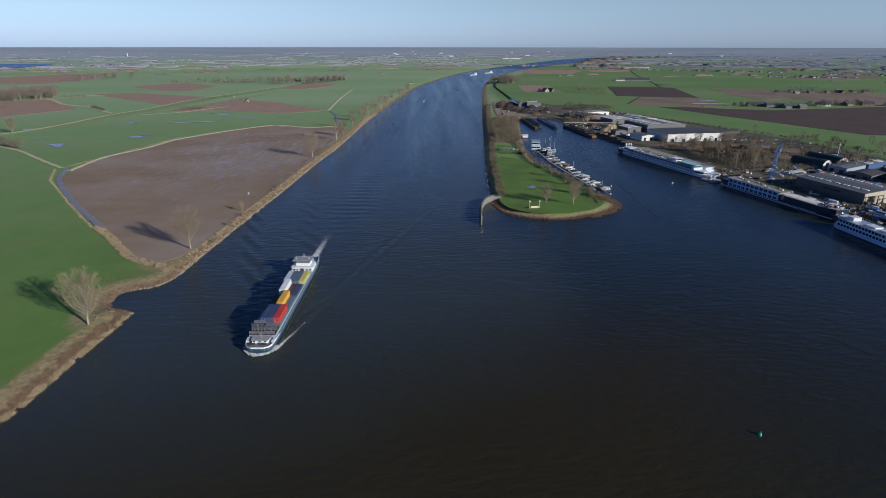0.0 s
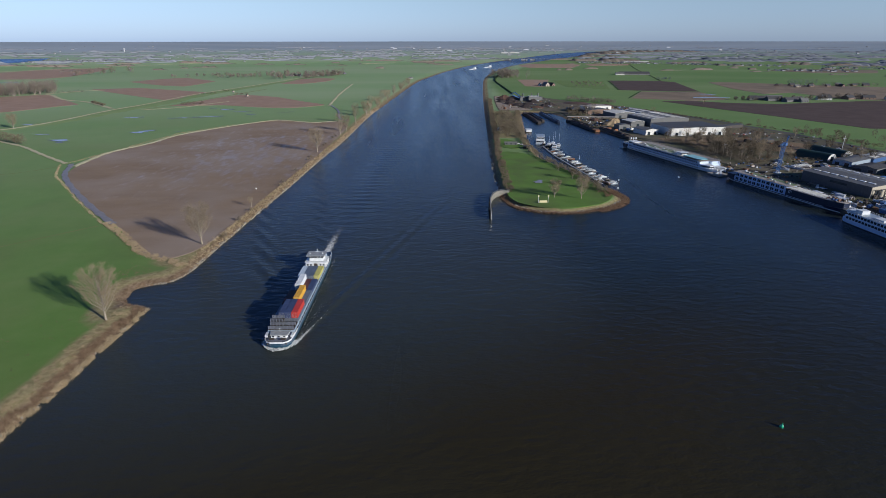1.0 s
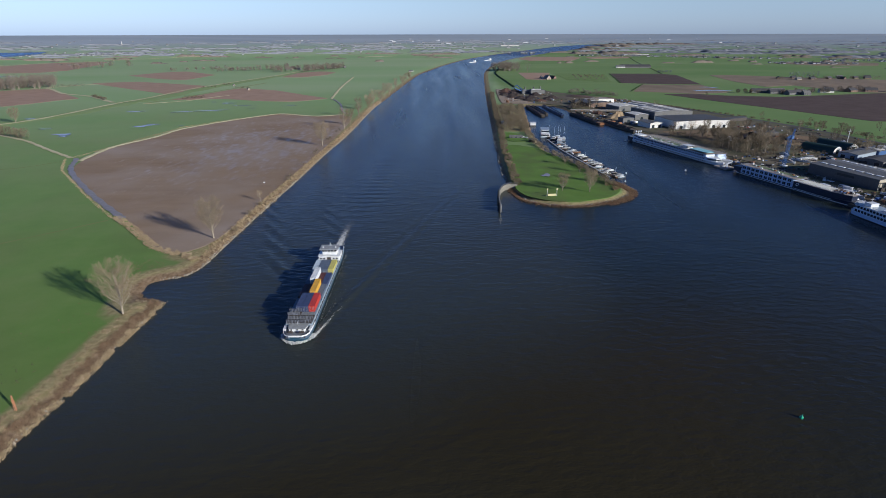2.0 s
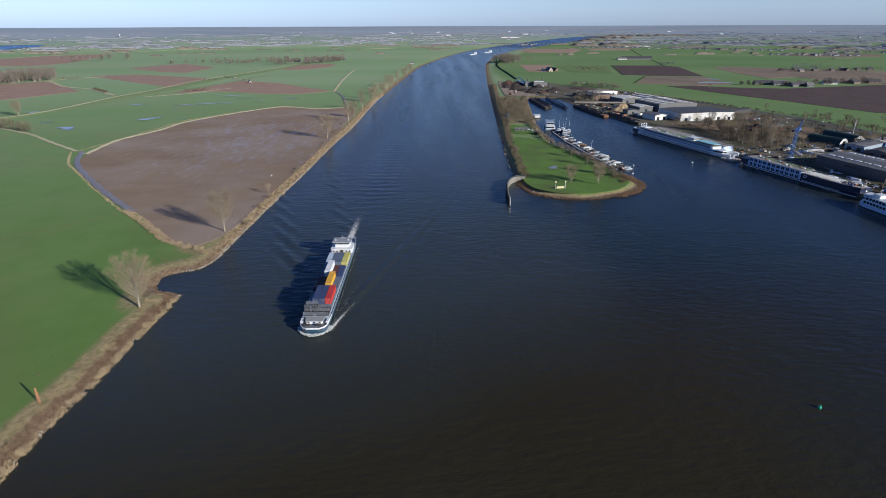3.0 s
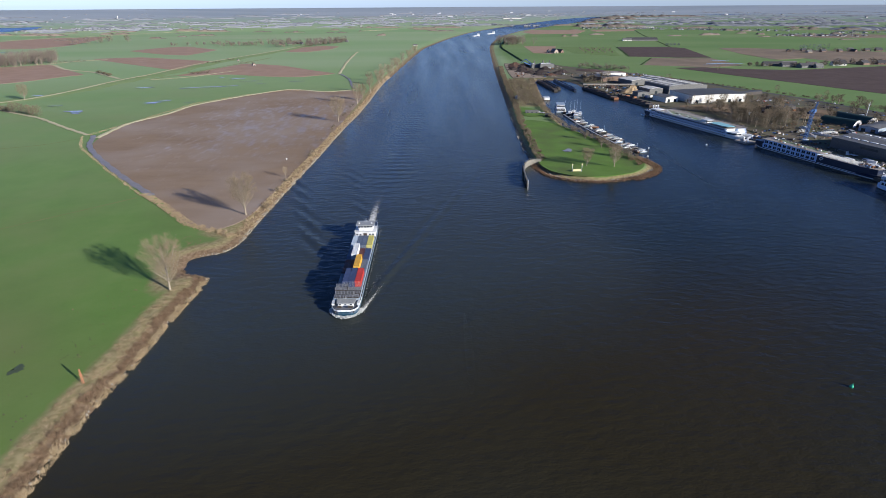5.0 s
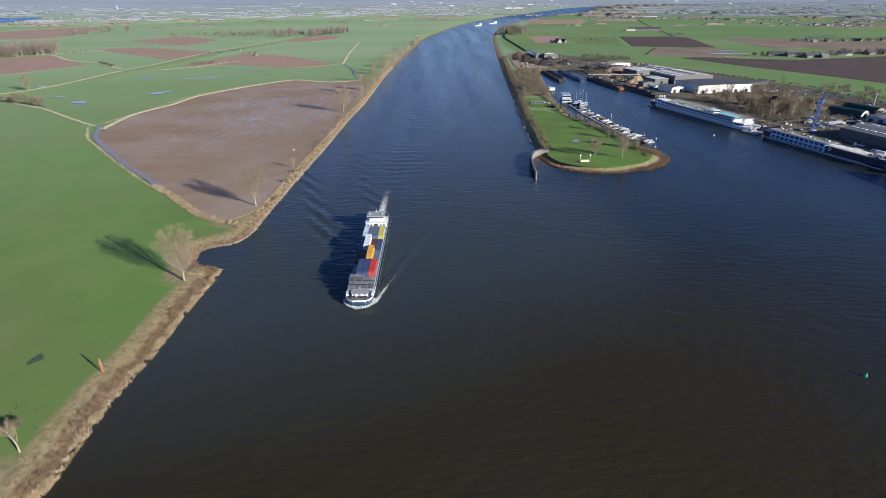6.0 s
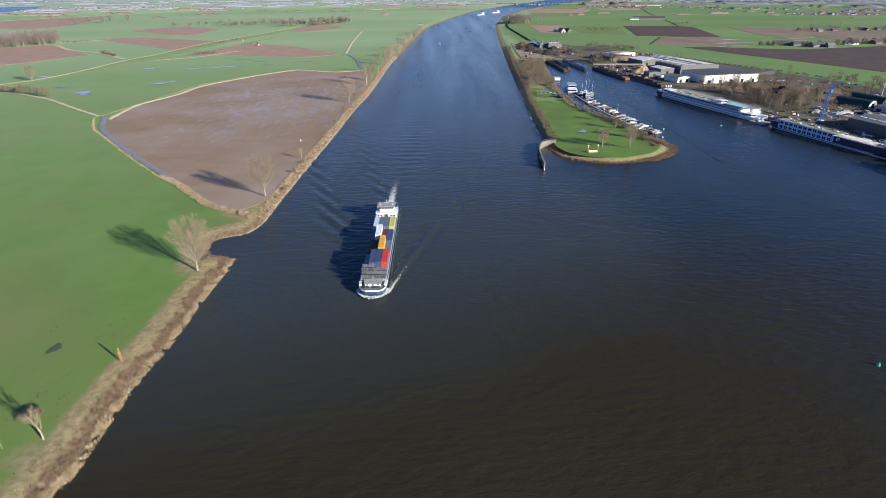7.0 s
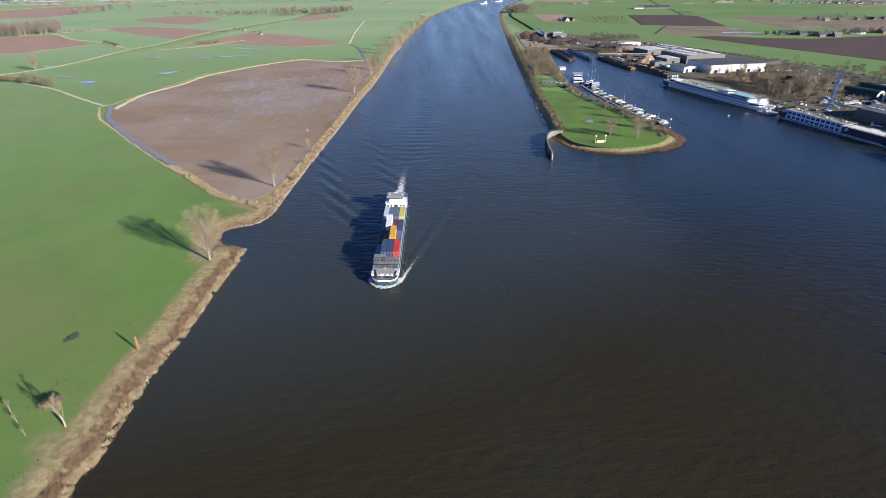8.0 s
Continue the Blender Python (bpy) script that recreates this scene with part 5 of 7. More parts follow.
# aft house, wheelhouse and stern
Shape().box(-5.2, 5.2, 75.6, 84, 2.7, 5.5, 0.3).build("aft_house", HULLWHITE, ship)
Shape().box(-5.4, 5.4, 75.3, 84.2, 5.5, 5.65, 0.2).build("boat_deck", HULLWHITE, ship)
for x in (-4, -2.4, 2.4, 4):
    Shape().box(x - 0.4, x + 0.4, 75.52, 75.64, 3.9, 4.7).build("window", GLASS, ship)
Shape().box(-0.9, 0.9, 75.5, 75.64, 2.9, 5.0).build("door", HOLD, ship)
Shape().prism([(-3.4, 77.5), (3.4, 77.5), (3.8, 82), (-3.8, 82)], 5.65, 7.4).build("wheelhouse", HULLWHITE, ship)
Shape().prism([(-3.6, 77.3), (3.6, 77.3), (4.0, 82.1), (-4.0, 82.1)], 7.4, 8.6, [(-3.8, 76.9), (3.8, 76.9), (4.1, 82.2), (-4.1, 82.2)]).build("window_band", GLASS, ship)
Shape().prism([(-4.6, 76.2), (4.6, 76.2), (4.6, 83), (-4.6, 83)], 8.6, 8.95).build("wheelhouse_roof", DECKGREY, ship, "broad grey wheelhouse roof")
for x in (-2.4, -0.8, 0.8, 2.4):
    Shape().beam((x, 77.08, 7.4), (x, 76.86, 8.6), 0.14).build("mullion", HULLWHITE, ship)
Shape().tube((0, 82, 8.95), (0, 82, 10.6), 0.09, 0.06, 6).beam((-0.35, 82, 10.1), (0.35, 82, 10.1), 0.08).box(-0.9, 0.9, 81.2, 81.45, 9.3, 9.5).build("radar_mast", HULLWHITE, ship)
for x in (-3.2, 3.2):
    Shape().box(x - 0.6, x + 0.6, 84.6, 86.4, 3.2, 6.4, 0.2).build("funnel", HULLGREY, ship)
    Shape().tube((x, 79, 8.95), (x, 79, 9.5), 0.35, 0.3, 8).build("vent", HULLWHITE, ship)
Shape().prism([(-1.2, 88), (1.2, 88), (1.0, 92.4), (-1.0, 92.4)], 3.5, 4.5).build("tender", HULLWHITE, ship, "small white tender on the stern deck")
rail(ship, [(-4.9, 93), (-5.3, 84.5), (-5.3, 75.5)], 3.3)
rail(ship, [(4.9, 93), (5.3, 84.5), (5.3, 75.5)], 3.3)
rail(ship, [(-5.3, 75.4), (5.3, 75.4)], 5.65, 0.9)


def container(colour, col, y, z, long=12.19, tint=""):
    """A corrugated freight container with doors facing the bow."""
    names = {"blue": "dark blue", "slate": "slate blue", "lime": "yellow-green", "pale": "pale blue"}
    thing = empty("shipping_container", SHIP @ pose(-3.78 + 2.52 * col, y, z), f"{names.get(colour, colour)} steel freight container stowed on a ship", "container", "containers on the ship")
    w, h, mat = 2.44, 2.6, BOX[colour]
    body = Shape().box(-w / 2 + 0.06, w / 2 - 0.06, 0.06, long - 0.06, 0.02, h - 0.06)
    n = int(long / 0.6)
    for i in range(n):
        p = 0.35 + (long - 0.7) * i / (n - 1)
        for s in (-1, 1):
            body.box(s * (w / 2 - 0.045) - 0.035, s * (w / 2 - 0.045) + 0.035, p - 0.13, p + 0.13, 0.15, h - 0.2)
        body.box(-w / 2 + 0.12, w / 2 - 0.12, p - 0.13, p + 0.13, h - 0.06, h - 0.02)
    body.build("body", mat, thing)
    frame_bars = Shape()
    for x in (-w / 2 + 0.07, w / 2 - 0.07):
        for p in (0.07, long - 0.07):
            frame_bars.box(x - 0.07, x + 0.07, p - 0.07, p + 0.07, 0, h)
        for q in (0.08, h - 0.07):
            frame_bars.box(x - 0.065, x + 0.065, 0.14, long - 0.14, q - 0.06, q + 0.06)
    for p in (0.07, long - 0.07):
        frame_bars.box(-w / 2 + 0.14, w / 2 - 0.14, p - 0.06, p + 0.06, h - 0.13, h)
    frame_bars.build("frame", mat, thing)
    for s in (-1, 1):
        door = Shape().box(s * 0.57 - 0.53, s * 0.57 + 0.53, 0.0, 0.05, 0.12, h - 0.16).build("door", mat, thing)
        for k in (-0.22, 0.22):
            Shape().tube((s * 0.57 + k, -0.04, 0.2), (s * 0.57 + k, -0.04, h - 0.25), 0.03, 0.03, 6).build("lock_bar", STEEL, door)
    return thing


def open_rack(col, y, z=4.0):
    """An empty steel flat rack standing on the hatch."""
    thing = empty("flat_rack", SHIP @ pose(-3.78 + 2.52 * col, y, z), "empty grey steel flat rack on a ship's hatch", "rack", "flat racks on the ship")
    Shape().box(-1.2, 1.2, 0, 3.2, 0, 0.2).build("bed", HOLD, thing)
    for p in (0.1, 3.1):
        for q in (0.55, 1.05, 1.5):
            Shape().box(-1.2, 1.2, p - 0.06, p + 0.06, q - 0.1, q + 0.1).build("rail", RACKGREY, thing)
        for x in (-1.13, 0, 1.13):
            Shape().box(x - 0.08, x + 0.08, p - 0.08, p + 0.08, 0.2, 1.6).build("post", RACKGREY, thing)
    return thing


LOW, MID, TOP = 2.86, 4.05, 5.48
for col, up in ((0, 4.0), (1, 4.0), (2, 4.0), (3, 4.0), (0, 5.62), (1, 5.62)):
    open_rack(col, 13.4, up)
for col in (0, 1, 2, 3):
    open_rack(col, 9.95, 4.16)
for col, colour in ((0, "grey"), (1, "grey"), (2, "slate"), (3, "slate")):
    container(colour, col, 17.0, LOW)
container("blue", 1, 17.0, LOW + 2.62)
container("blue", 2, 17.0, LOW + 2.62)
container("red", 3, 17.0, LOW + 2.62)
# maroon boxes are coloured dark for the shade beside taller stacks
for col, colour in ((0, "maroon"), (1, "maroon"), (2, "grey"), (3, "slate")):
    container(colour, col, 31.0, LOW)
container("yellow", 2, 31.0, LOW + 2.62)
for col, colour in ((0, "slate"), (1, "grey"), (2, "maroon"), (3, "blue")):
    container(colour, col, 43.6, LOW)
container("white", 1, 43.6, LOW + 2.62)
for col, colour in ((0, "pale"), (1, "slate"), (2, "slate"), (3, "lime")):
    container(colour, col, 58.6, LOW + 0.3)

# foam at the bow, along the sides and behind the stern
frng = random.Random(8)
fv, ff = [], []


def fleck(x, y, s, up=0.12, long=1.5):
    k = len(fv)
    a0 = frng.uniform(0, 6.28)
    for i in range(5):
        a, r = a0 + i * 1.2566, s * frng.uniform(0.5, 1.2)
        fv.append(SHIP @ Vector((x + r * math.cos(a), y + r * long * math.sin(a), 0.12 + frng.uniform(0, up) + 0.06 * s)))
    ff.append((k, k + 1, k + 2, k + 3, k + 4))


for _ in range(1300):
    s = frng.choice((-1, 1, 1, 1))
    y = frng.expovariate(1 / 10.0)
    fleck(s * (5.7 + 0.1 * y + abs(frng.gauss(0, 0.5 + 0.05 * y))), 5 + y, frng.uniform(0.02, 0.08), 0.12, 3.0)
for _ in range(650):
    y = frng.uniform(8, 96)
    fleck(frng.choice((-1, 1)) * (5.9 + abs(frng.gauss(0, 0.35))), y, frng.uniform(0.04, 0.1), 0.12, 4.0)
for _ in range(1200):
    y = frng.expovariate(1 / 20.0)
    fleck(frng.gauss(0, 1.0 + 0.018 * y), 95 + y, frng.uniform(0.04, 0.14) * math.exp(-y / 70), 0.12, 3.5)
tagged(mesh_object("wake_froth", fv, ff, FROTH), "thin froth beside the hull and in the wake", "foam", kind="stuff")
fv, ff = [], []
for _ in range(1500):
    a = frng.uniform(-1.6, 1.6)
    r = frng.gauss(4.8, 0.35)
    fleck(r * math.sin(a) * 1.2, 5.4 - r * math.cos(a) * 0.85 + abs(a) * 1.6, frng.uniform(0.15, 0.5), 0.55)
for _ in range(500):
    y = frng.expovariate(1 / 6.0)
    fleck(6.2 + 0.28 * y + frng.gauss(0, 0.25), 6 + y, frng.uniform(0.08, 0.3) * math.exp(-y / 16), 0.3)
for _ in range(500):
    fleck(frng.gauss(0, 1.3), 95.5 + frng.expovariate(1 / 5.0), frng.uniform(0.1, 0.32))
tagged(mesh_object("bow_wave_foam", fv, ff, FOAM), "white foam thrown up by the ship's bow and stern", "foam", kind="stuff")


def foam_sheet(name, rows, label):
    """A thin torn sheet on the water. rows: centre x, y, half width, density along the ship."""
    verts, faces, dense = [], [], []
    for k, (cx, y, half, thick) in enumerate(rows):
        for j in range(9):
            u = j / 4 - 1
            verts.append(SHIP @ Vector((cx + u * half, y, 0.34)))
            dense.append(thick * (1 - u * u) ** 0.8 if abs(u) < 1 else 0.0)
        if k:
            n = 9 * k
            faces += [(n - 9 + j, n - 8 + j, n + j + 1, n + j) for j in range(8)]
    ob = mesh_object(name, verts, faces, FOAMSHEET)
    ob.data.attributes.new("dense", "FLOAT", "POINT").data.foreach_set("value", dense)
    return tagged(ob, label, "foam", kind="stuff")


foam_sheet("stern_wake", [(0.02 * y, 95.5 + y, 2.4 + 0.03 * y, 0.9 * math.exp(-y / 46)) for y in range(0, 120, 2)], "torn white foam trailing behind the stern")
foam_sheet("bow_spray", [(6.0 + 0.3 * y, 5 + y, 1.0 + 0.05 * y, 0.8 * math.exp(-y / 14)) for y in range(0, 44, 2)], "torn white foam thrown aside by the bow")
foam_sheet("side_wash", [(6.6 + 0.06 * y, 6 + y, 1.6 + 0.05 * y, 0.5 * math.exp(-y / 16)) for y in range(0, 60, 2)], "thin foam washing along the hull")
foam_sheet("bow_spray", [(-6.0 - 0.3 * y, 5 + y, 0.9 + 0.04 * y, 0.6 * math.exp(-y / 6)) for y in range(0, 24, 2)], "torn white foam thrown aside by the bow")
# ---- moored river cruise ships ----
BLUEDECK = paint("turquoise_awning", (0.27, 0.53, 0.6), 0.6, 0.2)
TURF = paint("green_deck_turf", (0.16, 0.22, 0.11), 0.9, 0.2)
# blue of the shaded ship sides put into an off-white paint
PALEBLUE = paint("shade_blue_white_paint", (0.54, 0.63, 0.77), 0.35, 0.2)
SHIPBLUE = paint("pale_blue_ship_paint", (0.42, 0.54, 0.74), 0.35, 0.15)


def at_side(x0, y0, x1, y1, beam):
    """Pose of a ship whose visible side runs from the first to the second point on the water."""
    d = Vector((x1 - x0, y1 - y0, 0)).normalized()
    c = Vector((x0, y0, 0)) + Vector((-d.y, d.x, 0)) * beam / 2
    return pose(c.x, c.y, 0, 0, 0, math.degrees(math.atan2(-d.x, d.y)))


def ship_base(name, m, long, beam, hull, label, deck_z=2.2, strake=None):
    thing = empty(name, m, label, "ship", "ships moored along the quay")
    b = beam / 2
    line = [(0.0, b * 0.55, deck_z + 0.5), (2.5, b * 0.85, deck_z + 0.2), (7, b, deck_z), (long - 16, b, deck_z), (long - 8, b * 0.86, deck_z + 0.2), (long - 3, b * 0.55, deck_z + 0.5), (long, b * 0.12, deck_z + 0.9)]
    skin(hull_rings(line, ((-1.0, 0.85), (0.05, 0.95), (1.0, 1.0)))).build("hull", hull, thing)
    skin(hull_rings(line, ((0.02, 1.01), (0.16, 1.012)))).build("boot_top", strake or NAVY, thing)
    return thing


cruise = ship_base("river_cruise_ship", at_side(193.5, 595, 231, 467, 11.4), 133, 11.4, HULLWHITE, "white river cruise ship with three window rows moored at the quay", 2.6)
Shape().box(-5.6, 5.6, 7, 118, 2.6, 5.0, 0.8).build("lower_deck", PALEBLUE, cruise)
Shape().box(-5.5, 5.5, 14, 116, 5.02, 7.6, 0.8).build("upper_deck", PALEBLUE, cruise)
Shape().box(-5.75, 5.75, 12, 117, 7.6, 7.82, 0.8).build("sun_deck", DECKTAN, cruise, "worn tan sun deck")
for y0, y1 in ((30, 50), (56, 78)):
    Shape().box(-3.4, 4.4, y0, y1, 7.84, 7.9).build("deck_turf", TURF, cruise, "green turf on the sun deck")
Shape().prism([(-5.3, 94), (5.3, 94), (5.3, 110), (3.8, 116), (-3.8, 116), (-5.3, 110)], 9.0, 9.3).build("awning", BLUEDECK, cruise, "turquoise awning over the fore deck")
for side in (-1, 1):
    for y in (94.5, 99.5, 104.5, 109.5):
        Shape().beam((side * 5.1, y, 7.8), (side * 5.1, y, 9.0), 0.16).build("awning_post", HULLWHITE, cruise)
Shape().prism([(-5.2, 116), (5.2, 116), (4.2, 122), (2.4, 126), (-2.4, 126), (-4.2, 122)], 2.8, 5.4).build("fore_lounge", HULLWHITE, cruise)
Shape().prism([(-5.25, 117), (5.25, 117), (4.28, 122.05), (2.45, 126.1), (-2.45, 126.1), (-4.28, 122.05)], 3.6, 4.6).build("lounge_window", GLASS, cruise)
WIN = shared_box("window", 0.08, 1.15, 0.9, GLASS)
BIGWIN = shared_box("window", 0.08, 1.75, 1.5, GLASS)
for side in (-1, 1):
    for k in range(52):
        pane("window", WIN, GLASS, cruise, side * 5.62, 10 + 2.05 * k, 3.9)
    for k in range(41):
        pane("window", BIGWIN, GLASS, cruise, side * 5.52, 16.5 + 2.4 * k, 6.35)
    for k in range(46):
        pane("window", WIN, GLASS, cruise, side * 5.73, 12 + 2.3 * k, 1.7)
    Shape().box(side * 5.66 - 0.05, side * 5.66 + 0.05, 8, 117, 4.92, 5.12).build("deck_band", NAVY, cruise, "thin navy band between the decks")
    rail(cruise, [(side * 5.6, 12.5), (side * 5.6, 93)], 7.82, 1.0)
    rail(cruise, [(side * 4.4, 118), (side * 2.6, 129), (side * 0.9, 135)], 3.0, 1.0)
Shape().box(-3.4, 3.4, 82, 89, 7.84, 10.2, 0.4).build("wheelhouse", HULLWHITE, cruise)
Shape().box(-3.5, 3.5, 88.1, 89.1, 8.7, 9.7).build("wheelhouse_window", GLASS, cruise)
Shape().box(-3.9, 3.9, 81.6, 90, 10.2, 10.4).build("wheelhouse_roof", HULLWHITE, cruise)
Shape().tube((0, 84, 10.4), (0, 84, 13), 0.15, 0.08, 6).beam((-1.5, 84, 12), (1.5, 84, 12), 0.15).build("radar_mast", HULLWHITE, cruise)
Shape().box(-4.8, 4.8, 6, 17, 5.0, 8.4, 0.6).build("stern_house", HULLWHITE, cruise)
Shape().box(-4.85, 4.85, 8, 15, 6.3, 7.3).build("stern_window", GLASS, cruise)
for x in (-3, 0, 3):
    Shape().tube((x, 8, 8.4), (x, 8, 10.6), 0.35, 0.3, 8).tube((x, 8, 10.4), (x, 8, 11.8), 0.95, 0.7, 8).build("vent", HULLWHITE, cruise)
Shape().prism([(-4.6, -2.5), (4.6, -2.5), (5.5, 4), (5.5, 8), (-5.5, 8), (-5.5, 4)], 0.6, 4.6, [(-5.0, -3.5), (5.0, -3.5), (5.6, 4), (5.6, 8), (-5.6, 8), (-5.6, 4)]).build("stern", NAVY, cruise)
rail(cruise, [(-5.4, 7), (-4.8, -3), (4.8, -3), (5.4, 7)], 4.6, 1.0)
for k in range(11):
    Shape().box(-2.5 + (k % 3) * 2.2, -1.3 + (k % 3) * 2.2, 24 + 5.2 * k, 26.5 + 5.2 * k, 7.9, 8.5).build("deck_locker", (HULLWHITE, DECKGREY, HULLWHITE, HOLD)[k % 4], cruise)
for k in range(26):
    Shape().box(3.4, 4.0, 19 + 2.7 * k, 20.7 + 2.7 * k, 7.9, 8.25).build("deck_lounger", (HULLWHITE, PALEBLUE)[k % 2], cruise)
sister = ship_base("river_cruise_ship", cruise.matrix_world @ pose(-11.9, 6, 0), 124, 11.0, HULLWHITE, "river cruise ship with a worn tan sun deck moored inside another", 2.6)
Shape().box(-5.4, 5.4, 5, 112, 2.6, 4.9, 0.8).build("lower_deck", PALEBLUE, sister)
Shape().box(-5.3, 5.3, 8, 111, 4.92, 7.3, 0.8).build("upper_deck", PALEBLUE, sister)
Shape().box(-5.45, 5.45, 6, 112, 7.3, 7.5, 0.8).build("sun_deck", DECKTAN, sister, "worn tan sun deck")
Shape().box(2.6, 5.0, 14, 106, 7.52, 7.58).build("deck_turf", TURF, sister, "strip of green turf along the sun deck")
for k in range(44):
    pane("window", WIN, GLASS, sister, 5.42, 8 + 2.3 * k, 3.8)
    pane("window", WIN, GLASS, sister, 5.32, 10 + 2.25 * k, 6.2)
for side in (-1, 1):
    rail(sister, [(side * 5.2, 7), (side * 5.2, 111)], 7.5, 1.0, STEEL)
tender = empty("dinghy", pose(189.5, 593, 0, 0, 0, 20), "small white dinghy tied at a ship's stern", "boat")
Shape().prism([(-0.8, -2), (0.8, -2), (0.9, 1), (0, 2.6), (-0.9, 1)], 0, 0.7).build("hull", HULLWHITE, tender)

hotel = ship_base("hotel_ship", at_side(236, 450, 266, 344, 11.4), 110, 11.4, NAVY, "navy-hulled passenger ship with paired cabin windows, partly stripped", 2.4, HULLWHITE)
Shape().box(-5.8, 5.8, 7, 58, 1.1, 4.3, 0.3).build("lower_deck", SHIPBLUE, hotel)
Shape().box(-5.75, 5.75, 8, 57, 4.32, 7.58, 0.3).build("upper_deck", SHIPBLUE, hotel)
Shape().box(-5.6, 5.6, 5, 60, 7.6, 7.8, 0.4).build("sun_deck", DECKTAN, hotel)
Shape().box(-4.6, -0.5, 12, 58, 7.82, 7.9).build("deck_turf", TURF, hotel, "strip of green turf on the roof deck")
TALLWIN = shared_box("window", 0.12, 1.25, 2.0, GLASS)
for side in (-1, 1):
    for k in range(11):
        for j in (-0.95, 0.95):
            for z in (2.75, 5.95):
                pane("window", TALLWIN, GLASS, hotel, side * 5.8, 10.5 + 4.4 * k + j * 0.82, z)
    rail(hotel, [(side * 5.3, 6), (side * 5.3, 60)], 7.8, 1.0, STEEL)
Shape().box(-5.2, 5.2, -2, 6.5, 1.5, 5.2, 1.0).build("stern_block", NAVY, hotel)
Shape().prism([(-5.7, 58), (5.7, 58), (5.7, 90), (4.4, 97), (2.6, 102), (-2.6, 102), (-4.4, 97), (-5.7, 90)], 2.3, 6.2).build("fore_house", NAVY, hotel, "navy forward part of the ship")
Shape().prism([(-5.8, 58), (5.8, 58), (5.8, 90), (4.5, 97), (2.7, 102.3), (-2.7, 102.3), (-4.5, 97), (-5.8, 90)], 6.2, 6.4).build("fore_deck", DECKTAN, hotel)
for k in range(14):
    Shape().box(-4.6, 4.6, 61 + 2.0 * k, 61.3 + 2.0 * k, 6.42, 7.0).build("deck_frame", STEEL, hotel)
for side in (-1, 1):
    Shape().box(side * 5.78 - 0.05, side * 5.78 + 0.05, 59, 90, 1.0, 1.3).build("hull_stripe", HULLWHITE, hotel, "white stripe along the hull")
    rail(hotel, [(side * 5.6, 59), (side * 5.6, 90), (side * 4.3, 97), (side * 2.5, 102)], 6.4, 1.0, HULLWHITE)
    ornament = Shape()
    for q in range(14):
        turn, r = 0.42 * q, 1.5 - 0.07 * q
        ornament.beam((side * 5.8, 61.5 + r * math.cos(turn), 4.2 + r * math.sin(turn)), (side * 5.8, 61.5 + (r - 0.07) * math.cos(turn + 0.44), 4.2 + (r - 0.07) * math.sin(turn + 0.44)), 0.4)
    ornament.build("scroll", HULLWHITE, hotel, "white scroll ornament on the ship's side")
for k in range(10):
    Shape().box(-3.5 + (k % 4) * 1.9, -2.3 + (k % 4) * 1.9, 9 + 4.9 * k, 10.6 + 4.9 * k, 7.9, 8.7).build("deck_locker", (HULLWHITE, DECKGREY, RUST)[k % 3], hotel)

packet = ship_base("river_cruise_ship", at_side(252.5, 336, 264, 226, 11.4), 110, 11.4, SHIPBLUE, "pale blue and white river cruise ship with two window rows", 2.4)
Shape().box(-5.5, 5.5, 3, 100, 2.42, 4.9, 0.6).build("lower_deck", PALEBLUE, packet)
Shape().box(-5.4, 5.4, 5, 99, 4.92, 7.4, 0.6).build("upper_deck", PALEBLUE, packet)
Shape().box(-5.6, 5.6, 3, 100, 7.4, 7.6, 0.4).build("sun_deck", HULLGREY, packet)
for side in (-1, 1):
    for k in range(38):
        pane("window", BIGWIN, GLASS, packet, side * 5.53, 6 + 2.4 * k, 3.7)
        pane("window", BIGWIN, GLASS, packet, side * 5.43, 7 + 2.4 * k, 6.2)
    rail(packet, [(side * 5.4, 4), (side * 5.4, 99)], 7.6, 1.0)
Shape().box(-3, 3, 8, 13, 7.6, 9.8, 0.3).build("wheelhouse", HULLWHITE, packet)
Shape().tube((0, 10, 9.8), (0, 10, 13), 0.15, 0.1, 6).beam((-1.4, 10, 12), (1.4, 10, 12), 0.15).build("radar_mast", HULLWHITE, packet)
for k in range(6):
    Shape().box(-3, 3, 22 + 11 * k, 29 + 11 * k, 7.62, 8.5, 0.3).build("deck_house", HULLWHITE, packet)

pontoon = empty("landing_stage", pose(236, 462, 0, 0, 0, 20), "pale landing stage with gangways between ships", "pontoon")
Shape().box(-6, 6, -5, 9, -0.4, 1.2, 0.4).build("float", DECKTAN, pontoon)
Shape().beam((-5, 0, 1.6), (9, 6, 3.4), 1.6, 0.25).build("gangway", HULLWHITE, pontoon)
Shape().beam((-4, -4, 1.4), (4, 4, 3.0), 1.4, 0.25).build("gangway", HULLWHITE, pontoon)


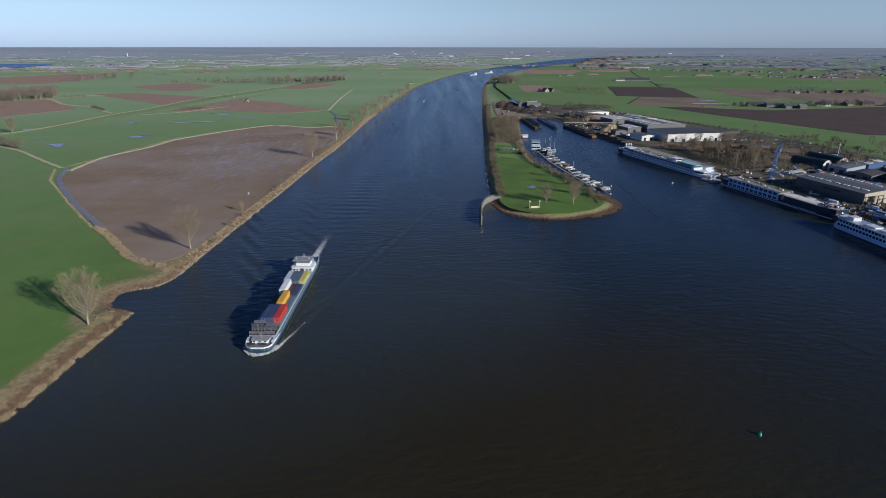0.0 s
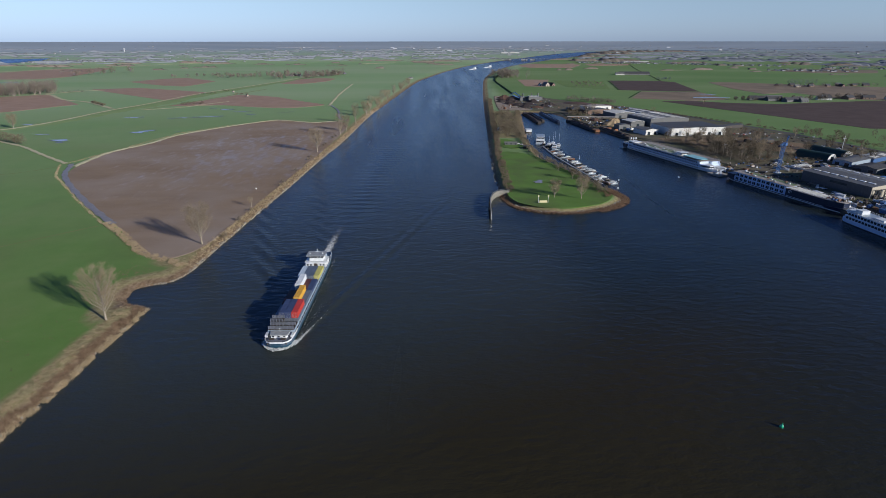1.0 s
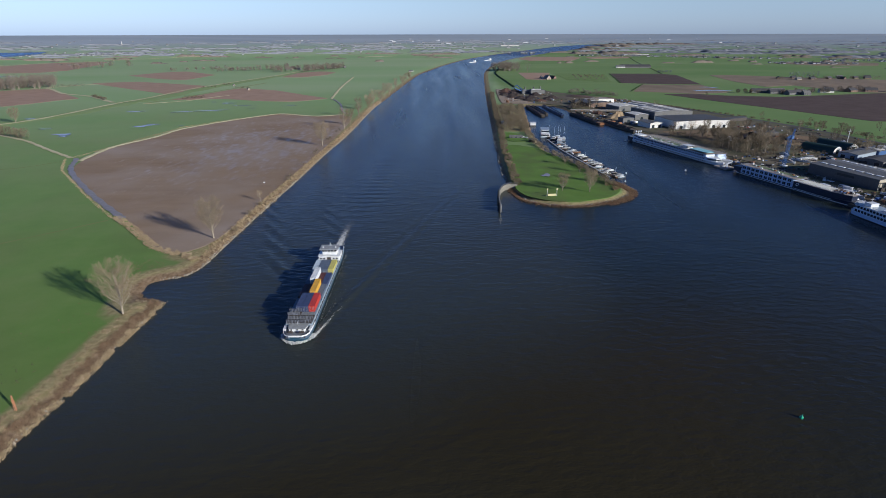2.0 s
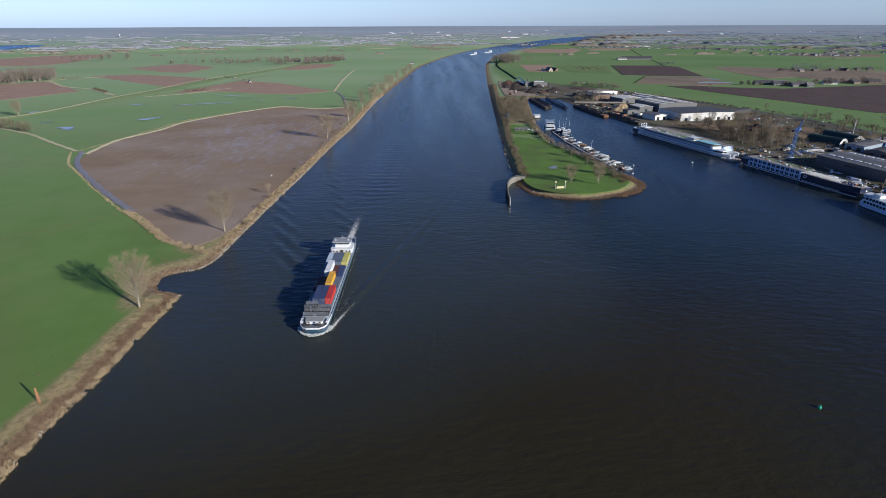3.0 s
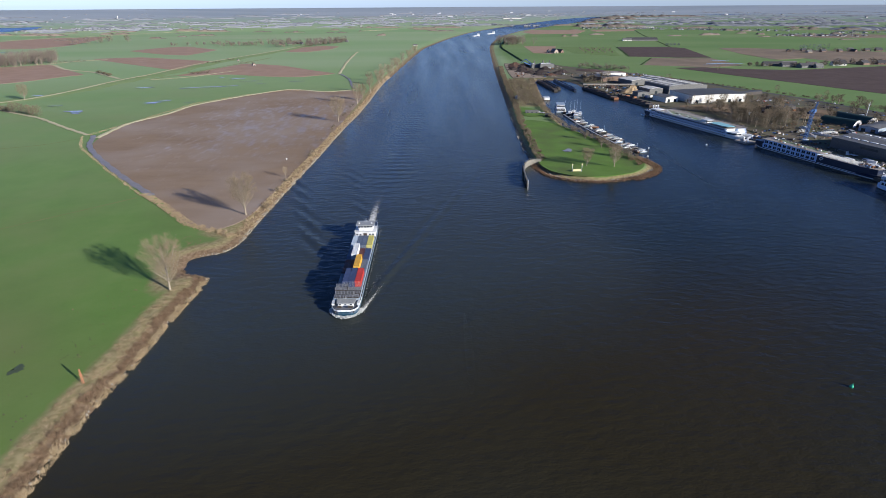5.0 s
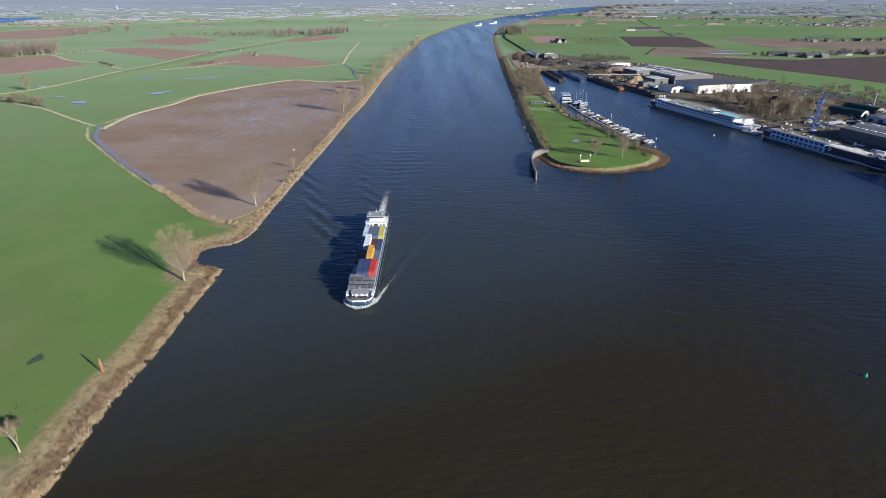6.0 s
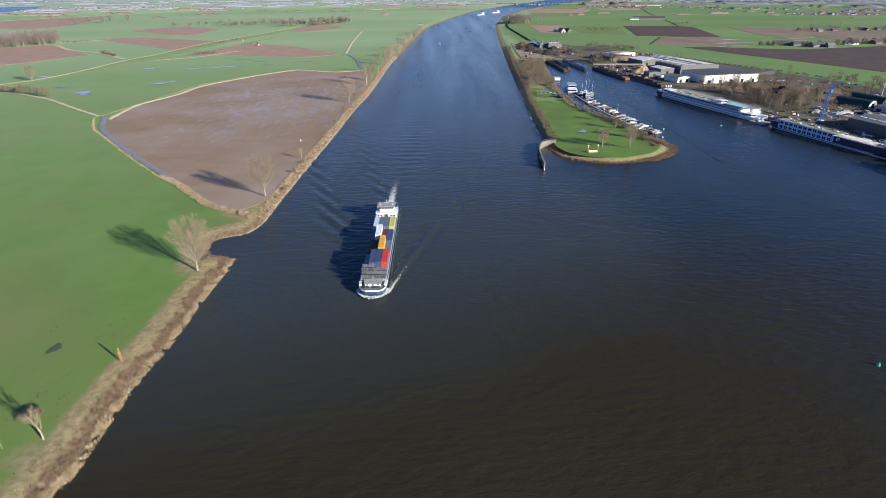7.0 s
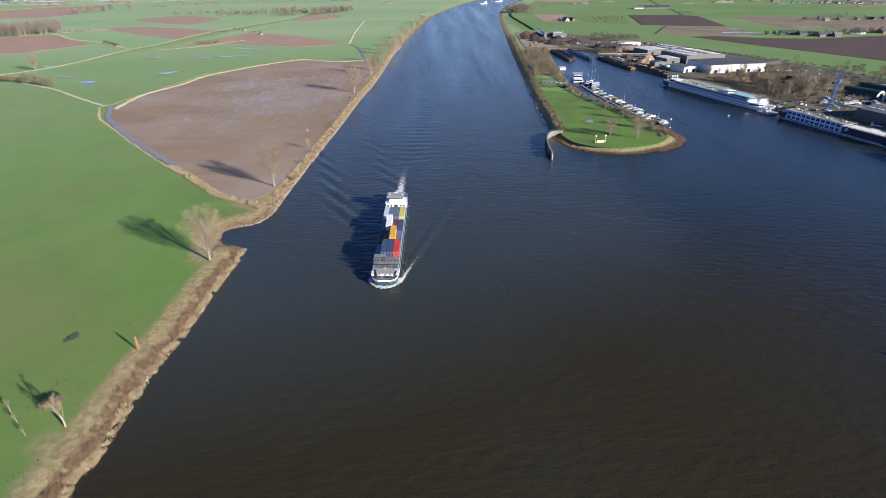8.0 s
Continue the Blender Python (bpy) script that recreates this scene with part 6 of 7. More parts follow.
# ---- pleasure boats ----
def boat(name, x, y, turn, long, label, cabin=True, masted=False, hull=None, top=None, group="boats along the jetty", z=0.0):
    thing = empty(name, pose(x, y, z, 0, 0, turn), label, "boat", group)
    b, up = long * 0.15, long * 0.1
    line = [(-0.5, 0.82, 0.95), (-0.3, 0.95, 0.92), (0.0, 1.0, 0.95), (0.2, 0.9, 1.05), (0.34, 0.64, 1.18), (0.44, 0.32, 1.3), (0.5, 0.04, 1.4)]
    skin(hull_rings([(y * long, b * w, up * h) for y, w, h in line], ((-0.3, 0.6), (0.25, 0.85), (1.0, 1.0)))).build("hull", hull or HULLWHITE, thing)
    skin(hull_rings([(y * long, b * w * 1.02, up * h) for y, w, h in line], ((0.86, 0.985), (0.96, 1.0)))).build("rubbing_strake", HOLD, thing)
    if cabin:
        def block(w0, y0, y1, z0, z1, rake, w1):
            return Shape().prism([(-b * w0, y0 * long), (b * w0, y0 * long), (b * w0 * 0.86, y1 * long), (-b * w0 * 0.86, y1 * long)], up * z0, up * z1, [(-b * w1, y0 * long + 0.1), (b * w1, y0 * long + 0.1), (b * w1 * 0.86, (y1 - rake) * long), (-b * w1 * 0.86, (y1 - rake) * long)])
        block(0.74, -0.3, 0.3, 0.95, 1.55, 0.06, 0.68).build("cabin", top or HULLWHITE, thing)
        block(0.7, -0.26, 0.14, 1.55, 1.95, 0.03, 0.66).build("window", GLASS, thing)
        block(0.72, -0.28, 0.12, 1.95, 2.1, 0.01, 0.7).build("cabin_roof", top or HULLWHITE, thing)
    Shape().box(-b * 0.7, b * 0.7, -long * 0.48, -long * 0.31, up * 0.96, up * 1.1).build("cockpit", DECKTAN, thing)
    if masted:
        Shape().tube((0, long * 0.08, 1.0), (0, long * 0.08, 1.0 + long * 0.85), 0.07, 0.04, 6).beam((0, long * 0.08, 2.6), (0, -long * 0.35, 2.6), 0.12).build("mast", HULLWHITE, thing)
    return thing


brng = random.Random(17)
JETTY = [(107, 600), (110, 545), (116, 500), (122, 462), (126, 430)]
for k in range(34):
    s = k / 33 * 3.999
    i = int(s)
    jx, jy = JETTY[i][0] + (JETTY[i + 1][0] - JETTY[i][0]) * (s - i), JETTY[i][1] + (JETTY[i + 1][1] - JETTY[i][1]) * (s - i)
    long = brng.uniform(5.0, 9.5)
    boat(("motor_yacht", "sailing_boat")[k % 7 == 1], jx + (2.5, 8.5)[k % 2] + brng.uniform(-1, 1), jy + brng.uniform(-2, 2), brng.choice((-75, -80, -70, -100, 20)), long,
         ("motor yacht with a pale cabin moored at a jetty", "sailing boat with a bare mast at a jetty", "small cabin cruiser moored at a jetty")[1 if k % 7 == 1 else 2 * (k % 2)], True, k % 7 == 1, (HULLWHITE, HOLD, NAVY, HULLGREY, RUST, HULLGREY, HULLWHITE)[k % 7], (HULLWHITE, DECKGREY, DECKTAN)[k % 3])
for k, (x, y, t, l) in enumerate(((113, 604, -20, 16), (117, 592, -15, 20), (110, 618, -10, 14), (119, 612, -25, 15), (123, 600, -15, 16))):
    boat("work_boat", x, y, t, l, "dark working boat with a pale cabin and masts", True, True, (NAVY, HULLGREY, HOLD)[k % 3], HULLWHITE, "working boats by the houseboat")
jet = empty("jetty", pose(0, 0, 0), "narrow wooden jetty on piles beside moored boats", "jetty")
for (ax, ay), (bx, by) in zip(JETTY, JETTY[1:]):
    Shape().beam((ax - 2, ay, 0.8), (bx - 2, by, 0.8), 1.4, 0.25).build("walkway", DECKGREY, jet)
for k in range(14):
    s = k / 13 * 3.999
    i = int(s)
    jx, jy = JETTY[i][0] + (JETTY[i + 1][0] - JETTY[i][0]) * (s - i) - 0.7, JETTY[i][1] + (JETTY[i + 1][1] - JETTY[i][1]) * (s - i)
    Shape().tube((jx, jy, -1.5), (jx, jy, 2.4), 0.16, 0.16, 7).build("pile", HOLD, jet)
house_boat = empty("houseboat", pose(107, 628, 0, 0, 0, -8), "large white two-storey houseboat with dark windows", "houseboat")
Shape().box(-5.5, 5.5, -15, 15, -0.5, 1.2, 0.5).build("pontoon", HULLGREY, house_boat)
Shape().box(-5, 5, -14, 13, 1.2, 4.2, 0.4).build("ground_floor", HULLWHITE, house_boat)
Shape().box(-4.4, 4.4, -6, 12, 4.2, 7.2, 0.4).build("upper_floor", HULLWHITE, house_boat)
Shape().box(-4.9, 4.9, -6.5, 12.5, 7.2, 7.5, 0.2).build("roof", HULLGREY, house_boat)
for k in range(8):
    pane("window", BIGWIN, GLASS, house_boat, 5.03, -11.5 + 3 * k, 2.8)
    pane("window", BIGWIN, GLASS, house_boat, -5.03, -11.5 + 3 * k, 2.8)
for k in range(5):
    pane("window", BIGWIN, GLASS, house_boat, 4.43, -4 + 3.3 * k, 5.8)
    pane("window", BIGWIN, GLASS, house_boat, -3.2 + 1.7 * k, -6.02, 5.7, 90)
    pane("window", BIGWIN, GLASS, house_boat, -3.6 + 1.8 * k, -14.02, 2.8, 90)
ark = empty("houseboat", pose(105, 702, 0, 0, 0, 0), "small white floating cabin", "houseboat")
Shape().box(-4, 4, -5, 5, -0.4, 0.8).build("pontoon", HOLD, ark)
Shape().box(-3.6, 3.6, -4.5, 4.5, 0.8, 3.6, 0.2).build("cabin", HULLWHITE, ark)
Shape().box(-4, 4, -5, 5, 3.6, 3.8, 0.2).build("roof", HULLWHITE, ark)


# ---- barges and cargo quay ----
def barge(x0, y0, x1, y1, beam, label, hull, load=None, heap=3.0):
    m = at_side(x0, y0, x1, y1, beam)
    long = math.hypot(x1 - x0, y1 - y0)
    thing = empty("barge", m, label, "barge", "barges in the harbour")
    b = beam / 2
    skin(hull_rings([(0, b * 0.9, 2.4), (3, b, 2.2), (long - 6, b, 2.2), (long, b * 0.6, 2.8)], ((-0.8, 0.9), (0.1, 1.0), (1.0, 1.0)))).build("hull", hull, thing)
    for s in (-1, 1):
        Shape().box(s * (b - 0.7) - 0.1, s * (b - 0.7) + 0.1, 5, long - 7, 2.2, 3.4).build("coaming", hull, thing)
    for y in (5, long - 7):
        Shape().box(-b + 0.8, b - 0.8, y - 0.1, y + 0.1, 2.2, 3.4).build("bulkhead", hull, thing)
    Shape().box(-b * 0.6, b * 0.6, 0.8, 4.2, 2.3, 4.4, 0.2).build("deck_house", HOLD, thing)
    if load:
        for k in range(6):
            sh = Shape()
            sh.prism([(-b + 1.0, 6 + (long - 15) * k / 6), (b - 1.0, 6 + (long - 15) * k / 6), (b - 1.0, 6 + (long - 15) * (k + 1) / 6), (-b + 1.0, 6 + (long - 15) * (k + 1) / 6)], 2.2, 2.4 + heap * (0.5 + 0.5 * ((k * 7) % 5) / 5),
                     [(-0.8, 7 + (long - 15) * k / 6), (0.8, 7 + (long - 15) * k / 6), (0.8, 5 + (long - 15) * (k + 1) / 6), (-0.8, 5 + (long - 15) * (k + 1) / 6)])
            sh.build("heap", load, thing)
    return thing


SAND = shader("sand_heap", ((0.24, 0.17, 0.1), (0.36, 0.27, 0.17)), scale=0.3, rough=0.95)
SCRAP = shader("scrap_metal", ((0.035, 0.028, 0.026), (0.1, 0.058, 0.042), (0.2, 0.085, 0.05)), scale=0.25, detail=8, rough=0.85, spread=0.7)
DARKSCRAP = shader("dark_scrap", ((0.016, 0.015, 0.016), (0.068, 0.048, 0.042)), scale=0.3, detail=8, rough=0.8)
BLUEIRON = paint("blue_crane_paint", (0.045, 0.11, 0.27), 0.5, 0.3)
GREENSHED = paint("dark_green_sheet", (0.02, 0.05, 0.042), 0.6, 0.25)
BELT = paint("weathered_conveyor", (0.38, 0.34, 0.3), 0.7, 0.25)
barge(174, 800, 189, 700, 9.5, "dark cargo barge with a rust-red end", HOLD, DARKSCRAP, 2.0)
rusty = [ob for ob in bpy.data.objects if ob.name.startswith("barge")][0]
Shape().prism([(-4.6, 93.6), (4.6, 93.6), (3.0, 101.6), (-3.0, 101.6)], 0.3, 2.7, [(-4.8, 93.6), (4.8, 93.6), (3.2, 101.9), (-3.2, 101.9)]).build("bow", RUST, rusty, "rust-red bow")
barge(200, 722, 214, 645, 9.5, "dark barge laden with scrap beside the quay", HOLD, DARKSCRAP, 2.4)
barge(122, 880, 128, 775, 8, "dark flat barge with steel pipes", HOLD, DARKSCRAP, 1.2)
barge(131, 880, 137, 790, 6, "narrow dark barge at the head of the harbour", HOLD)
barge(150, 888, 157, 778, 5.5, "low dark pontoon barge with white rails", NAVY, HULLGREY, 0.4)


def heap(name, x, y, r, h, mat, label, seed=0, z=2.1):
    """A rough pile with an uneven top."""
    hr = random.Random(seed)
    n, m = 16, 5
    verts, faces = [], []
    for j in range(m):
        for i in range(n):
            a, f = 2 * math.pi * i / n, 1 - j / m
            rr = r * f * hr.uniform(0.82, 1.15)
            verts.append((x + rr * math.cos(a), y + rr * math.sin(a), z - 0.2 + h * (1 - f ** 1.4) * hr.uniform(0.8, 1.15) * (j > 0)))
    verts.append((x, y, z + h))
    for j in range(m - 1):
        faces += [(j * n + i, j * n + (i + 1) % n, (j + 1) * n + (i + 1) % n, (j + 1) * n + i) for i in range(n)]
    faces += [((m - 1) * n + i, (m - 1) * n + (i + 1) % n, m * n) for i in range(n)]
    return tagged(mesh_object(name, verts, faces, mat), label, "heap", "heaps in the harbour yard")


for k, (x, y, r, h) in enumerate(((118, 1010, 14, 5), (126, 1050, 16, 6), (112, 1080, 14, 5), (135, 1090, 18, 7), (150, 1000, 15, 4), (140, 960, 13, 5), (158, 950, 12, 4), (172, 965, 13, 5), (185, 985, 14, 6), (165, 1040, 14, 6), (120, 1120, 16, 6), (108, 1045, 12, 5), (130, 985, 13, 5), (150, 1120, 15, 5))):
    heap("scrap_mound", x, y, r, h, (DARKSCRAP, DARKSCRAP, SCRAP, DARKSCRAP)[k % 4], ("dark heap of scrap metal in a yard", "dark heap of scrap metal in a yard", "rust-red heap of scrap iron in a yard", "dark heap of scrap metal in a yard")[k % 4], k)
heap("sand_mound", 226, 748, 15, 9, SAND, "brown heap of sand on the quay", 31)
heap("sand_mound", 238, 775, 11, 6, SAND, "low heap of gravel on the quay", 32)
heap("sand_mound", 214, 790, 9, 4, SCRAP, "rusty heap beside the quay", 33)
heap("earth_mound", 270, 985, 30, 3, SCRAP, "long bank of reddish earth behind the sheds", 34)
heap("earth_mound", 240, 1020, 26, 3, DARKSOIL, "long bank of dark earth behind the sheds", 35)
conv = empty("conveyor", pose(0, 0, 0), "long weathered conveyor on steel trestles", "conveyor")
Shape().beam((176, 802, 6.5), (246, 789, 7.5), 3.0, 1.0).build("belt", BELT, conv)
for k in range(5):
    x, y = 182 + 14 * k, 801 - 2.6 * k
    Shape().beam((x - 1, y, 0.3), (x, y, 6.4), 0.4).beam((x + 1, y, 0.3), (x, y, 6.4), 0.4).build("trestle", HOLD, conv)


def lattice(a, b, w, mat, name, parent, bays):
    """A square lattice mast from a to b."""
    a, b = Vector(a), Vector(b)
    d = (b - a).normalized()
    u = d.cross(Vector((0, 0, 1)) if abs(d.z) < 0.9 else Vector((1, 0, 0))).normalized() * w / 2
    v = d.cross(u).normalized() * w / 2
    sh = Shape()
    corners = [u + v, u - v, -u - v, -u + v]
    for c in corners:
        sh.beam(a + c, b + c, 0.28)
    for k in range(bays):
        p, q = a.lerp(b, k / bays), a.lerp(b, (k + 1) / bays)
        for i in range(4):
            c, e = corners[i], corners[(i + 1) % 4]
            sh.beam(p + c, q + e, 0.16)
            sh.beam(q + c, q + e, 0.16)
    return sh.build(name, mat, parent)


crane = empty("tower_crane", pose(284, 460, 2.0, 0, 0, 25), "blue lattice harbour crane with a folded jib", "crane")
Shape().box(-2.2, 2.2, -2.2, 2.2, 0, 1.2, 0.2).build("base", HULLWHITE, crane)
lattice((0, 0, 1.2), (0.8, 0, 24), 2.0, BLUEIRON, "mast", crane, 11)
Shape().box(0.6, 3.6, -1.4, 1.4, 24, 26.6, 0.2).build("cab", BLUEIRON, crane)
lattice((3, 0, 26.4), (9.5, 3, 31), 0.9, BLUEIRON, "jib", crane, 6)
lattice((1, 0, 26), (-6, -1.5, 25), 1.0, BLUEIRON, "counter_jib", crane, 4)
Shape().box(-7.5, -5, -2.2, -0.6, 23.6, 25.2).build("counterweight", NAVY, crane)
gantry = empty("scrap_crane", pose(150, 1080, 2.0, 0, 0, 10), "blue material crane over scrap heaps", "crane")
Shape().box(-4, 4, -4, 4, 0, 4, 0.4).build("undercarriage", BLUEIRON, gantry)
Shape().beam((0, 0, 4), (-14, 6, 15), 1.6).beam((-14, 6, 15), (-22, 10, 8), 1.2).build("arm", BLUEIRON, gantry)
Shape().box(-2, 2, -3, 3, 4, 7.5, 0.3).build("cab", HULLWHITE, gantry)
plant_hall = empty("processing_plant", pose(165, 1075, 2.0, 0, 0, 8), "grey scrap plant with a blue feed belt and stacks", "plant")
Shape().box(-22, 22, -7, 7, 0, 7, 0.3).build("hall", GREYWALL, plant_hall)
Shape().box(-8, 12, -16, -7, 0, 9, 0.3).build("annex", GREYWALL, plant_hall)
Shape().box(-7, 11, -16.5, -7, 9, 9.4).build("annex_roof", HULLWHITE, plant_hall)
for x in (-15, 2, 15):
    Shape().tube((x, 0, 7), (x, 0, 13), 1.2, 1.0, 10).build("stack", GREYWALL, plant_hall)
Shape().beam((-22, -3, 5), (-40, -16, 12), 1.6).build("feed_belt", BLUEIRON, plant_hall)
xc = empty("excavator", pose(100, 930, 2.0, 0, 0, 40), "dark excavator at the edge of a scrap yard", "excavator")
Shape().box(-1.6, 1.6, -2.2, 2.2, 0, 1.2).build("track", HOLD, xc)
Shape().box(-1.5, 1.5, -2, 2, 1.3, 3.4, 0.2).build("cab", RUST, xc)
Shape().beam((0, 1, 2.5), (0, 5, 6), 0.5).beam((0, 5, 6), (0, 8, 2), 0.4).build("arm", RUST, xc)


def hall(name, x, y, w, d, h, turn, wall, roof, label, rise=1.2, lights=0, doors=0, category="shed", light_mat=None):
    """A low-pitched shed with roof lights and doors on its front (local -y) face."""
    thing = empty(name, pose(x, y, 2.0, 0, 0, turn), label, category, "sheds round the harbour")
    a, b = gable(w, d, h, rise, 0.3)
    a.build("wall", wall, thing)
    b.build("roof", roof, thing)
    for k in range(lights):
        p = -d / 2 + d * (k + 0.5) / lights
        for s in (-1, 1):
            z = h + rise * 0.5 + 0.38
            Shape().add([(s * w * 0.08, p - d * 0.28 / lights, h + rise * 0.84 + 0.42), (s * w * 0.42, p - d * 0.28 / lights, h + rise * 0.16 + 0.42), (s * w * 0.42, p + d * 0.28 / lights, h + rise * 0.16 + 0.42), (s * w * 0.08, p + d * 0.28 / lights, h + rise * 0.84 + 0.42),
                         (s * w * 0.08, p - d * 0.28 / lights, h + rise * 0.84 + 0.2), (s * w * 0.42, p - d * 0.28 / lights, h + rise * 0.16 + 0.2), (s * w * 0.42, p + d * 0.28 / lights, h + rise * 0.16 + 0.2), (s * w * 0.08, p + d * 0.28 / lights, h + rise * 0.84 + 0.2)],
                        [(0, 1, 2, 3) if s < 0 else (3, 2, 1, 0), (0, 4, 5, 1), (1, 5, 6, 2), (2, 6, 7, 3), (3, 7, 4, 0)]).build("roof_light", light_mat or WHITEWALL, thing)
    for k in range(doors):
        p = -w / 2 + w * (k + 0.5) / doors
        Shape().box(p - 1.8, p + 1.8, -d / 2 - 0.1, -d / 2 + 0.02, 0, min(h * 0.7, 4)).build("door", PANE, thing)
    return thing


# wall shade and gable sunlight are painted into these two sheet colours
CLADDING = paint("shade_dark_cladding", (0.075, 0.075, 0.08), 0.6, 0.3)
TANPANEL = paint("sunlit_tan_panel", (0.42, 0.37, 0.29), 0.7, 0.2)
DARKROOF = paint("dark_felt_roof", (0.075, 0.078, 0.085), 0.7, 0.3)
hall("warehouse", 300, 683, 72, 48, 9.5, 10, WHITEWALL, DARKROOF, "long white warehouse with a flat dark roof", 0.5, 0, 5, "warehouse")
hall("workshop", 246, 676, 18, 24, 6, 18, WHITEWALL, ROOFGREY, "small white-fronted workshop beside a warehouse", 1.5, 0, 2)
hall("factory_hall", 292, 762, 58, 56, 10, 14, GREYWALL, ROOFGREY, "large grey hall with white roof lights", 2.0, 5, 3, "hall")
hall("shed", 252, 742, 20, 24, 7, 14, GREYWALL, WHITEWALL, "small white-roofed shed beside the quay", 1.2, 0, 1)
hall("shed", 228, 712, 16, 12, 6, 14, GREYWALL, DARKROOF, "dark low shed behind the barges", 1.0, 0, 1)
hall("shed", 262, 836, 34, 34, 7, 16, GREYWALL, WHITEWALL, "grey shed with a white roof", 1.5, 0, 2)
hall("shed", 300, 845, 26, 50, 7, 16, WHITEWALL, WHITEWALL, "pale shed with a white ribbed roof", 1.5, 3, 1, light_mat=ROOFGREY)
hall("shed", 236, 880, 40, 26, 6, 20, BRICK, DARKROOF, "low shed with a dark roof", 1.2, 0, 2)
hall("shed", 250, 925, 48, 22, 6, 22, WHITEWALL, BELT, "long shed with a pale tan roof", 1.2, 0, 3)
hall("shed", 214, 905, 26, 20, 5, 10, HOLD, DARKROOF, "dark open shed near the harbour head", 1.0, 0, 1)
big = hall("boat_hall", 315, 412, 38, 58, 8.5, 15, CLADDING, ROOFGREY, "large grey boat hall with painted-in wall shade and rows of roof lights", 1.6, 0, 0, "hall")
# thin panel laid on the front wall to carry its sunlit tan
Shape().add([(-18.8, -29.08, 0.1), (18.8, -29.08, 0.1), (18.8, -29.08, 8.4), (0, -29.08, 10.0), (-18.8, -29.08, 8.4), (-18.8, -28.9, 0.1), (18.8, -28.9, 0.1), (18.8, -28.9, 8.4), (0, -28.9, 10.0), (-18.8, -28.9, 8.4)], [(0, 1, 2, 3, 4), (0, 5, 6, 1), (1, 6, 7, 2), (4, 9, 5, 0), (2, 7, 8, 3), (3, 8, 9, 4)]).build("gable_panel", TANPANEL, big, "tan gable of the hall with sunlight painted in")
for x in (-12, 10):
    Shape().box(x - 3, x + 3, -29.2, -29.05, 0.1, 6).build("door", PANE, big)
for k in range(7):
    for x in (-11, 11):
        Shape().box(x - 1.0, x + 1.0, -25 + 7.6 * k, -20 + 7.6 * k, 9.0, 9.75).build("roof_light", HULLWHITE, big)
Shape().box(-19.25, -19.05, -10, 4, 5.0, 6.6).build("window_band", PANE, big)
for k, (x, y, l) in enumerate(((359, 525, 32), (385, 542, 38))):
    thing = empty("arched_hangar", pose(x, y, 2.0, 0, 0, 25 - 9 * k), "dark green arched hangar with a pale door", "hangar", "sheds round the harbour")
    arch = [(7.5 * math.cos(math.pi * i / 12), 7.0 * math.sin(math.pi * i / 12)) for i in range(13)]
    sh = Shape()
    sh.add([(p, -l / 2, q) for p, q in arch] + [(p, l / 2, q) for p, q in arch], [(i, i + 1, 14 + i, 13 + i) for i in range(12)])
    sh.build("shell", GREENSHED, thing, smooth=True)
    for end in (-1, 1):
        Shape().add([(p * 0.98, end * (l / 2 - 0.2), q * 0.98) for p, q in arch], [tuple(range(13)) if end > 0 else tuple(reversed(range(13)))]).build("end_wall", WHITEWALL, thing)
        Shape().box(-2.2, 2.2, end * (l / 2 - 0.1) - 0.15, end * (l / 2 - 0.1) + 0.15, 0, 4.2).build("door", PANE, thing)
hall("shed", 378, 500, 16, 40, 4.5, -60, HULLGREY, ROOFGREY, "low grey-blue shed in the yard", 1.0, 0, 2)
hall("shed", 408, 515, 16, 36, 4.5, -60, BLUEIRON, ROOFGREY, "blue and grey shed in the yard", 1.0, 2, 2)
hall("shed", 372, 468, 18, 26, 4.5, -60, GREYWALL, ROOFTILE, "grey shed with a dark roof in the yard", 1.5, 0, 2)
hall("shed", 400, 450, 24, 40, 7, -50, GREYWALL, BELT, "tan-roofed shed in the yard", 1.2, 0, 2)
hall("shed", 425, 480, 20, 36, 6, -60, GREYWALL, ROOFTILE, "dark-roofed shed in the yard", 1.5, 0, 2)
hall("shed", 385, 400, 40, 30, 8, -45, WHITEWALL, BELT, "pale hall behind the boat hall", 1.5, 3, 2)
hall("shed", 350, 610, 12, 30, 4, -75, HOLD, DARKROOF, "low dark shed by the lane", 1.0, 0, 2)
hall("shed", 372, 720, 10, 40, 4, -65, HOLD, DARKROOF, "row of low dark sheds behind a warehouse", 0.8, 0, 2)
mast2 = empty("signal_mast", pose(399, 546, 2.0), "white steel mast with a cross arm", "mast")
Shape().tube((0, 0, 0), (0, 0, 17), 0.3, 0.18, 8).build("pole", HULLWHITE, mast2)
Shape().beam((-1.6, 0, 15.5), (1.6, 0, 15.5), 0.3).beam((0, 0, 16.5), (1, 1, 18), 0.25).build("arm", HULLWHITE, mast2)
for k, (x, y) in enumerate(((308, 480), (316, 472), (322, 486), (300, 492), (330, 470), (340, 482), (312, 505), (296, 474))):
    boat("laid_up_yacht", x, y, 40 + 25 * k, 11 + (k % 3) * 2, "white yacht laid up ashore under a cover", True, False, HULLWHITE, (HULLWHITE, DECKTAN, DECKGREY)[k % 3], "yachts laid up ashore", 2.6)
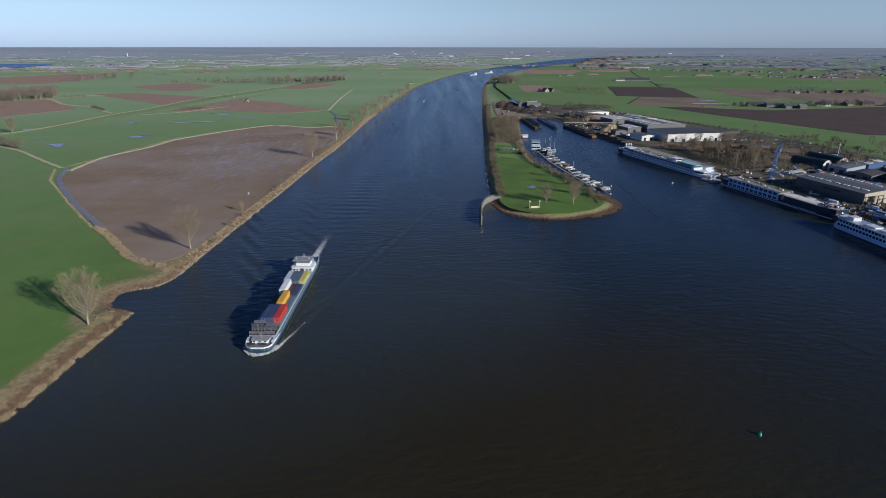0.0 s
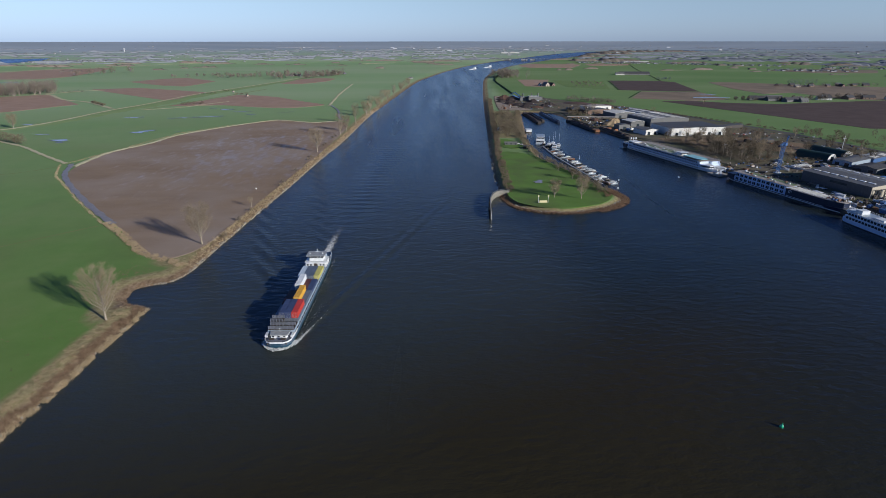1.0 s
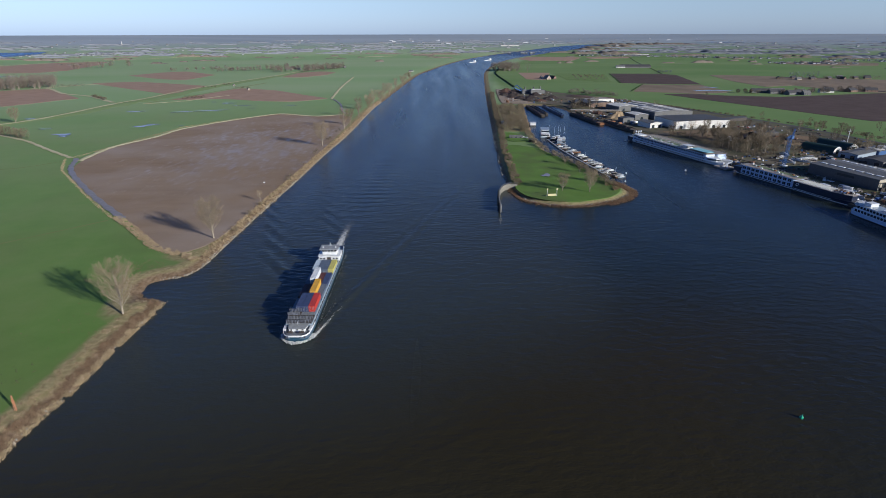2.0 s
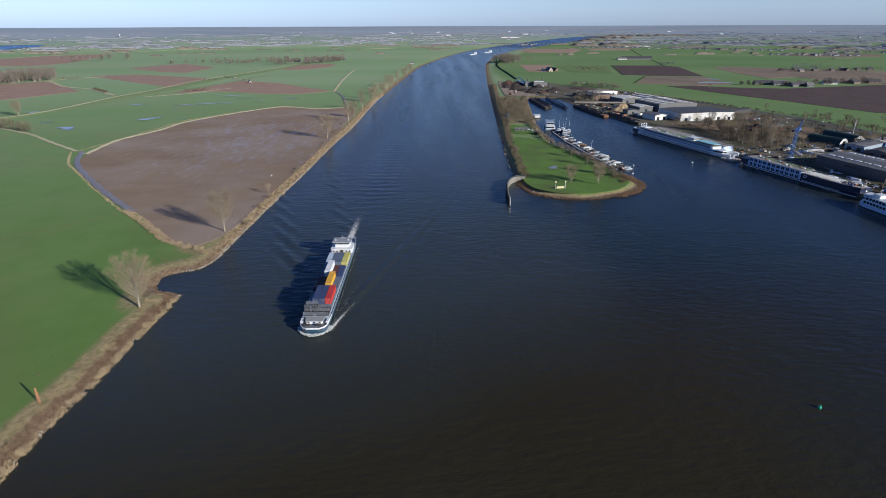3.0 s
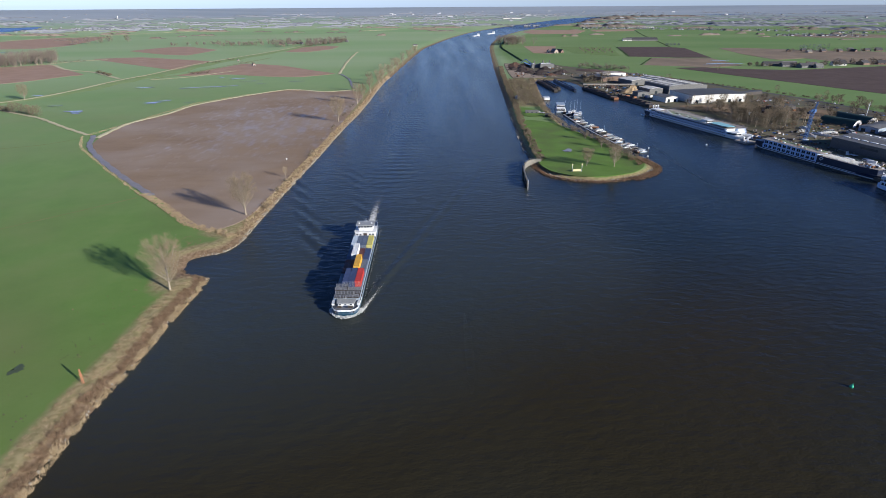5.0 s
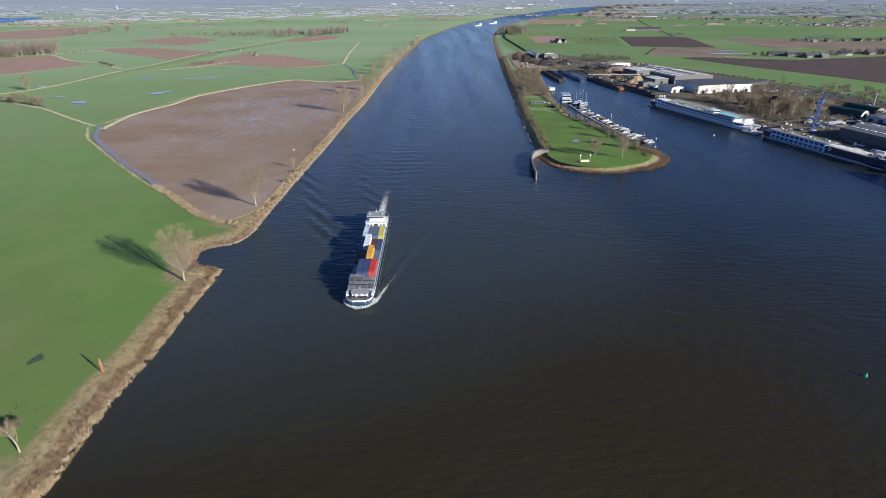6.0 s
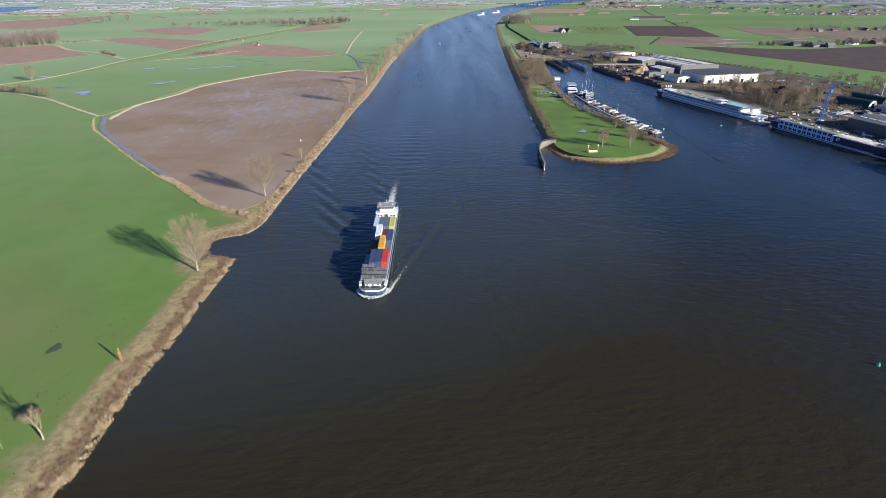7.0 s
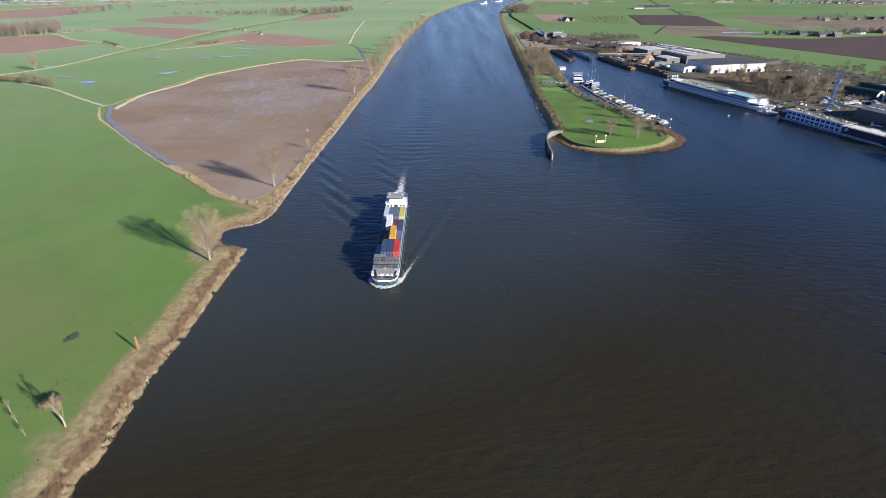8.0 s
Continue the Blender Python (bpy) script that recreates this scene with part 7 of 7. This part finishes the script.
for x, y, turn, long in ((277, 393, -170, 17), (290, 391, -164, 16), (282, 374, -160, 19), (272, 362, -150, 20), (288, 408, 15, 15)):
    boat("motor_yacht", x, y, turn, long, "white motor yacht moored behind a ship", True, False, HULLWHITE, HULLWHITE, "yachts behind the hotel ship")


for k, (x, y, turn) in enumerate(((304, 368, 30), (312, 362, 60), (296, 352, 20), (306, 344, 75), (318, 350, 10), (292, 338, 40))):
    boat("laid_up_yacht", x, y, turn, 10 + (k % 3) * 2.5, "white yacht laid up ashore under a cover", True, False, (HULLWHITE, NAVY, HULLWHITE, HULLGREY)[k % 4], (HULLWHITE, DECKTAN, HULLGREY)[k % 3], "yachts laid up ashore", 2.6)
frame_work = empty("boat_lift", pose(312, 374, 2.0, 0, 0, 15), "dark steel boat lift frame beside a hall", "lift")
for px in (-7, -2.3, 2.3, 7):
    for py in (-3.5, 3.5):
        Shape().beam((px, py, 0), (px, py, 7.5), 0.4).build("post", HOLD, frame_work)
for py in (-3.5, 3.5):
    Shape().beam((-7, py, 7.4), (7, py, 7.4), 0.45).build("beam", HOLD, frame_work)
    Shape().beam((-7, py, 0.3), (-2.3, py, 7.2), 0.25).beam((7, py, 0.3), (2.3, py, 7.2), 0.25).build("brace", HOLD, frame_work)


def car(x, y, turn, mat, label):
    thing = empty("parked_car", pose(x, y, 2.25, 0, 0, turn), label, "car", "parked cars in the yard")
    Shape().prism([(-0.9, -2.1), (0.9, -2.1), (0.9, 2.1), (-0.9, 2.1)], 0.35, 0.95).prism([(-0.85, -1.6), (0.85, -1.6), (0.85, 1.0), (-0.85, 1.0)], 0.95, 1.45, [(-0.7, -1.2), (0.7, -1.2), (0.7, 0.5), (-0.7, 0.5)]).build("body", mat, thing)
    for px in (-0.85, 0.85):
        for py in (-1.3, 1.35):
            Shape().tube((px - 0.12, py, 0.33), (px + 0.12, py, 0.33), 0.33, 0.33, 10).build("wheel", HOLD, thing)
    Shape().prism([(-0.72, 0.55), (0.72, 0.55), (0.82, 1.0), (-0.82, 1.0)], 1.0, 1.4, [(-0.7, 0.5), (0.7, 0.5), (0.72, 0.6), (-0.72, 0.6)]).build("windscreen", GLASS, thing)
    return thing


crng = random.Random(5)
for k in range(26):
    x, y = ((345 + crng.uniform(0, 20), 665 + crng.uniform(-8, 8)), (330 + crng.uniform(-15, 15), 470 + crng.uniform(-20, 20)), (395 + crng.uniform(-20, 20), 555 + crng.uniform(-20, 20)))[k % 3]
    car(x, y, crng.uniform(0, 180), (HULLWHITE, HOLD, NAVY, DECKGREY, BOX["red"])[k % 5], ("white parked car on gravel", "black parked car on gravel", "dark blue parked car on gravel", "grey parked car on gravel", "red parked car on gravel")[k % 5])
for k in range(42):
    x, y = (crng.uniform(284, 330), crng.uniform(325, 385)) if k >= 30 else ((crng.uniform(205, 240), crng.uniform(690, 720)), (crng.uniform(250, 300), crng.uniform(860, 960)), (crng.uniform(330, 420), crng.uniform(420, 520)), (crng.uniform(300, 340), crng.uniform(560, 600)), (crng.uniform(110, 190), crng.uniform(930, 1120)))[k % 5]
    thing = empty("stacked_crate", pose(x, y, 2.1, 0, 0, crng.uniform(0, 180)), ("white storage box in a yard", "rusty storage box in a yard", "blue storage box in a yard", "dark storage box in a yard")[k % 4], "storage box", "boxes in the harbour yard")
    Shape().box(-1.2, 1.2, -3, 3, 0, 2.6, 0.1).build("body", (HULLWHITE, RUST, BLUEIRON, HOLD)[k % 4], thing)
    Shape().box(-1.0, 1.0, -3.06, -2.98, 0.1, 2.4).build("door", DECKGREY, thing)

# bare trees and scrub of the harbour
for k, (x, y, s) in enumerate(((262, 598, 0.9), (272, 590, 1.0), (282, 584, 0.9), (292, 600, 0.8), (300, 575, 1.1), (290, 560, 1.0), (278, 556, 0.9), (306, 548, 1.0), (250, 620, 0.7), (262, 640, 0.6), (300, 530, 0.8), (312, 522, 0.9), (284, 520, 0.8), (205, 862, 0.9), (216, 850, 1.0), (228, 858, 0.8), (196, 870, 0.8), (330, 545, 0.8), (318, 560, 0.9), (350, 560, 0.7), (440, 600, 0.8), (455, 560, 0.9), (470, 520, 0.9), (436, 640, 0.8))):
    plant(BROWN_TREE if k % 3 else OPEN_TREE, x, y, k * 1.7, s * 1.15, label="brown leafless tree among harbour sheds")
thicket("scrub", [(250 + 0.55 * i + crng.uniform(-5, 5), 622 - 1.55 * i + crng.uniform(-6, 6), 2, 5, 4) for i in range(0, 90, 2)] + [(crng.uniform(255, 320), crng.uniform(500, 600), 2, 5, 3.5) for _ in range(60)], BROWNTWIG, "brown scrub on the quay bank", "bushes", 60, 1.1)
thicket("scrub", [(crng.uniform(190, 240), crng.uniform(835, 890), 2, 6, 6) for _ in range(40)] + row(440, 690, 470, 540, 5, 6, 5, 8) + row(330, 905, 440, 680, 7, 4, 2.5, 4), BROWNTWIG, "leafless scrub round the harbour", "bushes", 60, 1.2)
for k in range(64):
    x, y = (crng.uniform(255, 440), crng.uniform(500, 650)) if k < 38 else (crng.uniform(255, 320), crng.uniform(520, 625))
    if (x - 300) ** 2 / 45**2 + (y - 690) ** 2 / 30**2 > 1 and x - 255 > (650 - y) * 0.12:
        plant(BROWN_TREE if k % 4 else OPEN_TREE, x, y, k * 1.3, crng.uniform(0.6, 1.1), label="brown leafless tree among harbour sheds")
thicket("scrub", [(crng.uniform(262, 440), crng.uniform(490, 660), 2, 4.5, 2.4) for _ in range(110)], BROWNTWIG, "rough brown scrub over waste ground", "bushes", 60, 1.0)


def clutter(name, spots, mat, label, size=(0.6, 2.6), seed=2):
    """Loose pallets, beams, plates and bales lying about, too many to count."""
    r = random.Random(seed)
    sh = Shape()
    for x, y, z in spots:
        a, w, d, h = r.uniform(0, 3.14), r.uniform(*size), r.uniform(*size) * r.choice((1, 1, 2.2)), r.uniform(0.3, 1.6)
        c, s = math.cos(a), math.sin(a)
        out = [(x + (i * w * c - j * d * s) / 2, y + (i * w * s + j * d * c) / 2) for i, j in ((-1, -1), (1, -1), (1, 1), (-1, 1))]
        sh.prism(out, z - 0.1, z + h, [(x + (p - x) * 0.85, y + (q - y) * 0.85) for p, q in out])
    return tagged(sh.build(name, mat), label, "clutter", kind="stuff")


def strewn(n, x0, x1, y0, y1, slope=0.0, z=2.1):
    out = []
    for _ in range(n):
        y = crng.uniform(y0, y1)
        out.append((crng.uniform(x0, x1) + slope * (y - y0), y, z))
    return out


for name, mat, label in (("yard_scrap", HOLD, "dark loose scrap and timber in the yard"), ("yard_rubbish", RUST, "rusty loose iron in the yard"), ("yard_bales", HULLWHITE, "white sacks and panels in the yard"), ("yard_gear", DECKTAN, "pale timber and gear in the yard"), ("yard_drums", BLUEIRON, "blue drums and plates in the yard")):
    k = 0.1 if mat in (HULLWHITE, BLUEIRON) else 0.25 if mat is DECKTAN else 0.2 if mat is RUST else 0.6
    clutter(name, strewn(int(150 * k), 205, 250, 700, 830, -0.15) + strewn(int(150 * k), 215, 330, 835, 980, -0.1) + strewn(int(200 * k), 290, 440, 400, 530) + strewn(int(90 * k), 330, 440, 560, 690) + strewn(int(160 * k), 100, 200, 925, 1140) + strewn(int(100 * k), 258, 300, 410, 500, -0.2) + strewn(int(150 * k), 282, 335, 320, 385),
            mat, label, seed=len(name))
    clutter(name + "_deck", [tuple(hotel.matrix_world @ Vector((crng.uniform(-4.5, 4.5), crng.uniform(88, 99), 6.42))) for _ in range(int(26 * k))] + [tuple(packet.matrix_world @ Vector((crng.uniform(-12, -7), crng.uniform(-5, 60), 2.2))) for _ in range(int(60 * k))], mat, label.replace("in the yard", "on a ship's deck"), (0.5, 1.6), 5)
lighter = empty("lighter", packet.matrix_world @ pose(-10.5, 0, 0), "old dark cargo lighter with a cluttered deck", "barge", "barges in the harbour")
Shape().box(-4.2, 4.2, -14, 64, -0.5, 2.15, 1.0).build("hull", HOLD, lighter)
Shape().box(-3.0, 3.0, -9, -3, 2.15, 4.6, 0.3).build("deck_house", HULLWHITE, lighter)
# ---- the grassy point between river and harbour ----
prng = random.Random(23)
field("lawn_point", [(56, 566), (84, 545), (106, 470), (121, 403), (121.5, 389), (110, 369.5), (97, 361.5), (82, 356.5), (66, 357.5), (51, 364.5), (43, 379), (41.8, 400), (43, 436), (49, 520)], GRASSBRIGHT, "mown green lawn on a point of land", z=2.2)
field("lawn_upper", [(58, 640), (78, 628), (84, 575), (58, 578)], GRASSBRIGHT, "mown green lawn beside a shed", z=2.2)
bush = []
for x, y in along([(41, 400), (44, 470), (47, 540), (54, 634), (62, 772), (76, 979), (86, 1100)], 1.0, prng, -4, 2.5):
    bush.append((x + 3, y, 1.5, 2.6, 1.4 + 1.2 * prng.random()))
thicket("river_scrub", bush, BROWNTWIG, "brown scrub along the river side of the point", "bushes", 60, 0.9)
bush = []
for x, y in along([(117, 398), (113, 425), (107, 465), (98, 498), (90, 532), (86, 575), (88, 640), (96, 720), (107, 820), (116, 895)], 1.6, prng, -3.5, 3.5):
    bush.append((x, y, 1.8, 3.0, 3.4))
thicket("harbour_scrub", bush, BROWNTWIG, "brown scrub along the harbour side of the point", "bushes", 60, 0.9)
thicket("wild_scrub", [(prng.uniform(66, 90) + 0.05 * (y - 640), y, 2, 5, 5.5) for y in [prng.uniform(640, 880) for _ in range(130)]], BROWNTWIG, "thick leafless scrub on the narrow spit", "bushes", 80, 1.2)
thicket("point_scrub", [(prng.gauss(119, 3), prng.gauss(392, 7), 1.4, 2.6, 2.2) for _ in range(26)], RUSTREED, "rust-brown scrub at the tip of the point", "bushes", 60, 0.8)
plant(WHITE_TREE, 75.5, 384, 0.3, 0.58, label="bare tree standing on a lawn")
plant(WHITE_TREE, 94.5, 380, 1.3, 0.68, label="bare tree standing on a lawn")
for k, (x, y, s) in enumerate(((104, 410, 0.8), (113, 404, 0.7), (102, 440, 0.7), (96, 470, 0.6), (72, 650, 0.8), (78, 690, 0.8), (70, 720, 0.7), (84, 760, 0.8), (80, 820, 0.7), (66, 668, 0.8), (90, 700, 0.7))):
    plant(BROWN_TREE, x, y, k * 0.9, s, label="brown leafless tree on the spit")
# stones of the river revetment
stone = bpy.data.meshes.new("stone")
sb = bmesh.new()
bmesh.ops.create_icosphere(sb, subdivisions=1, radius=0.6)
for vert in sb.verts:
    vert.co *= prng.uniform(0.75, 1.2)
sb.to_mesh(stone)
sb.free()
stone.materials.append(STONE)
revet = empty("stone_revetment", pose(0, 0, 0), "pale rough stones along the waterline of the point", "stone bank", kind="structure")
spots2 = along([(41, 398), (38, 434), (41, 510), (48, 634)], 2.4, prng, -1.6, 1.0)[:100] + along([(43, 372), (51, 361), (64, 354), (80, 352), (96, 358), (112, 366), (124, 380)], 0.8, prng, -0.4, 1.6)[:150]
for x, y in spots2:
    ob = new("stone", stone)
    ob.parent = revet
    s = prng.uniform(0.5, 1.5)
    ob.matrix_local = pose(x, y, prng.uniform(-0.1, 0.4), prng.uniform(0, 90), prng.uniform(0, 90), prng.uniform(0, 180)) @ Matrix.Diagonal((s, s * 1.2, s * 0.8, 1))
# pale rubble along the western waterline
rock = Shape()
for x, y in along(stretch(WEST_SHORE, 236, 960), 0.32, prng, -0.6, 1.4) + along(near_bank, 2.5, prng, -0.3, 0.6):
    z, r = prng.uniform(0.0, 0.5), prng.uniform(0.2, 0.62)
    ring = [(x + r * prng.uniform(0.6, 1.2) * math.cos(i * 1.2566), y + r * prng.uniform(0.6, 1.2) * math.sin(i * 1.2566)) for i in range(5)]
    rock.prism(ring, -0.3, z + r * 0.6, [(x + (a - x) * 0.5, y + (b - y) * 0.5) for a, b in ring])
tagged(rock.build("bank_rubble", STONE), "pale rubble stones along the river bank", "stones", kind="stuff")
# curved sheet-pile guide wall
wall = empty("guide_wall", pose(0, 0, 0), "curved concrete guide wall standing in the river", "wall")
line = rounded([(25.5, 340), (26.5, 362), (28.5, 380), (33, 393), (38, 397), (44, 397)], 2)
for (ax, ay), (bx, by) in zip(line, line[1:]):
    Shape().beam((ax, ay, 1.6), (bx, by, 1.6), 0.8, 5.4).build("wall_panel", CONCRETE, wall)
for k in range(0, len(line), 3):
    Shape().tube((line[k][0] - 0.9, line[k][1], -2), (line[k][0] - 0.9, line[k][1], 4.8), 0.35, 0.35, 8).build("pile", HOLD, wall)
rail(wall, line, 4.3, 1.0, STEEL, 4)
Shape().tube((25.4, 339, -2), (25.4, 339, 5.8), 0.25, 0.25, 8).build("beacon", STEEL, wall)
# river sign, beacon, buoys
SIGNYELLOW = paint("yellow_sign_paint", (0.62, 0.56, 0.32), 0.5, 0.1)
sign = empty("river_sign", pose(64.8, 369, 2.1, 0, 0, 4), "pale yellow river sign board between two white lamps on posts", "sign")
Shape().box(-2.8, 2.8, -0.1, 0.1, 0.6, 2.2).build("board", SIGNYELLOW, sign)
for x in (-3.5, 3.5):
    Shape().tube((x, 0.3, -0.2), (x, 0.3, 6.0), 0.14, 0.12, 8).build("post", HULLWHITE, sign)
    Shape().box(x - 0.45, x + 0.45, 0.1, 0.4, 4.9, 6.0).build("lamp_board", SIGNYELLOW, sign)
ORANGE = paint("orange_beacon_paint", (0.45, 0.2, 0.11), 0.5, 0.15)
beacon = empty("river_beacon", pose(-146.3, 137, 1.9), "orange lattice river beacon on the bank", "beacon")
for px, py in ((-0.3, -0.2), (0.3, -0.2), (0, 0.35)):
    Shape().beam((px, py, -0.3), (px * 0.5, py * 0.5, 5.0), 0.11).build("leg", ORANGE, beacon)
Shape().beam((-0.25, -0.18, 1.2), (0.25, -0.18, 2.4), 0.08).beam((0.22, -0.16, 2.4), (-0.2, -0.14, 3.6), 0.08).build("brace", ORANGE, beacon)
Shape().box(-0.5, 0.5, -0.12, -0.04, 3.3, 4.0).build("board", ORANGE, beacon)
Shape().tube((0, 0, 5.0), (0, 0, 5.6), 0.22, 0.18, 8).build("lamp", ORANGE, beacon)
GREENBUOY = paint("green_buoy_paint", (0.03, 0.4, 0.22), 0.4, 0.15)
buoy = empty("river_buoy", pose(95.7, 133.4, 0, 4, 3, 0) @ Matrix.Diagonal((0.65, 0.65, 0.65, 1)), "bright green conical river buoy afloat", "buoy")
Shape().tube((0, 0, -0.5), (0, 0, 0.7), 0.85, 0.85, 14).build("float", GREENBUOY, buoy)
Shape().tube((0, 0, 0.7), (0, 0, 2.0), 0.8, 0.12, 14).build("cone", GREENBUOY, buoy)
Shape().tube((0, 0, 2.0), (0, 0, 2.5), 0.18, 0.12, 8).build("topmark", GREENBUOY, buoy)
for x, y in ((196.6, 454.5), (133, 418)):
    ball = empty("mooring_buoy", pose(x, y, 0), "small white mooring buoy afloat", "buoy")
    Shape().tube((0, 0, -0.4), (0, 0, 0.5), 0.7, 0.8, 10).tube((0, 0, 0.5), (0, 0, 1.0), 0.8, 0.3, 10).build("float", HULLWHITE, ball)
post = empty("channel_post", pose(134, 421, 0), "dark wooden channel post with a white top", "post")
Shape().tube((0, 0, -2), (0, 0, 5.5), 0.3, 0.25, 8).build("pile", HOLD, post)
Shape().tube((0, 0, 5.5), (0, 0, 6.8), 0.5, 0.5, 8).build("topmark", HULLWHITE, post)
# small dark mounds, placed where dark dots show in the near pasture
mound = Shape()
for k, (x, y) in enumerate([(-180.5, 154.7), (-179.9, 157.4), (-159.5, 132.2), (-166.2, 131.8), (-162.7, 121.1), (-161.3, 123.0), (-154.9, 117.8), (-153.6, 120.0), (-154.4, 122.3), (-151.8, 112.7), (-164.3, 110.3), (-152.0, 88.8), (-149.9, 92.7), (-150.1, 87.5), (-163.4, 119.2), (-165.1, 156.0), (-161.4, 157.9), (-156.9, 153.7), (-164.2, 160.7), (-158.8, 162.1), (-160.8, 152.4)]):
    for j in range(1 + k % 3):
        px, py, r = x + 1.3 * j * math.cos(k * 2.1), y + 1.3 * j * math.sin(k * 2.1), prng.uniform(0.15, 0.3)
        ring = [(px + r * math.cos(i * 0.785), py + r * math.sin(i * 0.785)) for i in range(8)]
        mound.prism(ring, 1.9, 2.0 + r * 0.9, [(px + (a - px) * 0.35, py + (b - py) * 0.35) for a, b in ring])
tagged(mound.build("molehills", DARKSOIL), "small dark mounds in short pasture grass", "molehills", kind="stuff")
# huts on the lawn
house("garden_shed", 70, 600, 4, 14, 2.4, 1.0, 1.5, GREYWALL, ROOFGREY, "pale low shed on a lawn", 3, "shed")
house("garden_shed", 84, 577, 4, 6, 2.6, 1.0, 1.0, HOLD, DARKROOF, "dark wooden hut at the lawn's edge", 1, "shed")
for k, (x, y) in enumerate(((78, 602), (82, 598))):
    car(x, y, 70 + 20 * k, (HULLWHITE, DECKGREY)[k], ("white parked car on a lawn", "grey parked car on a lawn")[k])
house("garden_shed", 68, 700, 4, 6, 2.6, 1.2, 0.4, WHITEWALL, WHITEWALL, "white hut in the scrub of the spit", 1, "shed")
gauge = empty("distance_board", pose(-150, 406, 2.0), "small white distance board on a post", "sign")
Shape().tube((0, 0, -0.2), (0, 0, 2.2), 0.08, 0.08, 6).build("post", STEEL, gauge)
Shape().box(-0.5, 0.5, -0.06, 0.06, 1.3, 2.2).build("board", HULLWHITE, gauge)
# distant barges under way
for x, y, t in ((110, 2280, -20), (182, 2450, -25)):
    far = empty("distant_ship", pose(x, y, 0, 0, 0, t), "white cargo ship far up the river", "ship")
    skin(hull_rings([(0, 3, 2.5), (8, 5.5, 2.2), (75, 5.5, 2.0), (80, 3, 2.5)], ((-0.6, 0.9), (1.0, 1.0)))).build("hull", HULLWHITE, far)
    Shape().box(-4, 4, 64, 74, 2, 8, 0.3).build("wheelhouse", HULLWHITE, far)

for master in (WHITE_TREE, SLIM_TREE, OPEN_TREE, BROWN_TREE, NEAR_TREE):
    discard(master)
